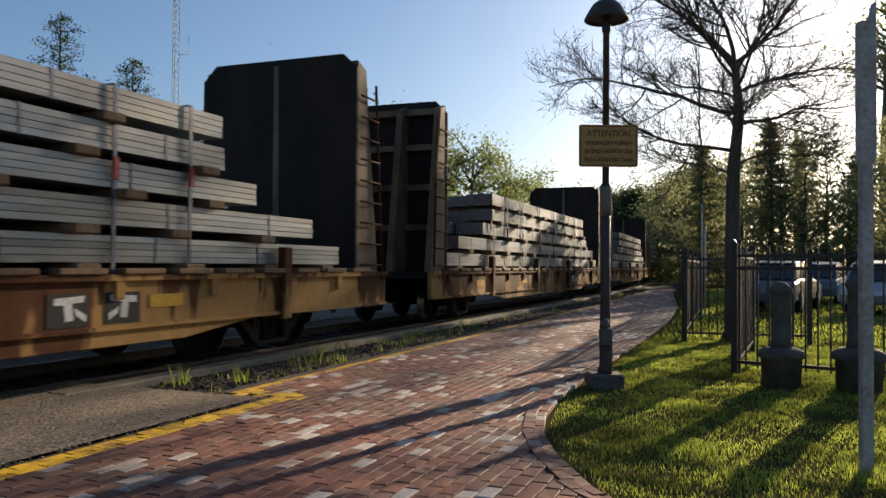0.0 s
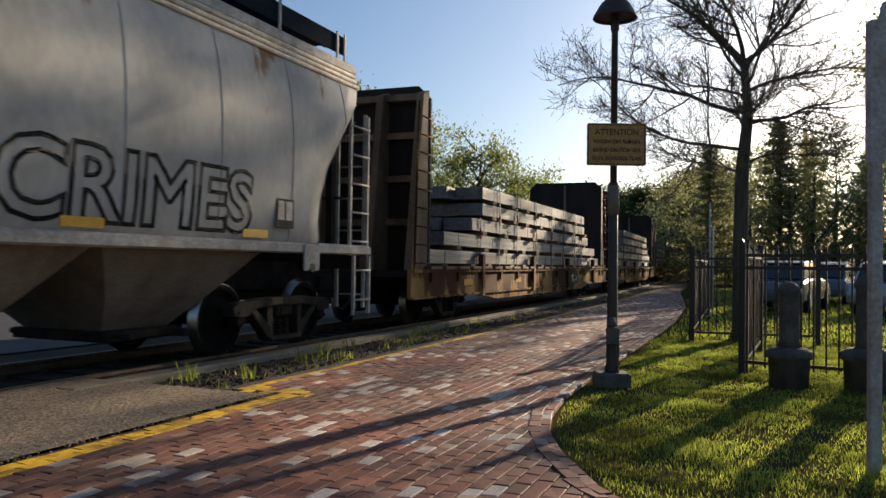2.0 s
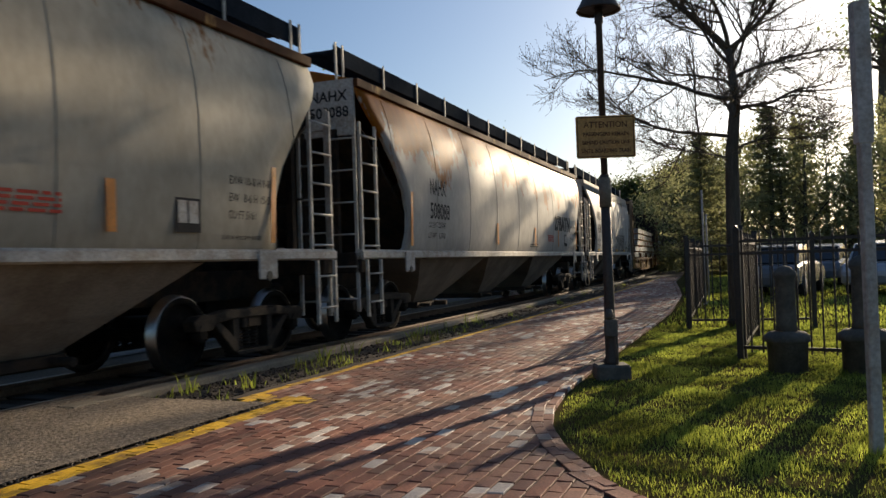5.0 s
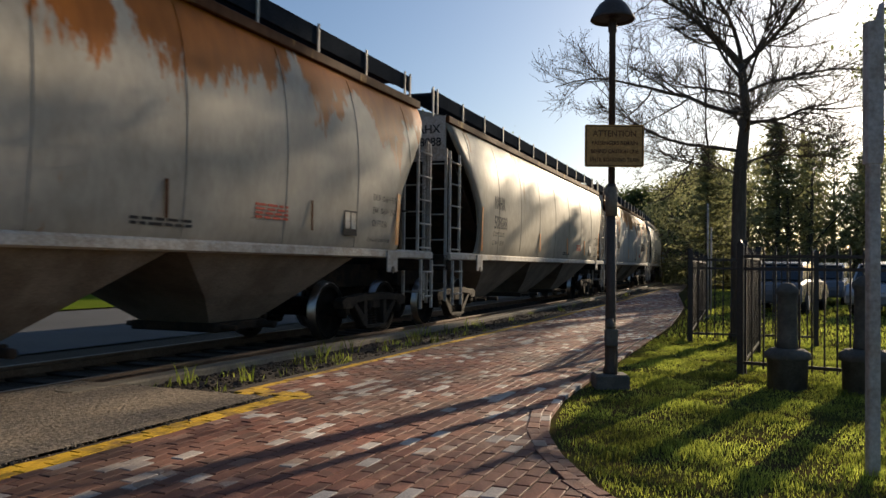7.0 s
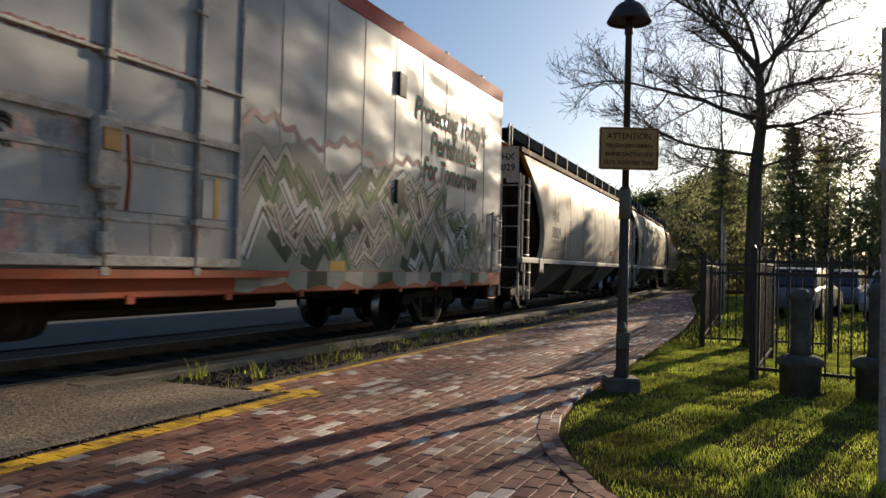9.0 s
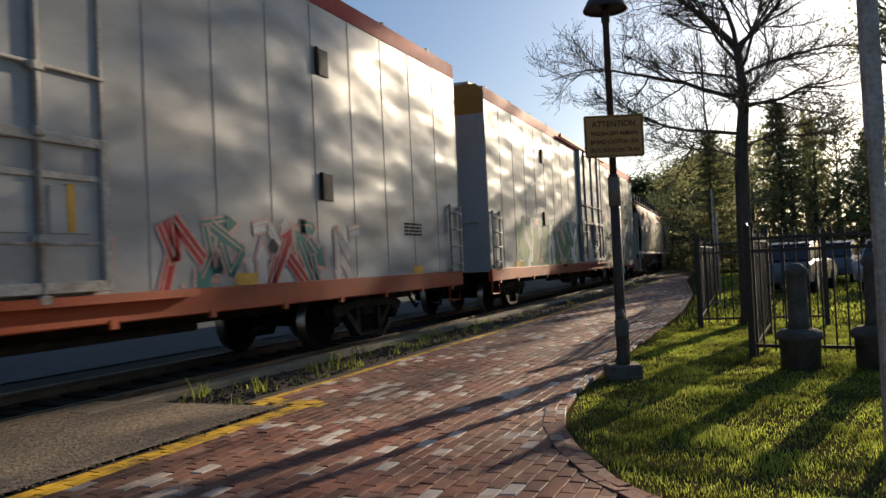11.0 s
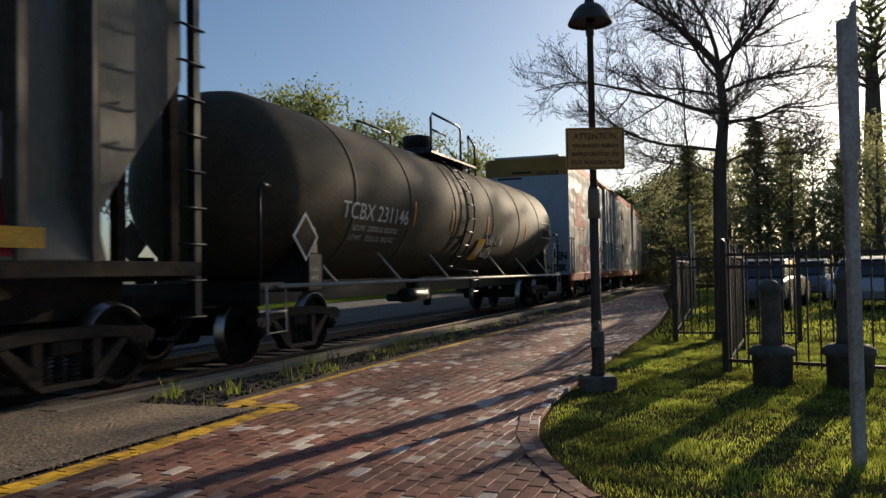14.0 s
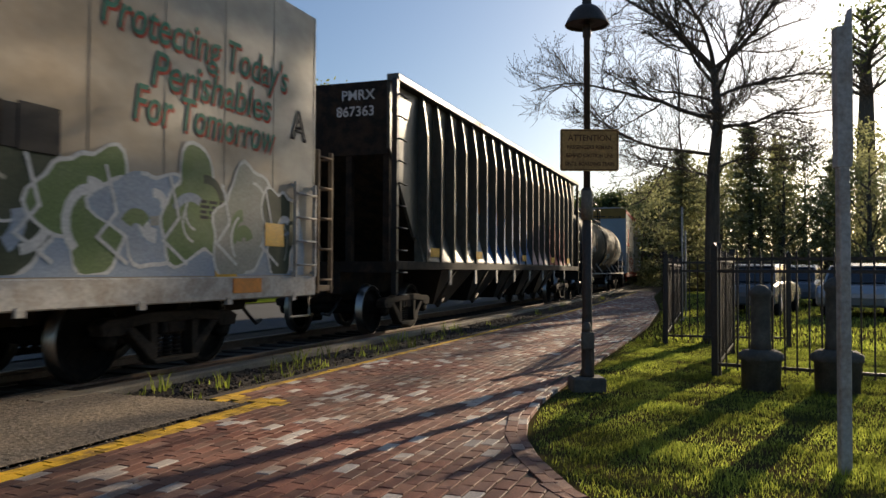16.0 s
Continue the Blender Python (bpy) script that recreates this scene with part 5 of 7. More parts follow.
end_text("DR", .7, .2, 1.3, M_SK, R2, -11.24, stroke=.05, name="graffiti")
end_text("BEN", .38, -.9, 1.57, M_SK, R2, -11.25, stroke=.016, name="graffiti", width=.52)
end_text("DSK", .34, -.95, 1.16, M_SK, R2, -11.25, stroke=.016, name="graffiti", width=.48)

R3, RW = reefer(-95.7, 11.6, 9.1, 1.05, 4.95, M_REEFC, "stained cream insulated box car with green bubble graffiti", M_ENDWHITE, 3, top=None, sill=M_PALE)
slogan(R3, (("Protecting Today's", 7.45, 3.58, 3.35), ("Perishables", 8.15, 3.12, 2.25), ("For Tomorrow", 7.9, 2.72, 2.6)), .54, RW)
bubble_piece(R3, 4.3, 11.1, 1.14, 2.42, -RW - .007, 21, (M_SG, M_SHAZE, M_SGD, M_SG, M_SBLUE), M_SW, "green and white bubble graffiti")
flat_part(R3, [(4.3, 1.12), (4.3, 1.7), (5.2, 1.95), (6.1, 1.62), (7.2, 1.9), (8.3, 1.7), (9.2, 2.1), (10.2, 1.8), (11.1, 2.2), (11.3, 1.5), (11.3, 1.12)], -RW - .0064, M_SBLUE, label="pale blue sprayed haze")
for q in range(7):
    flat_part(R3, ribbon([(4.8 + q * .92, 2.2), (4.95 + q * .92, 1.75), (4.7 + q * .92, 1.5), (5.1 + q * .92, 1.25)], .02), -RW - .0162, M_SW)
bm = bmesh.new()
for x in (11.72, 12.12):
    box(bm, x - .03, x + .03, -1.53, -1.47, .85, 2.95, .008)
for k in range(5):
    tube(bm, [(11.72, -1.52, 1.05 + k * .45), (12.12, -1.52, 1.05 + k * .45)], .018, 6)
    tube(bm, [(12.14, -1.5, 1.05 + k * .45), (12.14, -.95, 1.05 + k * .45)], .018, 6)
box(bm, 12.09, 12.15, -.98, -.92, .85, 2.95, .008)
part("end_ladder", bm, M_BULKTAN, R3, "tan steel corner ladder")
part("end_platform", block(11.65, 12.18, -1.52, 1.52, .88, .97, .01), M_BULKTAN, R3)
part("vent", block(6.55, 7.0, -RW - .025, -RW - .017, 2.2, 2.62, .005), M_SK, R3, "dark square vent hole")
side_text("A", .55, 10.95, 3.0, M_SK, R3, -RW - .009, stroke=.02, name="graffiti")
reflectors(R3, [9.9, 6.0], .6, .18, 1.0, -RW - .04, M_REFO)
bm = bmesh.new()
patch(bm, 10.3, 10.75, 1.5, 1.8, -RW - .02)
part("notice_plate", bm, M_REFL, R3, "yellow notice plate")


# ---- tank car ----
def tank_car():
    mid, half, off = -52.2, 9.0, 7.45
    th = car("tank_car", "black tank car with white lettering and a railed dome", "tank car", mid, half, off)
    R, zc = 1.42, 2.5
    bm = bmesh.new()
    prof = [(.02, -8.75), (.5, -8.7), (.9, -8.58), (1.2, -8.38), (1.36, -8.12), (R, -7.85)]
    for x in (-6.2, -3.9, -1.4, 1.4, 3.9, 6.2):
        prof += [(R, x - .09), (R, x - .03), (R + .012, x - .015), (R + .012, x + .015), (R, x + .03), (R, x + .09)]
    prof += [(R, 7.75)] + [(r, -h_) for r, h_ in prof[5::-1]]
    lathe(bm, prof, (0, 0, zc), "x", 56)
    part("tank", bm, M_TANK, th)
    bm = bmesh.new()
    lathe(bm, [(.5, zc + R - .15), (.5, zc + R + .18), (.3, zc + R + .24)], (-.1, 0, 0), "z", 20)
    lathe(bm, [(.32, zc + R + .1), (.36, zc + R + .48), (.36, zc + R + .5), (.1, zc + R + .56)], (-.1, 0, 0), "z", 20)
    part("dome", bm, M_BLACK, th)
    bm = bmesh.new()
    box(bm, -1.6, 1.5, -.95, -.4, zc + R - .12, zc + R - .07)
    box(bm, -1.6, 1.5, .4, .95, zc + R - .12, zc + R - .07)
    part("dome_platform", bm, M_BLACK, th)
    for sy in (-1, 1):
        bm = bmesh.new()
        y = sy * .92
        zt = zc + R + .76
        tube(bm, [(-1.55, y, zc + R - .3), (-1.55, y, zt - .1), (-1.45, y, zt), (.3, y, zt), (.42, y, zt - .1), (.42, y, zc + R - .3)], .028, 8)
        tube(bm, [(-1.55, y, zc + R + .4), (-.6, y, zc + R + .4)], .024, 6)
        tube(bm, [(1.0, y, zc + R - .3), (1.0, y, zt - .12), (1.5, y, zt - .3), (1.55, y, zc + R - .3)], .028, 8)
        part("dome_rail", bm, M_BLACK, th)
        bm = bmesh.new()
        tube(bm, [(-8.6, sy * 1.5, 1.05), (8.6, sy * 1.5, 1.05)], .03, 8)
        for x in (-7, -4.6, -2.1, 2.1, 4.6, 7):
            tube(bm, [(x, sy * 1.5, 1.05), (x - .35, sy * 1.2, 1.55)], .022, 6)
        part("grab_rail", bm, M_PALE, th, "pale horizontal handrail")
        bm = bmesh.new()
        for x in (-.82, -.3):
            pts = [(x, sy * 1.52, .62), (x, sy * 1.52, 1.2)]
            pts += [(x, sy * (R + .07) * math.cos(a), zc + (R + .07) * math.sin(a)) for a in [radians(d) for d in range(-55, 71, 12)]]
            tube(bm, pts, .02, 6)
        pts = [(1.52, .75), (1.52, 1.0), (1.52, 1.2)] + [((R + .07) * math.cos(radians(d)), zc + (R + .07) * math.sin(radians(d))) for d in range(-52, 71, 12)]
        for y, z in pts:
            tube(bm, [(-.82, sy * y, z), (-.3, sy * y, z)], .016, 6)
        part("side_ladder", bm, M_BLACK, th)
    bm = bmesh.new()
    box(bm, -half, half, -.22, .22, .75, 1.1)
    box(bm, -1.2, -.4, -.4, .4, .55, 1.15, .05)
    tube(bm, [(.4, 0, 1.2), (.4, 0, .4)], .1, 10)
    tube(bm, [(-3.4, -1.0, .75), (-2.4, -1.0, .75)], .14, 10)
    part("underframe", bm, M_BLACK, th)
    for sx in (-1, 1):
        bm = bmesh.new()
        prism(bm, [(-1.35, .95), (1.35, .95), (1.3, 1.9), (.9, 1.5), (0, 1.3), (-.9, 1.5), (-1.3, 1.9)], "x", sx * off - .18, sx * off + .18, bevel=.02)
        part("saddle", bm, M_BLACK, th)
        bm = bmesh.new()
        box(bm, sx * (half - .6), sx * half, -1.45, 1.45, 1.0, 1.1, .01)
        box(bm, sx * (half - .05), sx * half, -1.45, 1.45, .8, 1.1)
        part("end_platform", bm, M_BLACK, th)
        for sy in (-1, 1):
            bm = bmesh.new()
            x = sx * (half - .08)
            tube(bm, [(x, sy * 1.4, 1.05), (x, sy * 1.4, 2.3), (x - sx * .08, sy * 1.4, 2.38), (x - sx * .35, sy * 1.32, 2.38)], .026, 8)
            part("corner_rail", bm, M_BLACK, th)
            bm = bmesh.new()
            xa, xb = sx * (half - .55), sx * (half - .1)
            tube(bm, [(xa, sy * 1.48, 1.05), (xa, sy * 1.5, .45), (xb, sy * 1.5, .45), (xb, sy * 1.48, 1.05)], .02, 6)
            tube(bm, [(xa, sy * 1.5, .72), (xb, sy * 1.5, .72)], .018, 6)
            part("corner_step", bm, M_PALE, th)
            bm = bmesh.new()
            box(bm, sx * (half - 1.32) - .2, sx * (half - 1.32) + .2, sy * 1.5 - .006, sy * 1.5 + .006, .98, 1.5, .02)
            jp = part("jack_plate", bm, M_BLACK, th)
            if sy < 0:
                side_text("JACK", .09, sx * (half - 1.32) - .14, 1.24, M_INKW, jp, -1.512)
                side_text("HERE", .09, sx * (half - 1.32) - .14, 1.12, M_INKW, jp, -1.512)
            bm = bmesh.new()
            box(bm, -.24, .24, -.006, .006, -.24, .24, 0, 0, pose(sx * (half - 1.05), sy * 1.51, 1.72, 0, 45, 0))
            pl = part("placard", bm, M_INKW, th, "white diamond placard")
            bm = bmesh.new()
            box(bm, -.2, .2, -.004, .004, -.2, .2, 0, 0, pose(sx * (half - 1.05), sy * 1.518, 1.72, 0, 45, 0))
            part("placard_face", bm, M_DARK, pl)

    side_text("TCBX 231146", .38, -6.62, 2.08, M_INKW, th, wrap=tank_y, bold=.002, width=2.6)
    side_text("LD LMT  210700 LB  95550 KG", .13, -6.14, 1.9, M_INKW, th, wrap=tank_y, width=1.75)
    side_text("LT WT    75300 LB  34150 KG", .13, -6.14, 1.74, M_INKW, th, wrap=tank_y, width=1.75)
    for r in range(6):
        side_text("WWWWWWWWWWWW"[:12 - r % 3], .06, -3.55, 2.0 - r * .1, M_DIRTY, th, wrap=tank_y, width=.5 - .05 * (r % 3))
    for x, z in ((-3.79, 2.1), (-1.64, 2.08), (.9, 2.1), (4.6, 2.1), (7.78, 2.0)):
        side_text("I", .62, x, z, M_REFO, th, wrap=tank_y, bold=.012, name="reflector")
    bm = bmesh.new()
    for a in ((6.5, 7.65, 2.66, 2.68), (6.5, 7.65, 2.2, 2.22)):
        patch(bm, *a, -1.436)
    for a in ((6.5, 6.52, 2.2, 2.68), (7.63, 7.65, 2.2, 2.68)):
        patch(bm, *a, -1.436)
    part("data_frame", bm, M_INKW, th)
    bars(th, 6.58, 2.42, 1.0, 3, .04, -1.434, M_DIRTY, 11)
    def on_tank(pts, lift):
        """Points of the side, bent round the tank."""
        return [(px, -tank_y(pz) - lift, pz) for px, pz in pts]

    bm = bmesh.new()
    rows = [[bm.verts.new(q) for q in on_tank([(.46 - .06 * k / 5, 1.98 - k * .1), (1.02 - .06 * k / 5, 1.98 - k * .1)], .01)] for k in range(6)]
    for u, v in zip(rows, rows[1:]):
        bm.faces.new((u[0], v[0], v[1], u[1]))
    pl = part("notice_plate", bm, M_REFL, th, "yellow notice plate")
    bm = bmesh.new()
    rows = [[bm.verts.new(q) for q in on_tank([(.6, 1.84 - k * .08), (.9, 1.84 - k * .08)], .014)] for k in range(4)]
    for u, v in zip(rows, rows[1:]):
        bm.faces.new((u[0], v[0], v[1], u[1]))
    part("plate_paper", bm, M_PALE, pl, "faded paper on the plate")
    # two lines of looping chalk-white scrawl
    rnd = random.Random(17)
    for zc_, wide in ((1.98, 1.25), (1.66, .75)):
        px = 1.12
        while px < 1.12 + wide:
            bm = bmesh.new()
            ph, rx, rz = rnd.uniform(0, 6), rnd.uniform(.05, .1), rnd.uniform(.1, .15)
            pts = [(px + rx * math.cos(ph + q * .5) + .006 * q, zc_ + rz * math.sin(ph * .7 + q * .42)) for q in range(11)]
            tube(bm, on_tank(pts, .004), .011, 4)
            part("graffiti", bm, M_SW, th, "looping white spray scrawl")
            px += rnd.uniform(.13, .19)
    return th


tank_car()


# ---- open-top ribbed hopper ----
def ribbed_hopper():
    mid, half, off = -71.8, 9.4, 7.9
    th = car("open_hopper_car", "black ribbed open-top hopper car with bright graffiti along its foot", "hopper car", mid, half, off)
    z0, z1 = 1.3, 4.75
    for sy in (-1, 1):
        bm = bmesh.new()
        box(bm, -half + 2.2, half - 2.2, sy * 1.3 - .03, sy * 1.3 + .03, z0, z1 - .1)
        for sx in (-1, 1):
            prism(bm, [(sx * (half - 2.2), z0), (sx * (half - 2.2), z1 - .1), (sx * (half - .1), z1 - .1), (sx * (half - .1), 3.4), (sx * (half - 1.3), z0 + .55)], "y", sy * 1.3 - .03, sy * 1.3 + .03)
        # foot flare
        prism(bm, [(sy * 1.3, z0 + .62), (sy * 1.34, z0 + .62), (sy * 1.5, z0 + .08), (sy * 1.5, z0), (sy * 1.3, z0)], "x", -half + 1.4, half - 1.4)
        side = part("side_sheet", bm, M_COAL, th)
        n = 20
        for i in range(n):
            x = -half + 1.55 + i * (2 * half - 3.1) / (n - 1)
            bm = bmesh.new()
            if sy < 0:
                a, b = -1.32, -1.53
            else:
                a, b = 1.32, 1.53
            for xx0, xx1 in ((x - .045, x + .045),):
                prism(bm, [(a, z1 - .12), (b * .93, z1 - .14), (b, z1 - .9), (b, z0 + .05), (a, z0 + .05)], "x", xx0, xx1, bevel=.008)
            prism(bm, [(x + .045, z1 - .2), (x + .13, z1 - .95), (x + .13, z0 + .9), (x + .045, z0 + .1)], "y", min(a, a * 1.03), max(a, a * 1.03))
            rb = part("rib", bm, M_COAL, side)
            # tan strip paints the sun's highlight along the worn rib edge
            part("worn_edge", block(x + .026, x + .047, *sorted((b * 1.0015, b * .99)), z0 + .06, z1 - .92), M_BULKTAN, rb, "worn rib edge, its sun highlight painted as a tan strip")
        bm = bmesh.new()
        box(bm, -half + .05, half - .05, sy * 1.4 - .12, sy * 1.4 + .12, z1 - .14, z1, .015)
        part("top_chord", bm, M_COAL, th)
        bm = bmesh.new()
        box(bm, -half, half, sy * 1.46 - .06, sy * 1.46 + .06, z0 - .1, z0 + .06, .012)
        part("side_sill", bm, M_DIRTY, th)
        for i in range(8):
            x = -half + 3 + i * (2 * half - 6) / 7
            bm = bmesh.new()
            box(bm, x - .07, x + .07, sy * 1.5 - .012, sy * 1.5 + .012, z0 - .42, z0 - .08)
            part("hanger", bm, M_PALE, th)
        for sx in (-1, 1):
            bm = bmesh.new()
            xa = sx * (half - .05)
            box(bm, xa - .05, xa + .05, sy * 1.46 - .05, sy * 1.46 + .05, z0 - .55, z1 - .1)
            for k in range(10):
                z = .75 + k * .4
                tube(bm, [(xa, sy * 1.5, z), (xa + sx * .06, sy * 1.56, z), (xa - sx * .32, sy * 1.56, z), (xa - sx * .32, sy * 1.5, z)], .016, 6)
            part("corner_ladder", bm, M_BLACK, th)
    for sx in (-1, 1):
        bm = bmesh.new()
        prism(bm, [(sx * (half - .1), z1 - .1), (sx * (half - .16), z1 - .1), (sx * (half - .16), 3.3), (sx * (half - 3.2), z0 - .1), (sx * (half - 3.1), z0 - .1), (sx * (half - .1), 3.3)], "y", -1.3, 1.3)
        part("end_sheet", bm, M_DARK, th)
        bm = bmesh.new()
        for y in (-1.25, -.5, .5, 1.25):
            box(bm, sx * (half - .25), sx * (half - .12), y - .06, y + .06, z0, 3.4)
        box(bm, sx * (half - .3), sx * half, -1.48, 1.48, z0 - .15, z0 + .05)
        box(bm, sx * (half - 3), sx * half, -.4, .4, .75, z0)
        part("end_frame", bm, M_DARK, th)
    for i in range(5):
        xc = -5.0 + i * 2.5
        bm = bmesh.new()
        a = [bm.verts.new((xc + sx * 1.25, sy * 1.28, z0)) for sx, sy in ((-1, -1), (1, -1), (1, 1), (-1, 1))]
        b = [bm.verts.new((xc + sx * .45, sy * .75, .42)) for sx, sy in ((-1, -1), (1, -1), (1, 1), (-1, 1))]
        bm.faces.new(a[::-1])
        bm.faces.new(b)
        for j in range(4):
            bm.faces.new((a[j], a[(j + 1) % 4], b[(j + 1) % 4], b[j]))
        pk = part("hopper_pocket", bm, M_BLACK, th)
        bm = bmesh.new()
        tube(bm, [(xc - .9, -1.45, z0 - .1), (xc - 1.25, -1.1, .45)], .03, 6)
        tube(bm, [(xc - 1.25, -1.15, .42), (xc - .8, -1.15, .6)], .04, 6)
        part("gate_linkage", bm, M_DIRTY, pk)
    # painted foot of the side: bays between ribs
    rnd = random.Random(5)
    n = 20
    pitch = (2 * half - 3.1) / (n - 1)
    cols = [None, None, None, None, (M_SW, M_SB), (M_SB, M_SR), (M_SB, M_SW), (M_SB, M_SR), (M_SB, M_SW), (M_SB, M_ST), (M_SB, M_SK), (M_SP, M_SP), (M_SP, M_SP), (M_SP, M_SP), (M_SRD, M_SW), (M_SRD, M_SW), (M_SRD, M_SBLUE), (M_SRD, M_SK), None]
    for i, c in enumerate(cols):
        if not c:
            continue
        x = -half + 1.55 + i * pitch
        bm = bmesh.new()
        pink, red = c[0] is M_SP, c[0] is M_SRD
        zt = z0 + (1.42 if pink else 1.05 + .6 * abs(math.sin(i * .95)))
        k = 6
        top = [(x + .06 + (pitch - .12) * j / k, zt + (rnd.uniform(-.04, .04) if pink else .22 * math.sin(i * 1.9 + j * .75) + rnd.uniform(-.04, .04))) for j in range(k + 1)]
        vs = [bm.verts.new((x + pitch - .06, -1.345, z0 + .62)), bm.verts.new((x + .06, -1.345, z0 + .62))]
        vs += [bm.verts.new((px, -1.338, pz)) for px, pz in top]
        bm.faces.new(vs)
        bm.faces.new([bm.verts.new(v) for v in ((x + .06, -1.508, z0 + .09), (x + pitch - .06, -1.508, z0 + .09), (x + pitch - .06, -1.346, z0 + .62), (x + .06, -1.346, z0 + .62))])
        bmesh.ops.recalc_face_normals(bm, faces=bm.faces[:])
        part("graffiti", bm, c[0], th, "blue, red and pink spray graffiti between the ribs")
        flat_part(th, [(x - .044, z0 + .08), (x + .044, z0 + .08), (x + .044, zt - .05), (x, zt + .02), (x - .044, zt - .08)], -1.5315, c[0])
        tones = (M_SBEIGE, M_SHAZE) if pink else (M_SW, M_SBLUE, M_SK, M_SW) if red else (M_SBLUE, M_SK, M_SRD, M_REFO, M_SBLUE)
        for q in range(3 if pink else 6):
            # arcs of paint that sweep across the bay
            a0, span, ra = rnd.uniform(0, 6.28), rnd.uniform(1.0, 2.6) * rnd.choice((-1, 1)), rnd.uniform(.18, .45)
            ox, oz = x + pitch * rnd.uniform(.2, .8), z0 + rnd.uniform(.75, max(.9, zt - z0 - .1))
            arc = [(min(max(ox + ra * math.cos(a0 + span * u / 7), x + .06), x + pitch - .06), min(max(oz + 1.2 * ra * math.sin(a0 + span * u / 7), z0 + .64), zt + .1)) for u in range(8)]
            flat_part(th, ribbon(arc, rnd.choice((.02, .03, .055))), -1.3465 - q * .0008, tones[q % len(tones)])
        if red:
            flat_part(th, ribbon([(x + .12 * pitch, zt + .05), (x + .3 * pitch, zt + .5), (x + .5 * pitch, zt + .02), (x + .85 * pitch, zt + .35)], .03), -1.3365, M_SBLUE, label="pale blue sprayed flare")
    for i, (tx, z, sz) in enumerate((("RX", 2.42, .42),)):
        x = -half + 1.55 + (3 + i) * pitch
        side_text(tx, sz, x + .15, z, M_INKW, th, -1.34, bold=.006)
    side_text("PM", .42, -half + 1.55 + 2 * pitch + .15, 2.42, M_INKW, th, -1.34, bold=.006)
    for i, tx in enumerate(("86", "73", "63")):
        side_text(tx, .42, -half + 1.55 + (2 + i) * pitch + .17, 2.0, M_INKW, th, -1.352 if i == 2 else -1.34, bold=.006)
    side_text("200500", .14, -half + 1.55 + 3 * pitch + .15, 1.72, M_INKW, th, -1.42)
    side_text("67500", .14, -half + 1.55 + 3 * pitch + .15, 1.56, M_INKW, th, -1.46)
    end_text("PMRX", .26, -.35, 4.32, M_INKW, th, -half + .09, bold=.004)
    end_text("867363", .26, -.25, 4.02, M_INKW, th, -half + .09, bold=.004)
    reflectors(th, [-half + 1.95, -half + 5, -half + 9.5, half - 5.2, half - 2.4], .5, .18, z0 + .25, -1.535, M_REFL)
    return th


ribbed_hopper()


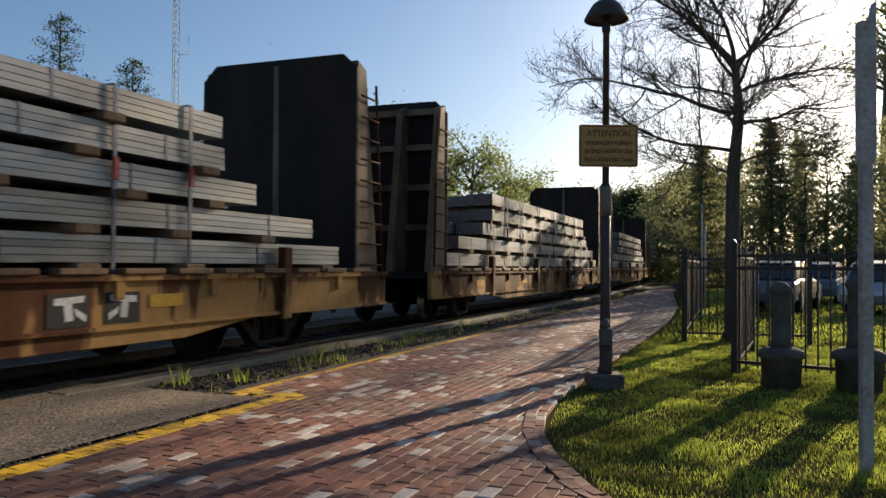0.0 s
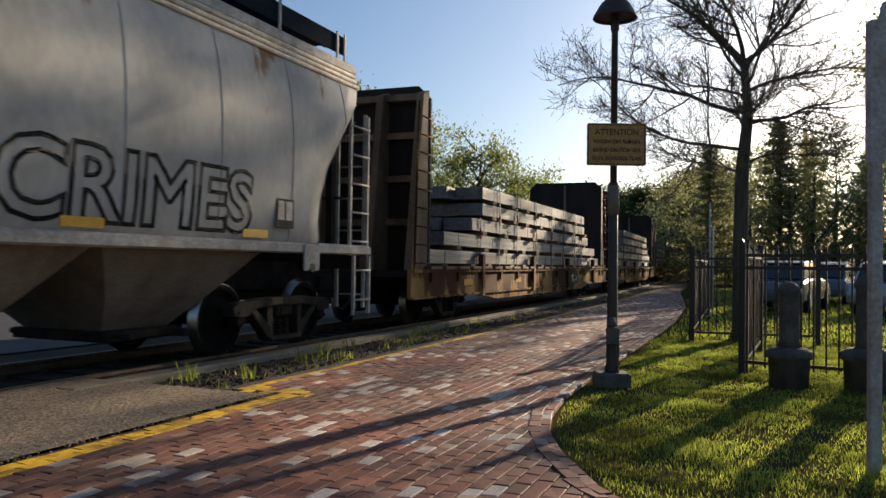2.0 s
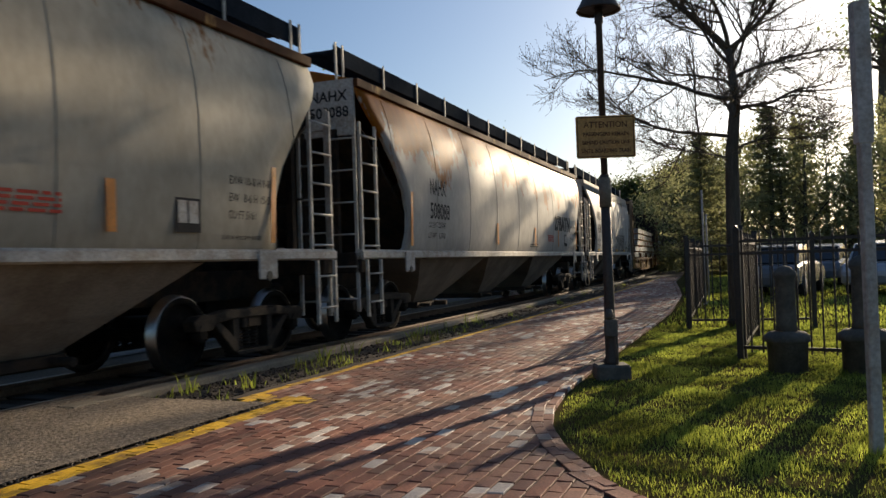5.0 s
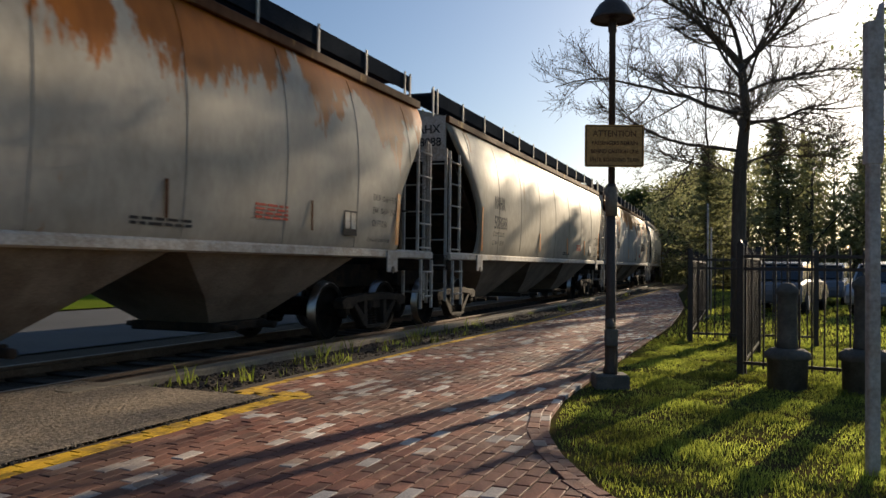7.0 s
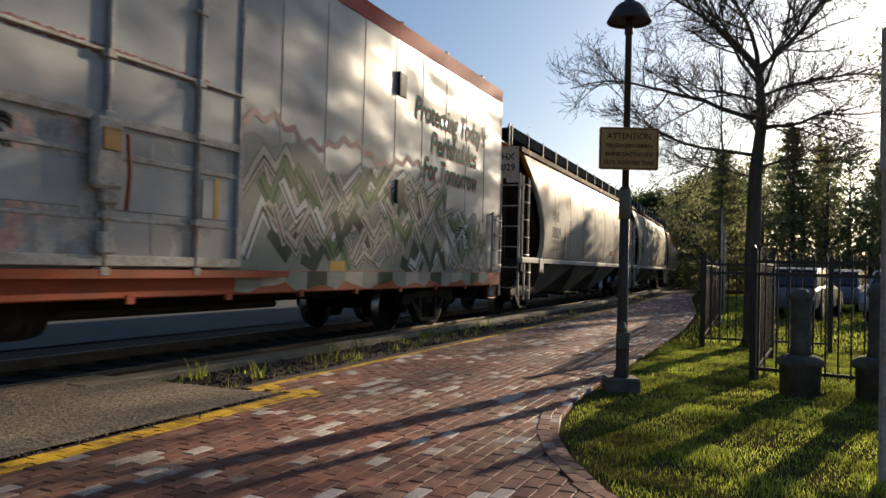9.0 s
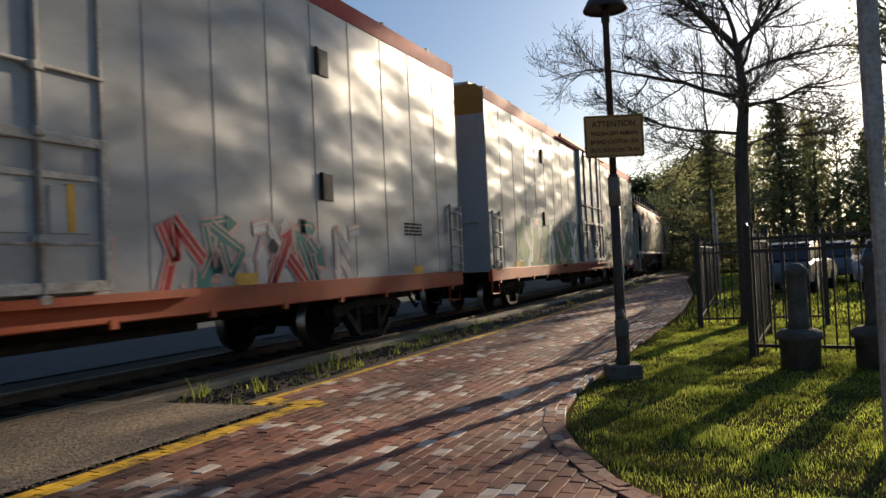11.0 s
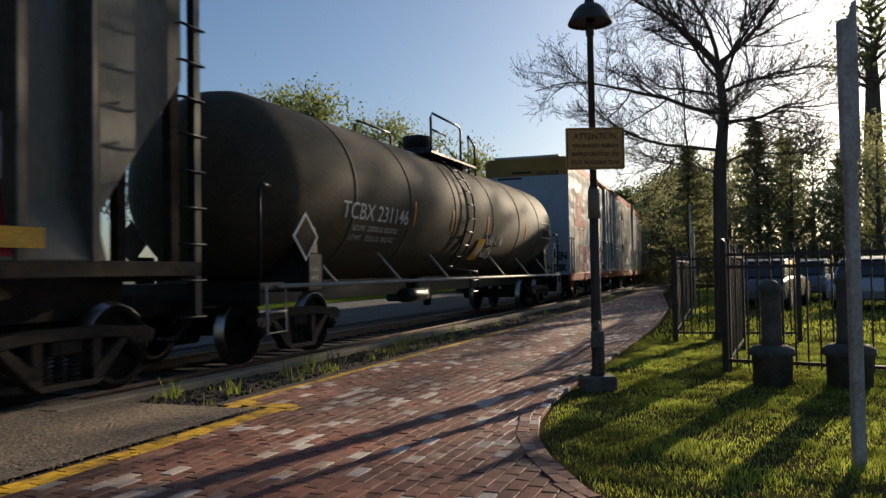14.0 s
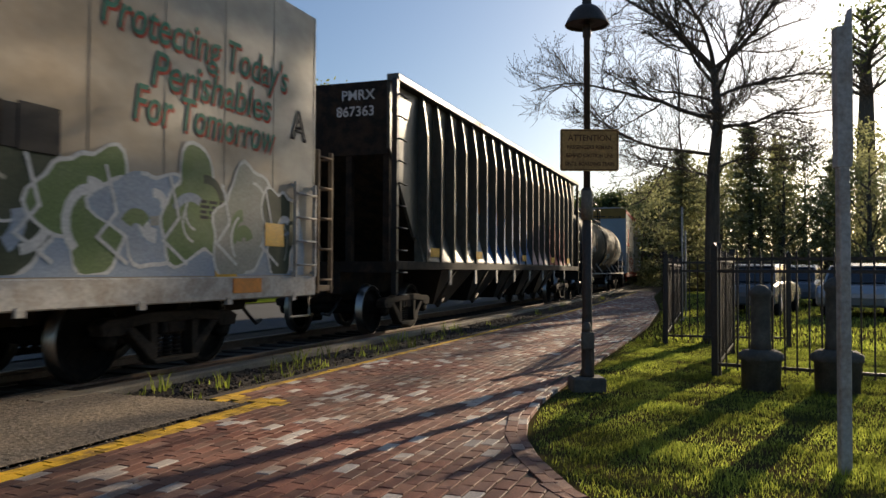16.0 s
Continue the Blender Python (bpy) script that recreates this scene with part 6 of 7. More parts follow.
# ---- brick paving ----
def brick_material(name, per_object):
    m = bpy.data.materials.new(name)
    m.use_nodes = True
    N, L = m.node_tree.nodes, m.node_tree.links
    b = N["Principled BSDF"]
    b.inputs["Roughness"].default_value = 0.55
    b.inputs["Specular IOR Level"].default_value = 0.25
    src = N.new("ShaderNodeObjectInfo").outputs["Random"] if per_object else N.new("ShaderNodeNewGeometry").outputs["Random Per Island"]
    ramp = N.new("ShaderNodeValToRGB")
    ramp.color_ramp.interpolation = "CONSTANT"
    els = ramp.color_ramp.elements
    cols = [(0.0, (0.263, 0.088, 0.060)), (.16, (0.333, 0.114, 0.074)), (.34, (0.219, 0.074, 0.052)), (.5, (0.367, 0.149, 0.096)), (.63, (0.280, 0.108, 0.079)), (.75, (0.175, 0.070, 0.052)), (.83, (0.420, 0.219, 0.158)), (.90, (0.6, 0.43, 0.34)), (.945, (0.8, 0.7, 0.62))]
    els[0].position, els[0].color = 0.0, (*cols[0][1], 1)
    els[1].position, els[1].color = cols[1][0], (*cols[1][1], 1)
    for p, c in cols[2:]:
        e = els.new(p)
        e.color = (*c, 1)
    geo = N.new("ShaderNodeNewGeometry")
    n0 = N.new("ShaderNodeTexNoise")
    n0.inputs["Scale"].default_value, n0.inputs["Detail"].default_value = .9, 2
    L.new(geo.outputs["Position"], n0.inputs["Vector"])
    sh0 = N.new("ShaderNodeMapRange")
    sh0.inputs[1].default_value, sh0.inputs[2].default_value, sh0.inputs[3].default_value, sh0.inputs[4].default_value = .35, .7, -.06, .22
    L.new(n0.outputs["Fac"], sh0.inputs[0])
    add0 = N.new("ShaderNodeMath")
    add0.use_clamp = True
    L.new(src, add0.inputs[0])
    L.new(sh0.outputs[0], add0.inputs[1])
    L.new(add0.outputs[0], ramp.inputs[0])
    n1 = N.new("ShaderNodeTexNoise")
    n1.inputs["Scale"].default_value, n1.inputs["Detail"].default_value = 2.2, 6
    L.new(geo.outputs["Position"], n1.inputs["Vector"])
    n2 = N.new("ShaderNodeTexNoise")
    n2.inputs["Scale"].default_value, n2.inputs["Detail"].default_value = 70, 4
    L.new(geo.outputs["Position"], n2.inputs["Vector"])
    mr = N.new("ShaderNodeMapRange")
    mr.inputs[1].default_value, mr.inputs[2].default_value, mr.inputs[3].default_value, mr.inputs[4].default_value = .3, .7, .48, 1.12
    L.new(n1.outputs["Fac"], mr.inputs[0])
    mx = N.new("ShaderNodeMix")
    mx.data_type, mx.blend_type = "RGBA", "MULTIPLY"
    mx.inputs[0].default_value = 1
    L.new(ramp.outputs[0], mx.inputs[6])
    L.new(mr.outputs[0], mx.inputs[7])
    mr2 = N.new("ShaderNodeMapRange")
    mr2.inputs[1].default_value, mr2.inputs[2].default_value, mr2.inputs[3].default_value, mr2.inputs[4].default_value = .3, .7, .7, 1.3
    L.new(n2.outputs["Fac"], mr2.inputs[0])
    mx2 = N.new("ShaderNodeMix")
    mx2.data_type, mx2.blend_type = "RGBA", "MULTIPLY"
    mx2.inputs[0].default_value = 1
    L.new(mx.outputs[2], mx2.inputs[6])
    L.new(mr2.outputs[0], mx2.inputs[7])
    n3 = N.new("ShaderNodeTexNoise")
    n3.inputs["Scale"].default_value, n3.inputs["Detail"].default_value = .55, 5
    L.new(geo.outputs["Position"], n3.inputs["Vector"])
    mr3 = N.new("ShaderNodeMapRange")
    mr3.inputs[1].default_value, mr3.inputs[2].default_value, mr3.inputs[3].default_value, mr3.inputs[4].default_value = .38, .62, .05, .6
    L.new(n3.outputs["Fac"], mr3.inputs[0])
    dust = N.new("ShaderNodeMix")
    dust.data_type = "RGBA"
    dust.inputs[7].default_value = (.12, .085, .065, 1)
    L.new(mr3.outputs[0], dust.inputs[0])
    L.new(mx2.outputs[2], dust.inputs[6])
    L.new(dust.outputs[2], b.inputs["Base Color"])
    rr = N.new("ShaderNodeMapRange")
    rr.inputs[1].default_value, rr.inputs[2].default_value, rr.inputs[3].default_value, rr.inputs[4].default_value = .35, .65, .6, .88
    L.new(n1.outputs["Fac"], rr.inputs[0])
    L.new(rr.outputs[0], b.inputs["Roughness"])
    bp = N.new("ShaderNodeBump")
    bp.inputs["Strength"].default_value, bp.inputs["Distance"].default_value = .5, .004
    L.new(n2.outputs["Fac"], bp.inputs["Height"])
    L.new(bp.outputs[0], b.inputs["Normal"])
    return m


M_BRICK_ONE, M_BRICK_ALL = brick_material("worn_brick", True), brick_material("worn_brick_field", False)


def brick_verts(l, w, rnd, h=.05):
    """A paver: chamfered top, a little tilted."""
    c = .0045
    t = [rnd.uniform(-.003, .003) for _ in range(4)]
    lo = [(-l / 2, -w / 2, -h), (l / 2, -w / 2, -h), (l / 2, w / 2, -h), (-l / 2, w / 2, -h)]
    mid_ = [(x, y, -c * .8 + k) for (x, y, _), k in zip(lo, t)]
    hi = [(x - math.copysign(c, x), y - math.copysign(c, y), k) for (x, y, _), k in zip(lo, t)]
    faces = [(8, 9, 10, 11)]
    for i in range(4):
        j = (i + 1) % 4
        faces += [(i, j, 4 + j, 4 + i), (4 + i, 4 + j, 8 + j, 8 + i)]
    return lo + mid_ + hi, faces


rnd = random.Random(3)
BL, BW, GAP = .205, .1, .0085
VARIANTS = []
for _ in range(6):
    v, f = brick_verts(BL - GAP, BW - GAP, rnd)
    me = bpy.data.meshes.new("brick")
    me.from_pydata(v, [], f)
    me.materials.append(M_BRICK_ONE)
    VARIANTS.append(me)
field_v, field_f, yel_v, yel_f = [], [], [], []
singles = []


def lay(s, n, turn, l=BL, w=BW, target=None, lift=0.0):
    v, f = brick_verts(l - GAP, w - GAP, rnd)
    p = line(s, n)
    m = pose(p.x, p.y, lift + rnd.uniform(-.002, .0025), 0, 0, 90 - math.degrees(heading(s)) + turn + rnd.uniform(-.8, .8))
    tv, tf = target
    o = len(tv)
    tv.extend([tuple(m @ Vector(q)) for q in v])
    tf.extend([tuple(i + o for i in q) for q in f])


row = 0
n = -4.62
while n < 5.9:
    s = -8.8 + (row % 2) * BL / 2 + rnd.uniform(-.02, .02)
    lim = 46 if n < -1.6 else 9
    while s < lim:
        e = right_edge(s)
        slope = (right_edge(s + .1) - right_edge(s - .1)) / .2
        border = .13 * math.sqrt(1 + slope * slope) if s < 8 else .12
        if left_edge(s) < n and n < e - border:
            yellow = (s < 6.05 and n < -3.84) or (6.05 <= s < 6.36 and n < -3.78) or (s >= 6.36 and n < -4.5)
            if yellow:
                lay(s, n, 0, target=(yel_v, yel_f))
            elif 3.3 < s < 5.3 and -3.3 < n < -1.35 and len(singles) < 300:
                singles.append((s, n))
            else:
                lay(s, n, 0, target=(field_v, field_f))
        s += BL
    n += BW
    row += 1
# border: two courses that follow the lawn's curve
s = 2.2
while s < 40:
    e = right_edge(s)
    d = (right_edge(s + .1) - right_edge(s - .1)) / .2
    ang = -math.degrees(math.atan(d))
    step = 1 / math.sqrt(1 + d * d)
    if s < 8:
        k = math.sqrt(1 + d * d)
        lay(s, e - .04 * k, ang, .2, .085, (field_v, field_f), .005)
        lay(s + .1 * step, e - .142 * k, ang, .2, .1, (field_v, field_f), .005)
    else:
        lay(s, e - .05, 0, .2, .1, (field_v, field_f))
    s += .205 * step
me = bpy.data.meshes.new("brick_field")
me.from_pydata(field_v, [], field_f)
me.materials.append(M_BRICK_ALL)
ob = tagged(new("brick_field", me), "", "", kind="stuff")
ob.parent = PATH
me = bpy.data.meshes.new("caution_line")
me.from_pydata(yel_v, [], yel_f)
me.materials.append(M_YELLOW)
tagged(new("caution_line", me), "worn yellow caution line painted on the bricks", "floor marking", kind="structure")
# crumbled asphalt lip
bm = bmesh.new()
for i in range(260):
    s = rnd.uniform(1.5, 6.05)
    n = -4.12 + abs(rnd.gauss(0, .035)) - .03
    if rnd.random() < .25:
        s, n = 6.0 + abs(rnd.gauss(0, .04)), rnd.uniform(-5.7, -4.12)
    p = line(s, n, .004)
    r = rnd.uniform(.005, .016)
    bmesh.ops.create_icosphere(bm, subdivisions=1, radius=r, matrix=Matrix.Translation(p) @ Matrix.Diagonal((1, rnd.uniform(.7, 1.3), .6, 1)))
tagged(part("asphalt_crumbs", bm, M_ASPH), "loose crumbs along the broken asphalt edge", "rubble", kind="stuff")


# ---- grass, weeds, ballast stones ----
def leaf_material(name, a, b, through_=0.45, rough=0.6, patchy=0.0):
    m = bpy.data.materials.new(name)
    m.use_nodes = True
    N, L = m.node_tree.nodes, m.node_tree.links
    for nd in list(N):
        if nd.type != "OUTPUT_MATERIAL":
            N.remove(nd)
    out = [nd for nd in N if nd.type == "OUTPUT_MATERIAL"][0]
    rnd_ = N.new("ShaderNodeNewGeometry")
    mix = N.new("ShaderNodeMix")
    mix.data_type = "RGBA"
    mix.inputs[6].default_value, mix.inputs[7].default_value = (*a, 1), (*b, 1)
    L.new(rnd_.outputs["Random Per Island"], mix.inputs[0])
    if patchy:
        nz = N.new("ShaderNodeTexNoise")
        nz.inputs["Scale"].default_value, nz.inputs["Detail"].default_value = 1.3, 4
        L.new(rnd_.outputs["Position"], nz.inputs["Vector"])
        mr = N.new("ShaderNodeMapRange")
        mr.inputs[1].default_value, mr.inputs[2].default_value, mr.inputs[3].default_value, mr.inputs[4].default_value = .35, .65, 1 - patchy, 1 + patchy
        L.new(nz.outputs["Fac"], mr.inputs[0])
        mul = N.new("ShaderNodeMix")
        mul.data_type, mul.blend_type = "RGBA", "MULTIPLY"
        mul.inputs[0].default_value = 1
        L.new(mix.outputs[2], mul.inputs[6])
        L.new(mr.outputs[0], mul.inputs[7])
        mix = mul
    d = N.new("ShaderNodeBsdfPrincipled")
    d.inputs["Roughness"].default_value = rough
    d.inputs["Specular IOR Level"].default_value = 0.25
    t = N.new("ShaderNodeBsdfTranslucent")
    L.new(mix.outputs[2], d.inputs["Base Color"])
    L.new(mix.outputs[2], t.inputs["Color"])
    ms = N.new("ShaderNodeMixShader")
    ms.inputs[0].default_value = through_
    L.new(d.outputs[0], ms.inputs[1])
    L.new(t.outputs[0], ms.inputs[2])
    L.new(ms.outputs[0], out.inputs[0])
    return m


M_BLADE = leaf_material("grass_blade", (0.12, 0.165, 0.025), (0.42, 0.46, 0.085), .55, patchy=.6)
M_LEAF = leaf_material("spring_leaf", (0.11, 0.15, 0.04), (0.26, 0.28, 0.1), .65)
M_LEAFD = leaf_material("dark_leaf", (0.045, 0.065, 0.022), (0.1, 0.125, 0.045), .45)
M_LEAFW = leaf_material("olive_leaf", (0.17, 0.18, 0.08), (0.36, 0.36, 0.18), .68)
M_NEEDLE = leaf_material("pine_needle", (0.018, 0.04, 0.018), (0.04, 0.075, 0.025), .2)


def blades(name, spots, material, label, category):
    """Bent tapered blades: (x, y, z, height, width) each."""
    V, F = [], []
    for x, y, z, h, w in spots:
        a, lean, la = rnd.uniform(0, 6.283), h * rnd.uniform(.15, .7), rnd.uniform(0, 6.283)
        dx, dy = math.cos(a) * w / 2, math.sin(a) * w / 2
        lx, ly = math.cos(la) * lean, math.sin(la) * lean
        o = len(V)
        V += [(x - dx, y - dy, z), (x + dx, y + dy, z), (x + dx * .7 + lx * .4, y + dy * .7 + ly * .4, z + h * .6), (x - dx * .7 + lx * .4, y - dy * .7 + ly * .4, z + h * .6), (x + lx, y + ly, z + h)]
        F += [(o, o + 1, o + 2, o + 3), (o + 3, o + 2, o + 4)]
    me = bpy.data.meshes.new(name)
    me.from_pydata(V, [], F)
    me.materials.append(material)
    return tagged(new(name, me), label, category, kind="stuff")


spots = []
while len(spots) < 210000:
    s, n = rnd.uniform(2.2, 14), rnd.uniform(-1.75, 6.0)
    if n < right_edge(s) + .035 + rnd.random() ** 2 * .2:
        continue
    p = line(s, n, -.03)
    c = noise.noise(Vector((p.x * 1.6, p.y * 1.6, 0))) + .5 * noise.noise(Vector((p.x * 5, p.y * 5, 3)))
    if rnd.random() > .85 + c * .9:
        continue
    spots.append((p.x, p.y, p.z, rnd.uniform(.012, .03) + max(0, c) * .06, rnd.uniform(.0035, .0075)))
blades("grass", spots, M_BLADE, "short tufted lawn grass lit from behind", "grass")
spots = []
while len(spots) < 40000:
    s, n = 14 + 34 * rnd.random() ** 1.4, rnd.uniform(-2.4, 14)
    if n < right_edge(s) + .1:
        continue
    p = line(s, n, -.03)
    spots.append((p.x, p.y, p.z, rnd.uniform(.04, .1), rnd.uniform(.015, .03)))
blades("grass", spots, M_BLADE, "lawn grass behind the fence", "grass")
spots = []
for i in range(90):
    s = rnd.uniform(5.8, 17) if i < 66 else rnd.uniform(17, 40)
    n = rnd.gauss(-5.35, .22)
    if i % 6 == 0:
        n = rnd.gauss(-4.85, .1)
    big = rnd.random() < .3
    for k in range(rnd.randint(3, 11)):
        p = line(s + rnd.gauss(0, .05), n + rnd.gauss(0, .05), -.06)
        spots.append((p.x, p.y, p.z, rnd.uniform(.06, .13) + (.12 if big else 0), rnd.uniform(.008, .016)))
blades("weeds", spots, M_BLADE, "weeds sprouting beside the track", "weeds")
bm = bmesh.new()
V, F = [], []
for i in range(3800):
    s = 5.6 + 40 * rnd.random() ** 1.8
    n = rnd.uniform(-5.75, -4.64)
    if i % 4 == 0:
        n = rnd.uniform(-6.4, -6.0)
    p = line(s, n, -.05 if n > -5.8 else -.15)
    r = rnd.uniform(.01, .032)
    o = len(V)
    for dx, dy, dz in ((1, 0, 0), (-1, 0, 0), (0, 1, 0), (0, -1, 0), (0, 0, 1), (0, 0, -1)):
        q = r * rnd.uniform(.6, 1.2)
        V.append((p.x + dx * q + rnd.uniform(-.3, .3) * r, p.y + dy * q + rnd.uniform(-.3, .3) * r, p.z + dz * q * .8))
    for a, b in ((0, 2), (2, 1), (1, 3), (3, 0)):
        F += [(o + a, o + b, o + 4), (o + b, o + a, o + 5)]
bm.free()
me = bpy.data.meshes.new("ballast_stones")
me.from_pydata(V, [], F)
me.materials.append(mat("stone_chips", (0.09, 0.066, 0.05), 0.95, island=.6, bump=.1))
tagged(new("ballast_stones", me), "loose dark ballast stones among the weeds", "stones", kind="stuff")


# ---- lamp post with notice ----
M_POST = mat("brown_post_paint", (0.06, 0.045, 0.036), 0.5, spot=(0.06, 0.045, 0.035), scale=6, bump=0.15)
M_SIGN = mat("faded_yellow_sign", (0.5, 0.27, 0.085), 0.6, spot=(0.36, 0.19, 0.07), scale=4, amount=0.5, bump=0.05)
M_SIGNTXT = mat("sign_lettering", (0.12, 0.05, 0.02), 0.6, bump=0.0)
M_STONE = mat("dark_cast_stone", (0.13, 0.115, 0.095), 0.85, spot=(0.04, 0.036, 0.032), scale=5, bump=0.4)
LX, LY = 1.66, 8.1
lamp = empty("street_lamp", "dark brown lamp post with bell shade and yellow notice", "street lamp")
lamp.matrix_basis = pose(LX, LY, 0)
bm = bmesh.new()
box(bm, -.17, .17, -.15, .15, -.04, .12, .02)
part("base_block", bm, M_STONE, lamp)
bm = bmesh.new()
lathe(bm, [(.075, .1), (.075, .16), (.058, .2), (.058, .42), (.052, .9), (.048, 2.05)], n=16)
lathe(bm, [(.036, 2.02), (.034, 3.6), (.045, 3.62), (.045, 3.72), (.03, 3.75), (.03, 3.85)], n=14)
part("pole", bm, M_POST, lamp)
bm = bmesh.new()
lathe(bm, [(.062, 1.72), (.062, 2.02)], n=16)
part("pale_sleeve", bm, M_CONC, lamp, "pale grey wrapped sleeve")
bm = bmesh.new()
box(bm, -.075, .055, -.115, -.05, .40, .58, .015)
lathe(bm, [(.035, .58), (.05, .62), (.03, .68)], (-.02, -.08, 0), n=10)
tube(bm, [(.04, -.08, .56), (.05, -.075, .3), (.045, -.07, .12)], .012, 6)
part("outlet_box", bm, M_STONE, lamp)
bm = bmesh.new()
lathe(bm, [(.20, 3.765), (.222, 3.735), (.227, 3.742), (.212, 3.775), (.192, 3.81), (.168, 3.855), (.14, 3.895), (.1, 3.93), (.055, 3.95), (.045, 3.99), (.05, 4.0), (.03, 4.04), (.008, 4.06)], n=32)
sh = part("shade", bm, M_POST, lamp)
bm = bmesh.new()
lathe(bm, [(.195, 3.762), (.12, 3.77), (.05, 3.75)], n=20)
part("lens", bm, M_BLACK, sh, "dark unlit glass under the shade")
bm = bmesh.new()
prism(bm, [(-.3, -.2), (-.285, -.215), (.285, -.215), (.3, -.2), (.3, .2), (.285, .215), (-.285, .215), (-.3, .2)], "y", -.006, .0)
sg = part("notice", bm, M_SIGN, lamp, "faded yellow passenger notice")
sg.matrix_local = pose(.01, -.075, 2.43)
bm = bmesh.new()
for a in ((-.285, .285, .195, .203), (-.285, .285, -.203, -.195)):
    box(bm, a[0], a[1], -.009, -.006, a[2], a[3])
for a in ((-.288, -.28), (.28, .288)):
    box(bm, a[0], a[1], -.009, -.006, -.2, .2)
part("notice_frame", bm, M_SIGNTXT, sg)
for words, size, z, w in (("ATTENTION", .088, .095, .44), ("PASSENGERS REMAIN", .056, .01, .46), ("BEHIND CAUTION LINE", .056, -.075, .48), ("UNTIL BOARDING TRAIN", .056, -.16, .5)):
    ob = lettering(words, size, pose(0, -.0095, z, 90, 0, 0), M_SIGNTXT, sg, bold=.001)
    xs = [v.co.x for v in ob.data.vertices]
    k = w / (max(xs) - min(xs))
    ob.data.transform(Matrix.Translation((-w / 2, 0, 0)) @ Matrix.Diagonal((k, 1, 1, 1)))
bm = bmesh.new()
box(bm, -.05, .05, -.07, -.03, 2.3, 2.34)
box(bm, -.05, .05, -.07, -.03, 2.52, 2.56)
part("bracket", bm, M_POST, lamp)

# ---- tall sign seen edge-on, and two bollards ----
sp = empty("sign_post", "slim steel post with a narrow sign seen edge-on", "sign post")
sp.matrix_basis = pose(2.56, 4.8, 0)
part("post", block(-.033, .037, -.03, .03, -.05, 1.95, .008), M_PALE, sp)
bm = bmesh.new()
prism(bm, [(-.045, 1.84), (.045, 1.84), (.055, 1.9), (.055, 2.83), (.028, 2.72), (-.045, 2.70)], "y", -.034, .034, bevel=.004)
part("sign_panel", bm, M_PALE, sp, "pale weathered panel")


def bollard(x, y, k=1.0):
    b = empty("bollard", "dark cast bollard on a broad drum base in the grass", "bollard", "bollards by the fence")
    b.matrix_basis = pose(x, y, -.03)
    bm = bmesh.new()
    lathe(bm, [(.19 * k, 0), (.2 * k, .3 * k), (.225 * k, .31 * k), (.225 * k, .37 * k), (.17 * k, .41 * k), (.1 * k, .42 * k)], n=24)
    part("drum_base", bm, M_STONE, b)
    bm = bmesh.new()
    lathe(bm, [(.11 * k, .4 * k), (.1 * k, .5 * k), (.095 * k, .95 * k), (.115 * k, .98 * k), (.115 * k, 1.02 * k), (.05 * k, 1.08 * k), (.01, 1.09 * k)], n=20)
    part("shaft", bm, M_STONE, b)


bollard(3.5, 8.2)
bollard(4.12, 7.85, 1.08)
# ---- fence ----
M_FENCE = mat("black_fence_paint", (0.045, 0.038, 0.032), 0.5, spot=(0.05, 0.035, 0.028), scale=8, bump=0.1)
bm = bmesh.new()
box(bm, -.009, .009, -.009, .009, .06, 1.36)
prism(bm, [(-.012, 1.36), (.012, 1.36), (0, 1.46)], "y", -.009, .009)
PICKET = mesh_of("picket", bm, M_FENCE)
bm = bmesh.new()
box(bm, -.035, .035, -.035, .035, -.1, 1.47, .004)
prism(bm, [(-.042, 1.47), (.042, 1.47), (0, 1.53)], "y", -.042, .042)
POSTME = mesh_of("post", bm, M_FENCE)


def fence(points, label):
    f = empty("fence", label, "fence", "fences of the lawn")
    for a, b in zip(points, points[1:]):
        A, B = line(*a), line(*b)
        d = B - A
        L_ = d.length
        ang = math.degrees(math.atan2(d.y, d.x))
        for z in (.12, 1.2, 1.34):
            bm = bmesh.new()
            box(bm, 0, L_, -.016, .016, z - .018, z + .018)
            r = part("rail", bm, M_FENCE, f)
            r.matrix_local = pose(A.x, A.y, 0, 0, 0, ang)
        k = int(L_ / .125)
        for i in range(1, k):
            p = A + d * (i / k)
            shared("picket", PICKET, f, pose(p.x, p.y, 0, 0, 0, ang))
        m = max(1, round(L_ / 2.3))
        for i in range(m + 1):
            p = A + d * (i / m)
            shared("post", POSTME, f, pose(p.x, p.y, 0, 0, 0, ang))


fence([(9.78, -.23), (8.75, 4.2)], "black iron picket fence across the lawn")
fence([(12.6, -.05), (9.86, -.2)], "short black iron fence return beside the path")
fence([(13.73, -1.1), (13.95, .8)], "black iron picket fence end at the lawn")
fence([(13.8, -1.12), (24, -1.35), (36, -2.4)], "black iron picket fence running along the brick path")


# ---- trees ----
M_BARK = mat("grey_bark", (0.13, 0.105, 0.08), 0.9, spot=(0.07, 0.058, 0.045), scale=5, amount=0.8, stretch=(3, 3, 0.5), bump=0.8, bump_scale=25, bump_dist=0.03)


def limb(bm, p, d, length, r, sides, rnd_, droop, segs=4, wob=.16, taper=.72):
    pts, rs = [p.copy()], [r]
    for i in range(segs):
        d = (d + Vector((rnd_.uniform(-wob, wob), rnd_.uniform(-wob, wob), rnd_.uniform(-wob, wob) - droop))).normalized()
        p = p + d * (length / segs)
        pts.append(p.copy())
        rs.append(r * (1 - taper * (i + 1) / segs))
    tube(bm, pts, rs, sides)
    return pts, rs, d


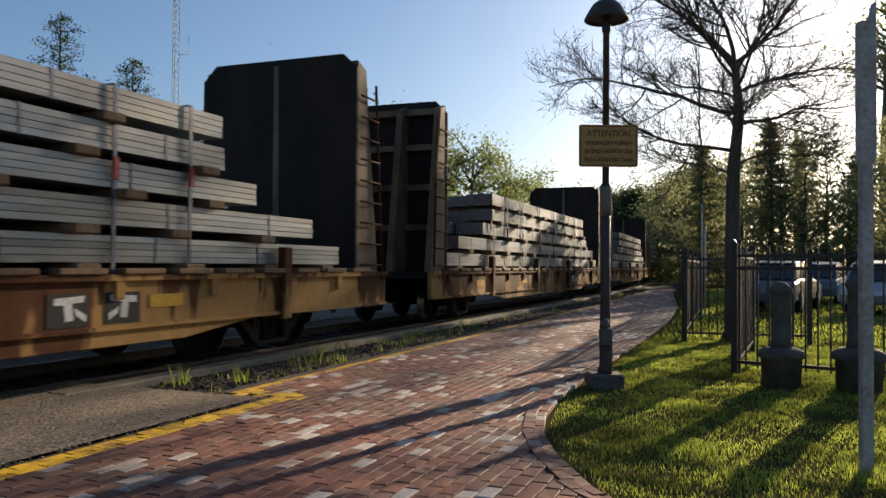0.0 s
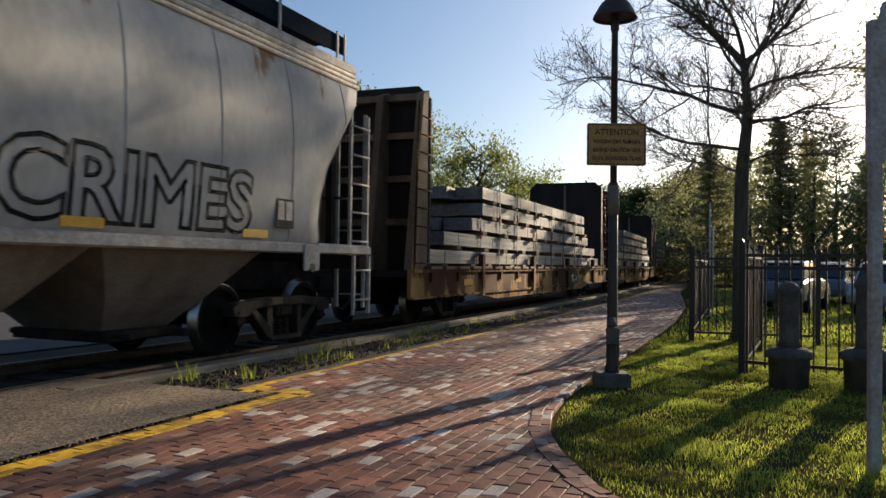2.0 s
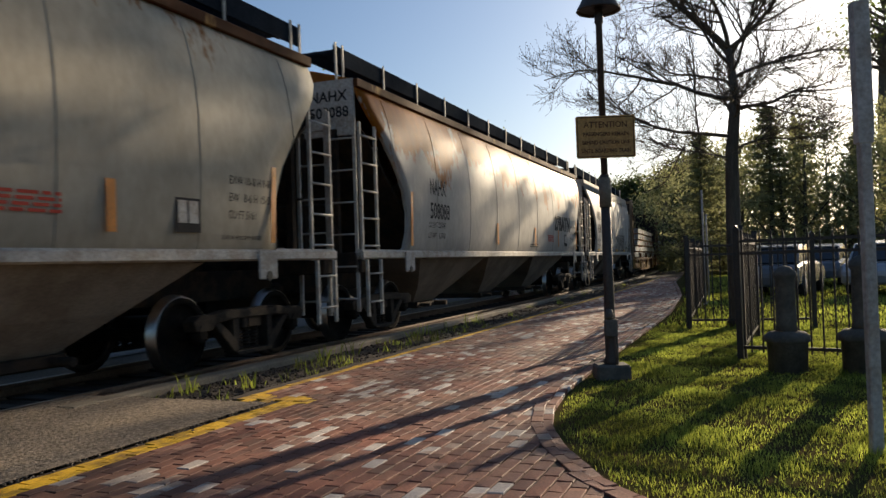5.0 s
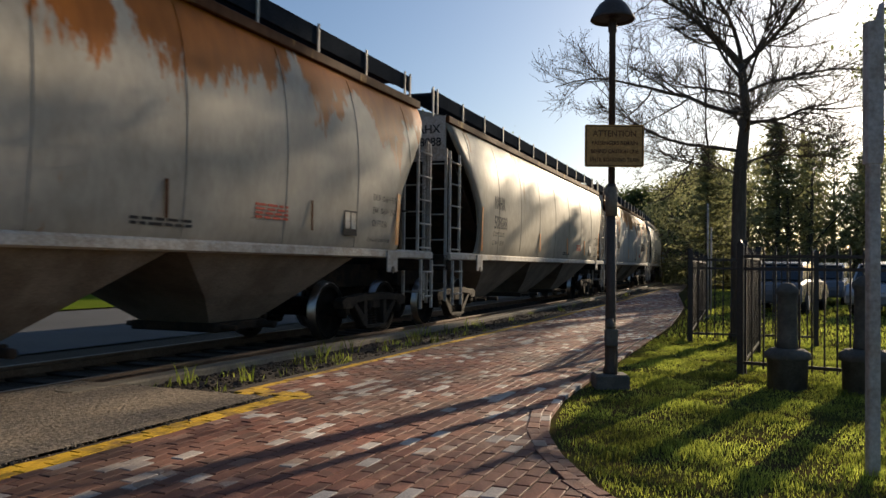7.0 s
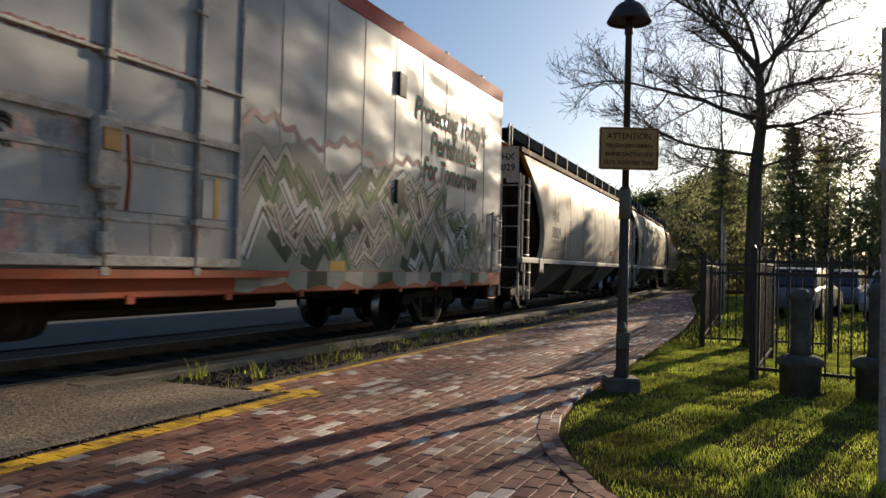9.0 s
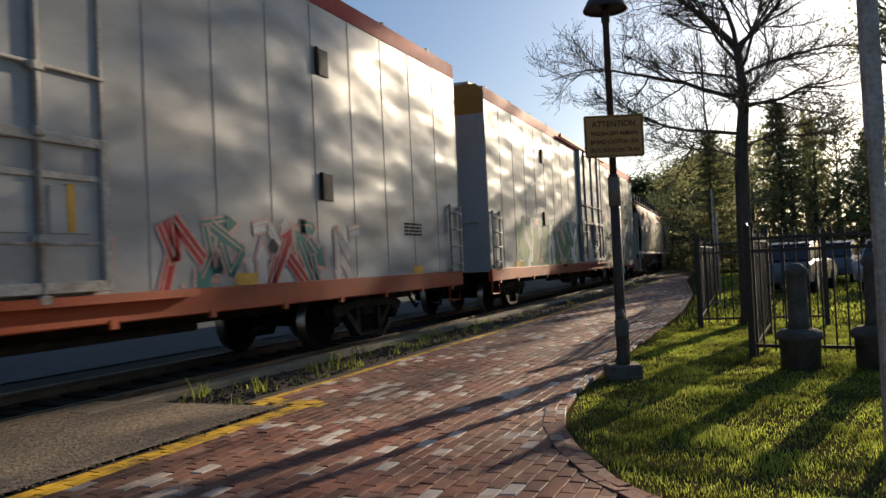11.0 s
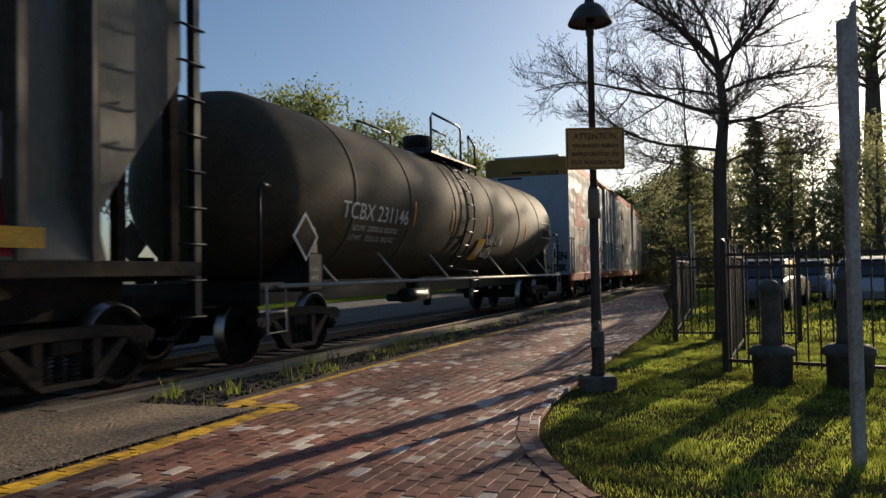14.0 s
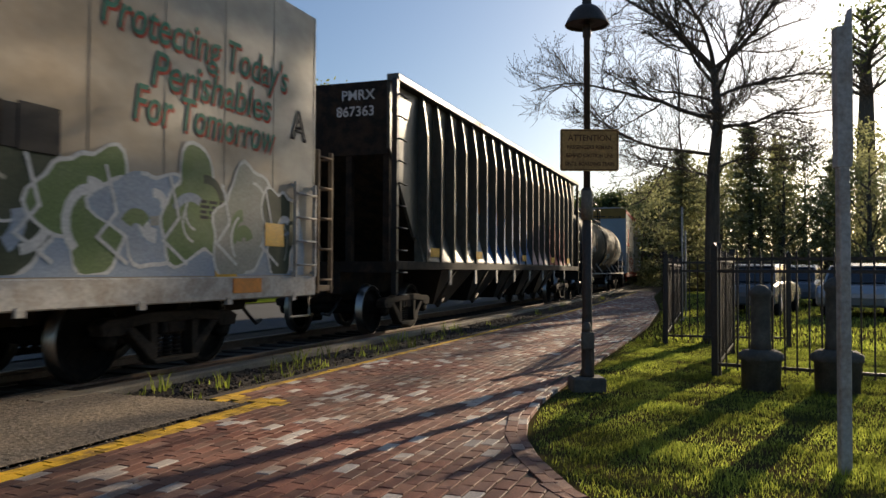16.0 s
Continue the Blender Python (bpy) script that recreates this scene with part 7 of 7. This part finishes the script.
# height below the fork, bearing in degrees, length, rise, and thickness of each main limb
MAIN_BOUGHS = [(-.85, 178, 3.15, .0, .058), (-1.5, 170, 2.9, .06, .046), (-1.05, 4, 2.3, .3, .048), (-.5, 14, 2.5, .5, .046), (0, 165, 2.8, 1.5, .062), (0, 12, 2.9, .75, .058),
         (0, 70, 3.0, 2.4, .058), (-.3, 204, 2.3, .5, .04), (-1.75, 12, 1.6, .45, .032), (-1.2, 250, 2.1, .4, .04), (-1.1, 84, 2.2, .4, .04), (-.6, 115, 2.3, .5, .04),
         (-.4, 292, 2.2, .6, .04), (-1.9, 196, 1.5, .05, .03), (-.15, 330, 2.4, 1.0, .042), (-.15, 140, 2.6, 1.5, .045)]


def bare_tree(x, y, fork, k, seed, label, counts=(14, 8, 6), thick=1.0):
    """A spring tree without leaves: a trunk that forks, long limbs, curled twigs, and buds at their tips."""
    r_ = random.Random(seed)
    t = empty("bare_tree", label, "tree", "bare spring trees")
    t.matrix_basis = pose(x, y, -.05)
    bm, tw = bmesh.new(), bmesh.new()
    trunk = [Vector((0, 0, 0)), Vector((.01, 0, .2)), Vector((0, 0, fork * .35)), Vector((.02, 0, fork * .62)), Vector((.12, 0, fork * .82)), Vector((.04, 0, fork))]
    rad = [.19, .14, .125, .11, .085, .062]
    tube(bm, trunk, [r * thick * max(1, fork / 7) for r in rad], 12)
    tips = []

    def sprout(path, radii, level):
        n = counts[level - 1]
        for i in range(n):
            f = .16 + .83 * (i + r_.random() * .7) / n
            q = f * (len(path) - 1)
            a = min(int(q), len(path) - 2)
            p = path[a].lerp(path[a + 1], q - a)
            d = (path[a + 1] - path[a]).normalized()
            side = Vector((r_.uniform(-1, 1), r_.uniform(-1, 1), r_.uniform(-.55, .8))).normalized()
            nd = (d * .75 + side * .75).normalized()
            ln = (1.0, .5, .24)[level - 1] * k * r_.uniform(.55, 1.3) * (1.15 - .4 * f)
            r0 = min(max(.004, radii[a] * .6), (.02, .0085, .0048)[level - 1] * k * thick)
            pp, rs, _ = limb(bm if level < 2 else tw, p, nd, ln, r0, (6, 4, 3)[level - 1], r_, (.0, -.05, -.1)[level - 1], (5, 4, 3)[level - 1], (.26, .26, .3)[level - 1], .6)
            if level < len(counts):
                sprout(pp, rs, level + 1)
            else:
                tips.extend((pp[-1], pp[-2]))
    for drop, bearing, ln, rise, r in MAIN_BOUGHS:
        h = fork + drop * k
        for a, b in zip(trunk, trunk[1:]):
            if a.z <= h <= b.z + 1e-6:
                p = a.lerp(b, (h - a.z) / (b.z - a.z))
        ang = radians(bearing)
        d = Vector((math.cos(ang), math.sin(ang), rise)).normalized()
        pp, rs, _ = limb(bm, p, d, ln * k * 1.08, r * k * thick * .74, 8, r_, .0, 10, .22, .86)
        sprout(pp, rs, 1)
    part("trunk", bm, M_BARK, t)
    part("twig_mass", tw, M_BARK, t)
    V, F = [], []
    for p in tips:
        o = len(V)
        a, b = Vector((r_.uniform(-1, 1), r_.uniform(-1, 1), r_.uniform(-1, 1))).normalized() * .016 * k, Vector((r_.uniform(-1, 1), r_.uniform(-1, 1), .3)).normalized() * .009 * k
        V += [tuple(p + a), tuple(p + b), tuple(p - a), tuple(p - b)]
        F.append((o, o + 1, o + 2, o + 3))
    me = bpy.data.meshes.new("bud_haze")
    me.from_pydata(V, [], F)
    me.materials.append(M_BARK)
    ob = new("bud_haze", me)
    ob.parent = t
    return t


bare_tree(4.93, 13.5, 4.75, 1.0, 5, "bare spreading tree with fine twigs behind the fence")
# added right of the view; its twigs break up the sun on the lawn
bare_tree(27.5, 38.5, 8.5, 1.7, 8, "large bare tree added out of view to dapple the lawn", (9, 5, 4))
# added towards the sun, thick-limbed, to throw branch shadows on the car sides
bare_tree(41.3, 73.2, 21.8, 1.05, 12, "tall bare tree added sunward to streak the train with shadow", (4, 3), 2.3)


def leafy_tree(x, y, height, spread, seed, material, label, leaves=2600, size=.2, trunk_h=.3):
    """A tree in leaf: trunk and limbs, and leaves gathered in uneven clumps with gaps."""
    r_ = random.Random(seed)
    t = empty("leafy_tree", label, "tree", "trees in leaf")
    t.matrix_basis = pose(x, y, -.2)
    bm = bmesh.new()
    top = Vector((r_.uniform(-.3, .3), r_.uniform(-.3, .3), height * .85))
    tube(bm, [Vector((0, 0, 0)), Vector((0, 0, height * .3)), top * .7, top], [height * .022, height * .017, height * .01, .02], 8)
    V, F = [], []
    clumps = []
    for i in range(26):
        h = height * r_.uniform(trunk_h, .97)
        q = 1 - abs((h / height - .58) / .5) ** 1.6
        rr = spread * max(.18, q) * r_.uniform(.35, 1.0)
        a = i * 2.4 + r_.uniform(-.5, .5)
        c = Vector((math.cos(a) * rr, math.sin(a) * rr, h))
        limb(bm, Vector((0, 0, max(height * .2, h - rr * .8))), (c - Vector((0, 0, max(height * .2, h - rr * .8)))).normalized(), (c - Vector((0, 0, h - rr * .8))).length, height * .007, 5, r_, 0, 4, .1)
        clumps.append((c, spread * r_.uniform(.2, .42)))
    for i in range(leaves):
        c, cr = r_.choice(clumps)
        d = Vector((r_.gauss(0, 1), r_.gauss(0, 1), r_.gauss(0, .7)))
        p = c + d * cr * .55
        u = Vector((r_.uniform(-1, 1), r_.uniform(-1, 1), r_.uniform(-1, 1))).normalized()
        v = u.cross(Vector((r_.uniform(-1, 1), r_.uniform(-1, 1), r_.uniform(-1, 1)))).normalized()
        q = size * r_.uniform(.5, 1.2)
        o = len(V)
        V += [tuple(p + u * q), tuple(p + v * q * .5), tuple(p - u * q), tuple(p - v * q * .5)]
        F.append((o, o + 1, o + 2, o + 3))
    part("trunk", bm, M_BARK, t)
    me = bpy.data.meshes.new("crown")
    me.from_pydata(V, [], F)
    me.materials.append(material)
    ob = new("crown", me)
    ob.parent = t
    return t


def pine(x, y, height, seed):
    r_ = random.Random(seed)
    t = empty("pine_tree", "dark green pine with open ragged branches", "tree", "pines beyond the street")
    t.matrix_basis = pose(x, y, -.2)
    bm = bmesh.new()
    tube(bm, [(0, 0, 0), (0, 0, height * .5), (0, 0, height)], [.2, .13, .03], 8)
    V, F = [], []
    for i in range(46):
        h = height * (.35 + .63 * i / 46)
        a = i * 2.4
        ln = (1 - h / height) * height * .26 + .5
        d = Vector((math.cos(a), math.sin(a), .25)).normalized()
        pts, rs, _ = limb(bm, Vector((0, 0, h)), d, ln * r_.uniform(.7, 1.2), .035, 4, r_, .02, 3, .15)
        for j in range(70):
            p = pts[r_.randint(1, 3)] + Vector((r_.gauss(0, .2), r_.gauss(0, .2), r_.gauss(.05, .12)))
            u = Vector((r_.uniform(-1, 1), r_.uniform(-1, 1), r_.uniform(-.2, 1))).normalized() * .17
            v = u.cross(Vector((r_.uniform(-1, 1), r_.uniform(-1, 1), .4))).normalized() * .035
            o = len(V)
            V += [tuple(p - v), tuple(p + v), tuple(p + u)]
            F.append((o, o + 1, o + 2))
    part("trunk", bm, M_BARK, t)
    me = bpy.data.meshes.new("needles")
    me.from_pydata(V, [], F)
    me.materials.append(M_NEEDLE)
    ob = new("needles", me)
    ob.parent = t


def cedar(x, y, height, seed):
    """A dark cedar: tiers of level sprays, wide below and ragged at the tip."""
    r_ = random.Random(seed)
    t = empty("cedar_tree", "dark cedar with ragged level branches", "tree", "cedars behind the lawn")
    t.matrix_basis = pose(x, y, -.2)
    bm = bmesh.new()
    tube(bm, [(0, 0, 0), (.1, 0, height * .5), (0, 0, height)], [.2, .12, .02], 8)
    V, F = [], []
    for i in range(70):
        h = height * (.12 + .86 * i / 70)
        a = i * 2.4
        ln = ((1 - h / height) * height * .27 + .3) * r_.uniform(.6, 1.2)
        pts, rs, _ = limb(bm, Vector((0, 0, h)), Vector((math.cos(a), math.sin(a), .15)).normalized(), ln, .03, 4, r_, .05, 4, .12)
        for j in range(110):
            q = r_.random() ** .7 * 4
            o_ = min(int(q), 3)
            p = pts[o_].lerp(pts[o_ + 1], q - o_) + Vector((r_.gauss(0, .24), r_.gauss(0, .24), r_.gauss(0, .09)))
            u = Vector((r_.uniform(-1, 1), r_.uniform(-1, 1), r_.uniform(-.5, .4))).normalized() * .14
            v = u.cross(Vector((r_.uniform(-1, 1), r_.uniform(-1, 1), 1))).normalized() * .05
            o = len(V)
            V += [tuple(p - u), tuple(p + v), tuple(p + u), tuple(p - v)]
            F.append((o, o + 1, o + 2, o + 3))
    part("trunk", bm, M_BARK, t)
    me = bpy.data.meshes.new("sprays")
    me.from_pydata(V, [], F)
    me.materials.append(M_LEAFW)
    ob = new("sprays", me)
    ob.parent = t
    return t


pine(-20.5, 42, 14.8, 2)
pine(-17.0, 43, 12.6, 7)
la = leafy_tree(-7.2, 40, 10.8, 3.6, 11, M_LEAF, "round tree in fresh spring leaf beyond the street", 11000, .12)
lb = leafy_tree(1.6, 50, 10.4, 2.8, 15, M_LEAF, "young tree in thin spring leaf beyond the street", 5500, .12)
for x, y, rz in ((-12.5, 47, 100), (-3.2, 46, 210), (-28, 40, 30), (-34, 46, 250), (-45, 40, 120)):
    copy_thing(la, pose(x, y, -.6, 0, 0, rz))
for x, y, rz in ((4.0, 54, 40), (6.5, 62, 160), (-.8, 57, 290)):
    copy_thing(lb, pose(x, y, -1.2, 0, 0, rz))
# woods where the line bends out of sight, and behind the parked cars
ld = leafy_tree(27, 84, 11.5, 4.6, 31, M_LEAFD, "dense dark tree at the end of the line", 12000, .2, .08)
rw = random.Random(9)
for i in range(9):
    a = radians(9.5 + i * 1.15)
    d = 88 + rw.uniform(-10, 14)
    copy_thing(ld, pose(math.sin(a) * d + (2 if i % 2 else 0), math.cos(a) * d, -1.5 - rw.uniform(0, 2.5), 0, 0, rw.uniform(0, 360)))
lh = leafy_tree(25, 44, 9.4, 3.6, 41, M_LEAFW, "dense olive tree behind the parked cars against the sun", 5200, .125, .05)
for i in range(15):
    a = radians(15.4 + i * 1.3)
    d = 54 + rw.uniform(-5, 9) + (10 if i < 3 else 0)
    copy_thing(lh, pose(math.sin(a) * d, math.cos(a) * d, -.3 - rw.uniform(0, 2.2), 0, 0, rw.uniform(0, 360)))
lc = cedar(19.2, 46.5, 10.2, 5)
for x, y, dz, rz in ((23.5, 52, -.4, 80), (16.5, 50.5, -1.0, 200), (26.5, 50.5, -1.4, 140)):
    copy_thing(lc, pose(x, y, dz, 0, 0, rz))

# tall tree added sunward so that its crown shades the near end of the train
p = line(71.6, 12.6)
leafy_tree(p.x, p.y, 25, 4.4, 53, M_LEAF, "tall leafy tree added sunward to shade the train", 1100, .23, .7)

# ---- radio mast far off ----
mast = empty("radio_mast", "slender lattice radio mast far beyond the trees", "mast")
mast.matrix_basis = pose(-41, 120, 0)
bm = bmesh.new()
for k in range(3):
    a = k * 2.094
    tube(bm, [(.55 * math.cos(a), .55 * math.sin(a), 0), (.55 * math.cos(a), .55 * math.sin(a), 48)], .05, 4)
for i in range(48):
    for k in range(3):
        a, b = k * 2.094, (k + 1) * 2.094
        tube(bm, [(.55 * math.cos(a), .55 * math.sin(a), i), (.55 * math.cos(b), .55 * math.sin(b), i + 1)], .03, 3)
tube(bm, [(0, 0, 48), (0, 0, 55)], .05, 4)
tube(bm, [(.5, 0, 33), (2, 0, 33), (2, 0, 36)], .05, 4)
part("lattice", bm, M_PALE, mast)


# ---- utility pole and two slim poles by the path ----
up = empty("utility_pole", "weathered wooden utility pole rising over the trees", "utility pole")
up.matrix_basis = pose(25.2, 56.5, -.2)
bm = bmesh.new()
tube(bm, [(0, 0, 0), (0, 0, 6), (0, 0, 11.3)], [.2, .18, .15], 12)
part("pole", bm, M_BARK, up)
bm = bmesh.new()
box(bm, -.1, .1, -.22, -.1, 9.6, 10.6, .03)
part("transformer", bm, M_DARK, up)
for x, y, h in ((6.4, 19.6, 2.85), (6.75, 20.4, 2.3)):
    q = empty("slim_pole", "slim pale steel pole standing beside the path", "pole", "slim poles by the path")
    q.matrix_basis = pose(x, y, -.05)
    bm = bmesh.new()
    tube(bm, [(0, 0, 0), (0, 0, h)], .024, 8)
    part("shaft", bm, M_PALE, q)
    bm = bmesh.new()
    lathe(bm, [(.06, 0), (.06, .04), (.03, .06)], n=12)
    part("foot", bm, M_PALE, q)

# ---- parked cars ----
M_GLASS = mat("dark_car_glass", (0.02, 0.024, 0.028), 0.08, bump=0.0, fine_amount=0.0, spec=0.6)
M_TYRE = mat("tyre", (0.02, 0.02, 0.02), 0.85, bump=0.2)


def parked_car(x, y, rz, paint, label):
    c = empty("parked_car", label, "car", "cars parked behind the fence")
    c.matrix_basis = pose(x, y, -.03, 0, 0, rz)
    low = [(-2.2, .3), (-2.25, .6), (-2.15, .85), (-1.3, .95), (1.1, .93), (2.0, .8), (2.22, .6), (2.2, .3)]
    bm = prism(bmesh.new(), low, "y", -.86, .86, bevel=.06)
    part("body", bm, paint, c)
    cab = [(-1.75, .92), (-1.15, 1.36), (-.3, 1.44), (.35, 1.38), (1.15, .93)]
    bm = bmesh.new()
    prism(bm, cab, "y", -.74, .74, bevel=.05)
    cabin = part("cabin", bm, M_GLASS, c)
    bm = bmesh.new()
    prism(bm, [(-1.2, 1.35), (-.3, 1.43), (.38, 1.37), (.36, 1.41), (-.3, 1.475), (-1.2, 1.39)], "y", -.7, .7, bevel=.012)
    part("roof", bm, paint, cabin)
    for sy in (-1, 1):
        for q in ((-1.68, .92, -1.15, 1.38), (-.32, .92, -.32, 1.44), (1.12, .92, .4, 1.39)):
            bm = bmesh.new()
            tube(bm, [(q[0], sy * .75, q[1]), (q[2], sy * .7, q[3])], .03, 5)
            part("pillar", bm, paint, cabin)
    for sx in (-1.35, 1.35):
        for sy in (-.78, .78):
            bm = bmesh.new()
            lathe(bm, [(.2, -.1), (.31, -.1), (.32, -.05), (.32, .05), (.31, .1), (.2, .1)], (sx, sy, .32), "y", 20)
            w = part("wheel", bm, M_TYRE, c)
            bm = bmesh.new()
            lathe(bm, [(.05, -.105), (.2, -.102), (.2, .102), (.05, .105)], (sx, sy, .32), "y", 14)
            part("rim", bm, M_PALE, w)


M_SILVER = mat("silver_car_paint", (0.42, 0.43, 0.45), 0.25, 0.5, fine_amount=0.02, bump=0.0, amount=0.0)
M_CARDARK = mat("blue_grey_car_paint", (0.13, 0.14, 0.155), 0.25, fine_amount=0.02, bump=0.0, amount=0.0, spec=0.6)
parked_car(12.6, 22.3, 50, M_SILVER, "silver saloon car parked behind the fence")
parked_car(9.9, 23.4, 56, M_CARDARK, "blue-grey saloon car parked behind the fence")
parked_car(15.6, 22.0, 48, M_SILVER, "silver hatchback parked in the sun")
parked_car(13.6, 28.6, 56, M_CARDARK, "blue-grey car parked farther back")
# ---- last: single pavers nearest the way ----
for s, n in singles:
    p = line(s, n)
    shared("brick", rnd.choice(VARIANTS), PATH, pose(p.x, p.y, rnd.uniform(-.002, .0025), 0, 0, 90 - math.degrees(TH) + rnd.uniform(-.8, .8) + rnd.choice((0, 180))))


def motions():
    times = [i * 0.5 for i in range(33)]
    for thing, s, half in MOVERS:
        walk(thing, [(t, car_pose(s + gone(t), half)) for t in times])
    ticks = [i / FPS for i in range(16 * FPS + 1)]
    for wheel, x in WHEELS:
        walk(wheel, [(t, pose(x, 0, 0.455, 0, math.degrees(gone(t) / 0.455), 0)) for t in ticks])


motions()
